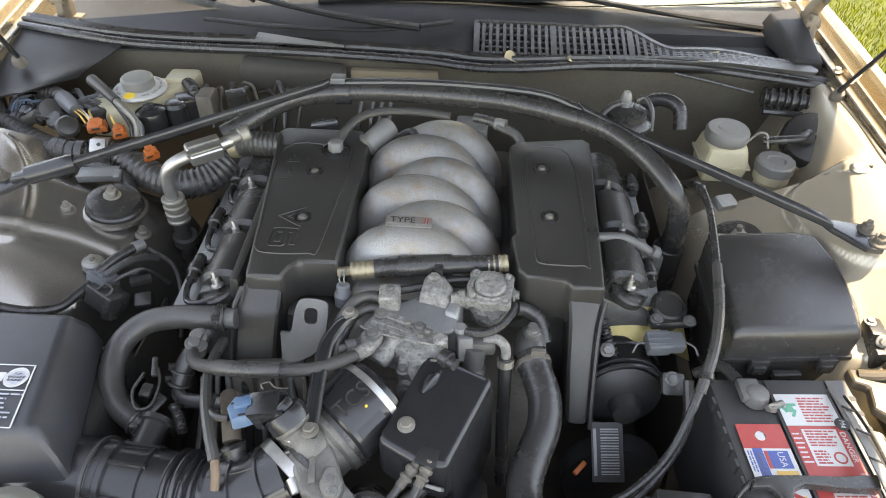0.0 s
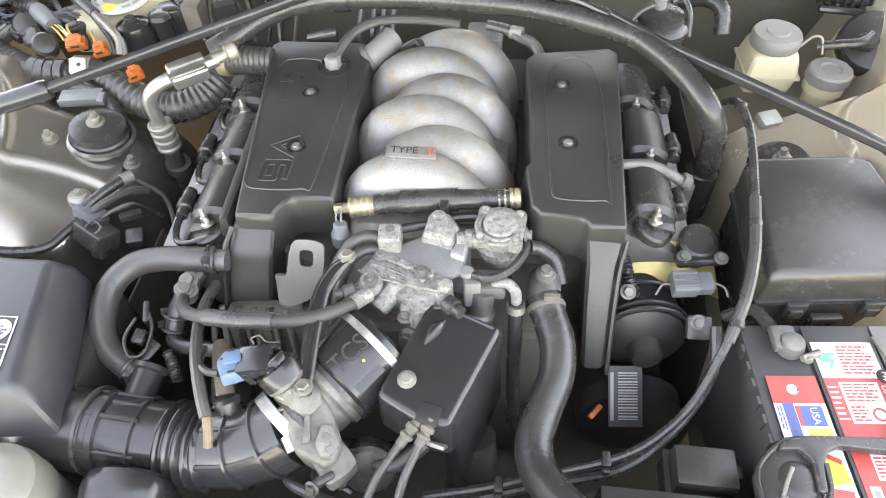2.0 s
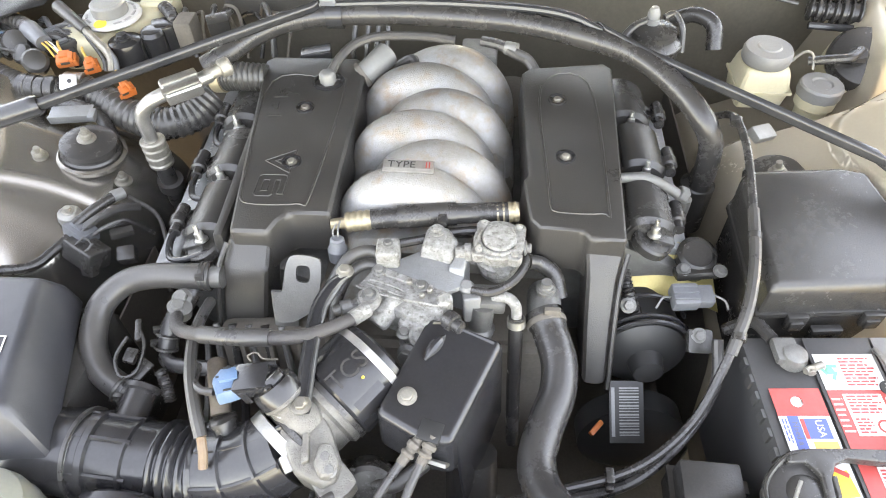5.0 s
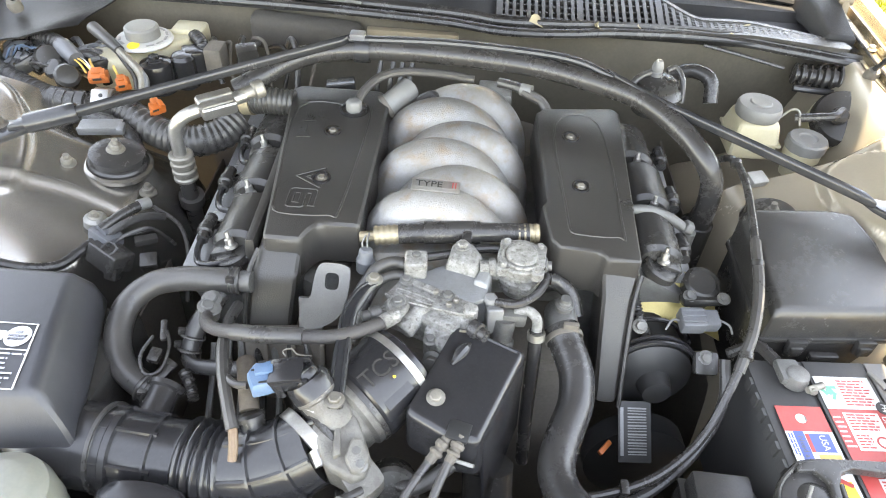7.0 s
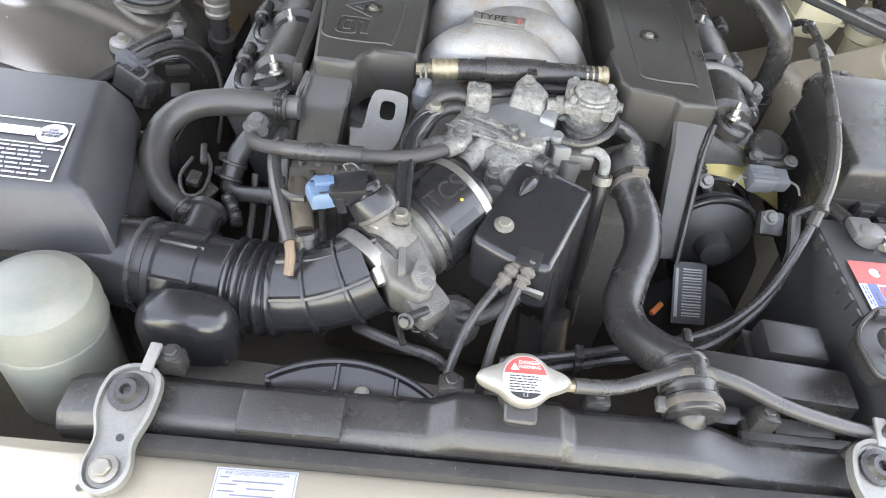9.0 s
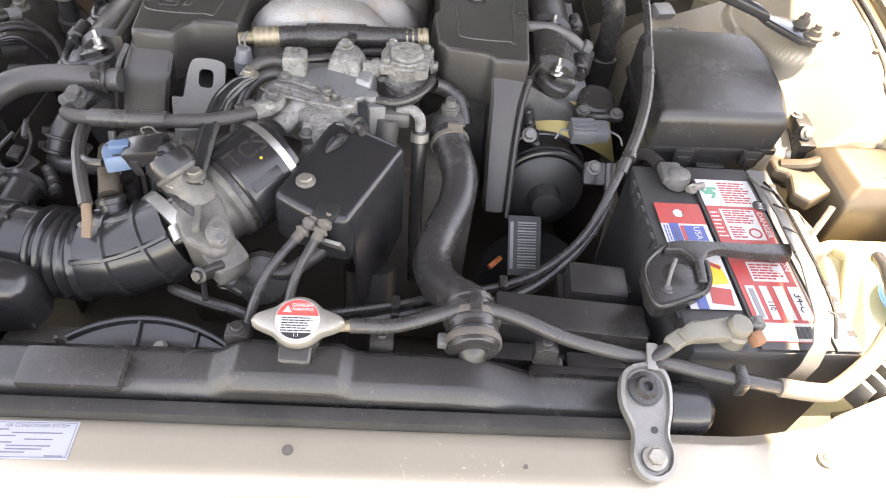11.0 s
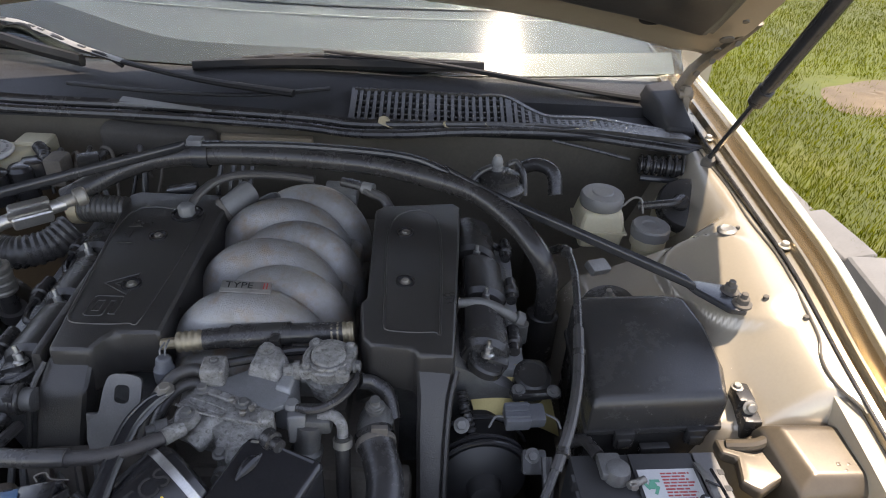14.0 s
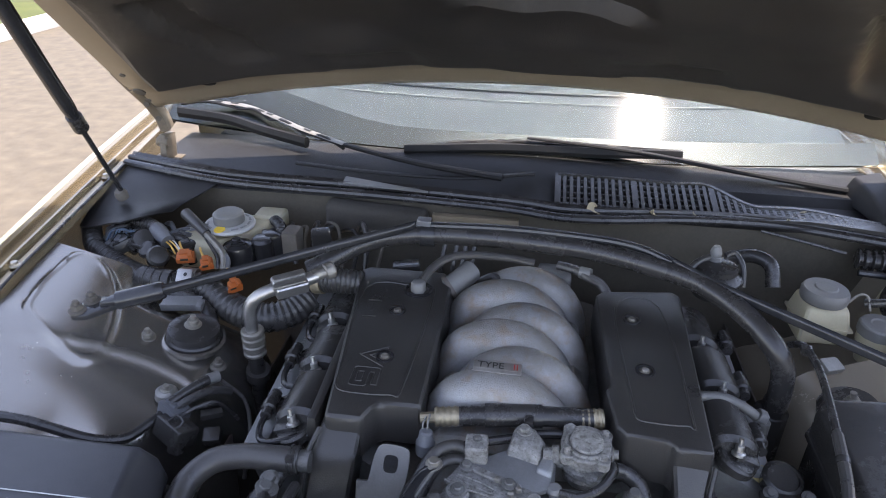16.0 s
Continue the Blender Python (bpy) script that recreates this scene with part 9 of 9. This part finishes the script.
part("left_pad", box((-0.152, 0.018, 0.823), (0.085, 0.036, 0.014), 0.004, (6, 0, 2)), PLASTIC, rad)
part("neck", loft([[(0.033 + r * math.cos(a), 0.052 + r * math.sin(a), z) for a in [2 * math.pi * i / 20 for i in range(20)]] for r, z in ((0.017, 0.80), (0.016, 0.842), (0.020, 0.846), (0.020, 0.856))]), PLASTIC, rad)
part("neck_post", box((0.033, 0.036, 0.838), (0.028, 0.022, 0.030), 0.005, (12, 0, 0), 3), PLASTIC, rad)
part("outlet_pipe", tube([(0.187, 0.070, 0.833), (0.187, 0.063, 0.826), (0.187, 0.058, 0.812), (0.187, 0.056, 0.79)], lambda t: 0.0150 if t < 0.45 else 0.0150 - 0.012 * (t - 0.45), 22), PLASTIC, rad)
part("overflow_nipple", tube([(0.048, 0.056, 0.856), (0.080, 0.059, 0.857)], 0.005, 10), BRASS, rad)
for x in (-0.262, -0.024, 0.104, 0.255):
    part("tank_clip", join(box((x, 0.062 + 0.03 * x, 0.824), (0.022, 0.016, 0.022), 0.003), bolt_mesh((x, 0.063 + 0.03 * x, 0.835), r=0.006, h=0.005)), PLASTIC, rad)
part("tank_bracket", box((0.300, 0.066, 0.782), (0.110, 0.020, 0.030), 0.005, (0, 0, 2), 3), PLASTIC, rad)
part("end_fins", join(*[box((0.385 + 0.007 * k, 0.006, 0.786), (0.004, 0.012, 0.012), 0.001) for k in range(5)]), PLASTIC, rad)
capm = place((0.033, 0.055, 0.8585), (1, 0.05, 0), (0.02, -0.22, 1)) @ Matrix.Scale(0.85, 4)


def cap_outline(k):
    pts = []
    for i in range(64):
        a = 2 * math.pi * i / 64
        off = (a + math.pi / 2) % math.pi - math.pi / 2
        r = 0.0262 + 0.0190 * math.exp(-((off / 0.34) ** 2))
        pts.append((r * math.cos(a) * k, r * math.sin(a) * k))
    return pts


CAPMETAL = mat("satin_cap_metal", (0.36, 0.345, 0.31), 0.33, 0.7, 0.2, 60, 0.1, dust=0.5, dust_color=(0.2, 0.18, 0.14), speck=0.2, grain=0.3)
CAPLABEL = mat("worn_white_label", (0.48, 0.48, 0.475), 0.45, 0, 0.08, 60, 0.02, dust=0.3, dust_color=(0.33, 0.32, 0.3))
cp = part("filler_cap", loft([[capm @ Vector((x, y, z)) for x, y in cap_outline(k)] for k, z in ((1.0, 0.0), (1.03, 0.003), (1.02, 0.009), (0.95, 0.0125), (0.86, 0.0135))]), CAPMETAL, rad, "silver pressure cap with a red and white label")
part("label_base", lathe([(0.0186, 0), (0.0186, 0.0006)], capm @ Vector((0, 0, 0.0133)), capm.to_3x3() @ Vector((0, 0, 1)), 40), CAPLABEL, cp)
def segment(y0, y1, r=0.0210):
    pts = []
    for i in range(21):
        y = y0 + (y1 - y0) * i / 20
        pts.append((math.sqrt(max(0, r * r - y * y)), y))
    pts += [(-x, y) for x, y in reversed(pts)]
    return [p for i, p in enumerate(pts) if i == 0 or (abs(p[0] - pts[i - 1][0]) + abs(p[1] - pts[i - 1][1])) > 1e-6]


part("label_top", loft([[capm @ Vector((x, y, z)) for x, y in segment(0.004, 0.0209)] for z in (0.0138, 0.0146)]), RED, cp)
part("label_foot", loft([[capm @ Vector((x, y, z)) for x, y in segment(-0.0209, -0.0145)] for z in (0.0138, 0.0146)]), INK, cp)
part("warning_triangle", loft([[capm @ Vector((-0.0105 + 0.0048 * math.cos(a), 0.0095 + 0.0048 * math.sin(a), z)) for a in (radians(90), radians(210), radians(330))] for z in (0.0146, 0.0150)]), WHITE, cp)
text("DANGER", 0.0052, capm @ Matrix.Translation((0.004, 0.0150, 0.0146)), WHITE, cp, "lettering", 0.0002)
text("WARNING", 0.0046, capm @ Matrix.Translation((0.004, 0.0105, 0.0146)), WHITE, cp, "lettering", 0.0002)
text("1.1", 0.0050, capm @ Matrix.Translation((0.0, -0.0172, 0.0146)), WHITE, cp, "lettering", 0.0002)
bars(capm @ Matrix.Translation((0, 0, 0.0138)), -0.0155, -0.0135, 0.0160, 0.0028, 6, INK, cp, 0.0006, 0.42, 0.25, 21, "print_bar")


def rad_bracket(x0, y0):
    b = thing("radiator_bracket", (x0, y0, 0.81), "worn grey pressed steel radiator mounting bracket", "bracket", "radiator brackets")
    o = [(-0.022, 0.030), (-0.016, 0.045), (0.0, 0.052), (0.018, 0.048), (0.024, 0.034), (0.022, 0.010), (0.016, -0.012), (0.019, -0.030), (0.014, -0.044), (0.0, -0.051), (-0.013, -0.046), (-0.018, -0.032), (-0.015, -0.010), (-0.022, 0.012)]
    o = round_loop(o)
    m = place((x0, y0, 0.822), (1, 0.03, 0), (0, -0.22, 1))
    def ring(k, z):
        return [m @ Vector((x * k, y * (0.5 + 0.5 * k), z)) for x, y in o]
    part("pressing", loft([ring(1.0, -0.004), ring(1.0, 0.006), ring(0.86, 0.007), ring(0.80, 0.003)]), PEWTER, b)
    part("hose_tab", box(m @ Vector((0.010, 0.058, 0.006)), (0.010, 0.026, 0.004), 0.0015, (12, 0, -4)), PEWTER, b)
    part("rubber_bush", lathe([(0.0155, 0), (0.0155, 0.003), (0.011, 0.004), (0.0085, 0.009), (0.0045, 0.009), (0.0035, 0.004)], m @ Vector((0, 0.028, 0.004)), m.to_3x3() @ Vector((0, 0, 1)), 24), RUBBER, b)
    part("bolt", bolt_mesh(m @ Vector((0.0, -0.032, 0.004)), m.to_3x3() @ Vector((0, 0, 1)), 0.0075, 0.008), STEEL, b)
    part("hole", lathe([(0.003, 0), (0.003, 0.0008)], m @ Vector((0.004, -0.008, 0.0032)), m.to_3x3() @ Vector((0, 0, 1)), 12), INK, b)
    return b


rad_bracket(0.341, 0.006)
rad_bracket(-0.282, -0.010)
shr = thing("fan_shroud", (-0.10, 0.09, 0.60), "black curved fan shroud behind the radiator", "fan shroud")
def shroud_rear(u):
    """Plan of the arch's rear edge, from the outer end to the end by the filler neck."""
    return -0.190 + 0.152 * u, 0.056 + 0.034 * math.sin(math.pi * (0.06 + 0.88 * u)) ** 0.55


def shroud_top(u, v):
    x, y = shroud_rear(u)
    return x, 0.052 + (y - 0.052) * v, 0.788 + 0.010 * math.sin(math.pi * u) * v - 0.003 * math.sin(math.pi * v)


part("arch", sheet(shroud_top, 32, 10, 0.003), GLOSSY, shr)
part("rim", tube([(*shroud_rear(k / 24), 0.790 + 0.010 * math.sin(math.pi * k / 24)) for k in range(25)], 0.0034, 8, 2), GLOSSY, shr)
part("rear_wall", sheet(lambda u, v: (*shroud_rear(u), 0.789 + 0.010 * math.sin(math.pi * u) - 0.09 * v), 32, 4, 0.003), PLASTIC, shr)
for u in (0.42, 0.78):
    a, b = Vector(shroud_top(u, 0.35)), Vector(shroud_top(u, 0.97))
    part("rib", tube([a + Vector((0, 0, 0.002)), b + Vector((0, 0, 0.002))], 0.0022, 6), GLOSSY, shr)
part("boss", lathe([(0.009, -0.006), (0.008, 0.002), (0.006, 0.003)], (-0.101, 0.064, 0.791), n=18), GLOSSY, shr)
part("bolt", bolt_mesh((-0.101, 0.064, 0.794), r=0.0045, h=0.004), STEEL, shr)
part("hook", loft([[(-0.184, 0.048, 0.80), (-0.176, 0.048, 0.80), (-0.176, 0.054, 0.80), (-0.184, 0.054, 0.80)], [(-0.182, 0.046, 0.824), (-0.178, 0.046, 0.824), (-0.178, 0.050, 0.824), (-0.182, 0.050, 0.824)]], 0.001, 1), PLASTIC, shr)
part("lower", box((-0.10, 0.085, 0.60), (0.36, 0.06, 0.30), 0.02), DARK, shr)
bb = thing("power_steering_cap", (-0.270, 0.106, 0.80), "rounded glossy black reservoir cover in front of the duct", "reservoir cover")
part("base", box((-0.268, 0.106, 0.776), (0.074, 0.040, 0.012), 0.003), PLASTIC, bb)
part("cover", loft([[(x, y, z + 0.06 * (y - 0.10)) for x, y in round_loop([(-0.270 - 0.037 * k, 0.106 - 0.020 * k), (-0.270 + 0.035 * k, 0.106 - 0.020 * k), (-0.270 + 0.038 * k, 0.106 + 0.018 * k), (-0.270 - 0.036 * k, 0.106 + 0.019 * k)])] for k, z in ((1.02, 0.775), (1.02, 0.805), (0.98, 0.818), (0.88, 0.828), (0.70, 0.834), (0.40, 0.8365))]), GLOSSY, bb)
wb = thing("washer_bottle", (-0.375, 0.09, 0.75), "pale translucent washer bottle beside the radiator", "washer bottle")
BOTTLE = mat("grey_white_plastic", (0.15, 0.16, 0.14), 0.35, 0, 0.14, 30, 0.04, dust=0.4, sub=0.1)
part("bottle", lathe([(0.050, -0.14), (0.050, -0.012), (0.046, 0.005), (0.038, 0.011)], (-0.385, 0.085, 0.852), (0.05, 0.0, 1), 32), BOTTLE, wb)
part("shoulder", lathe([(0.038, 0.011), (0.034, 0.014), (0.030, 0.0165), (0.006, 0.0175)], (-0.385, 0.085, 0.852), (0.05, 0.0, 1), 32), BOTTLE, wb)
part("mould_seam", lathe([(0.0503, -0.040), (0.0512, -0.038), (0.0503, -0.036)], (-0.385, 0.085, 0.852), (0.05, 0.0, 1), 32), BOTTLE, wb)
sk = thing("service_sticker", (-0.16, -0.035, 0.804), "white service sticker with blue print on the front panel", "sticker")
stm = place((-0.170, -0.038, 0.8024), (1, 0.05, 0), (0, 0, 1))
PAPER = mat("aged_label_paper", (0.34, 0.345, 0.37), 0.5, 0, 0.06, 60, 0.02, dust=0.3, dust_color=(0.36, 0.36, 0.36))
LABELINK = mat("faded_blue_print", (0.16, 0.16, 0.21), 0.6, 0, 0.3, 90, 0.0)
part("paper", plate(stm, -0.0325, -0.0165, 0.0325, 0.0165, 0.0005), PAPER, sk)
for x0, y0, x1, y1 in ((-0.031, -0.0152, 0.031, -0.0147), (-0.031, 0.0147, 0.031, 0.0152), (-0.031, -0.0147, -0.0305, 0.0147), (0.0305, -0.0147, 0.031, 0.0147)):
    part("frame_line", plate(stm @ Matrix.Translation((0, 0, 0.0005)), x0, y0, x1, y1, 0.0002), LABELINK, sk)
for k, (x0, x1) in enumerate(((-0.028, -0.021), (-0.018, 0.022), (-0.028, -0.014), (-0.006, 0.016), (-0.028, -0.015), (-0.018, 0.016), (-0.018, 0.010), (-0.028, -0.002), (0.014, 0.028))):
    yy = 0.0092 - 0.0028 * k
    part("print_bar", plate(stm @ Matrix.Translation((0, 0, 0.0005)), x0, yy - 0.0011, x1, yy, 0.0002), LABELINK, sk)
text("AIR CONDITIONER SYSTEM", 0.0043, stm @ Matrix.Translation((0, 0.0122, 0.0005)), LABELINK, sk, "lettering", 0.0002, squash=0.95)
hr = thing("horn_bracket", (0.64, 0.09, 0.80), "small bare steel square bracket with a rusty bolt", "bracket")
part("plate", box((0.633, 0.098, 0.812), (0.036, 0.03, 0.004), 0.001, (25, 0, 10)), PEWTER, hr)
part("bolt", bolt_mesh((0.633, 0.096, 0.815), (0, -0.4, 1), 0.006, 0.006), BRASS, hr)
for k in range(3):
    part("fin", box((0.555 + 0.018 * k, 0.062 + 0.006 * k, 0.812), (0.006, 0.03, 0.03), 0.001, (0, 0, 30)), PEWTER, hr)
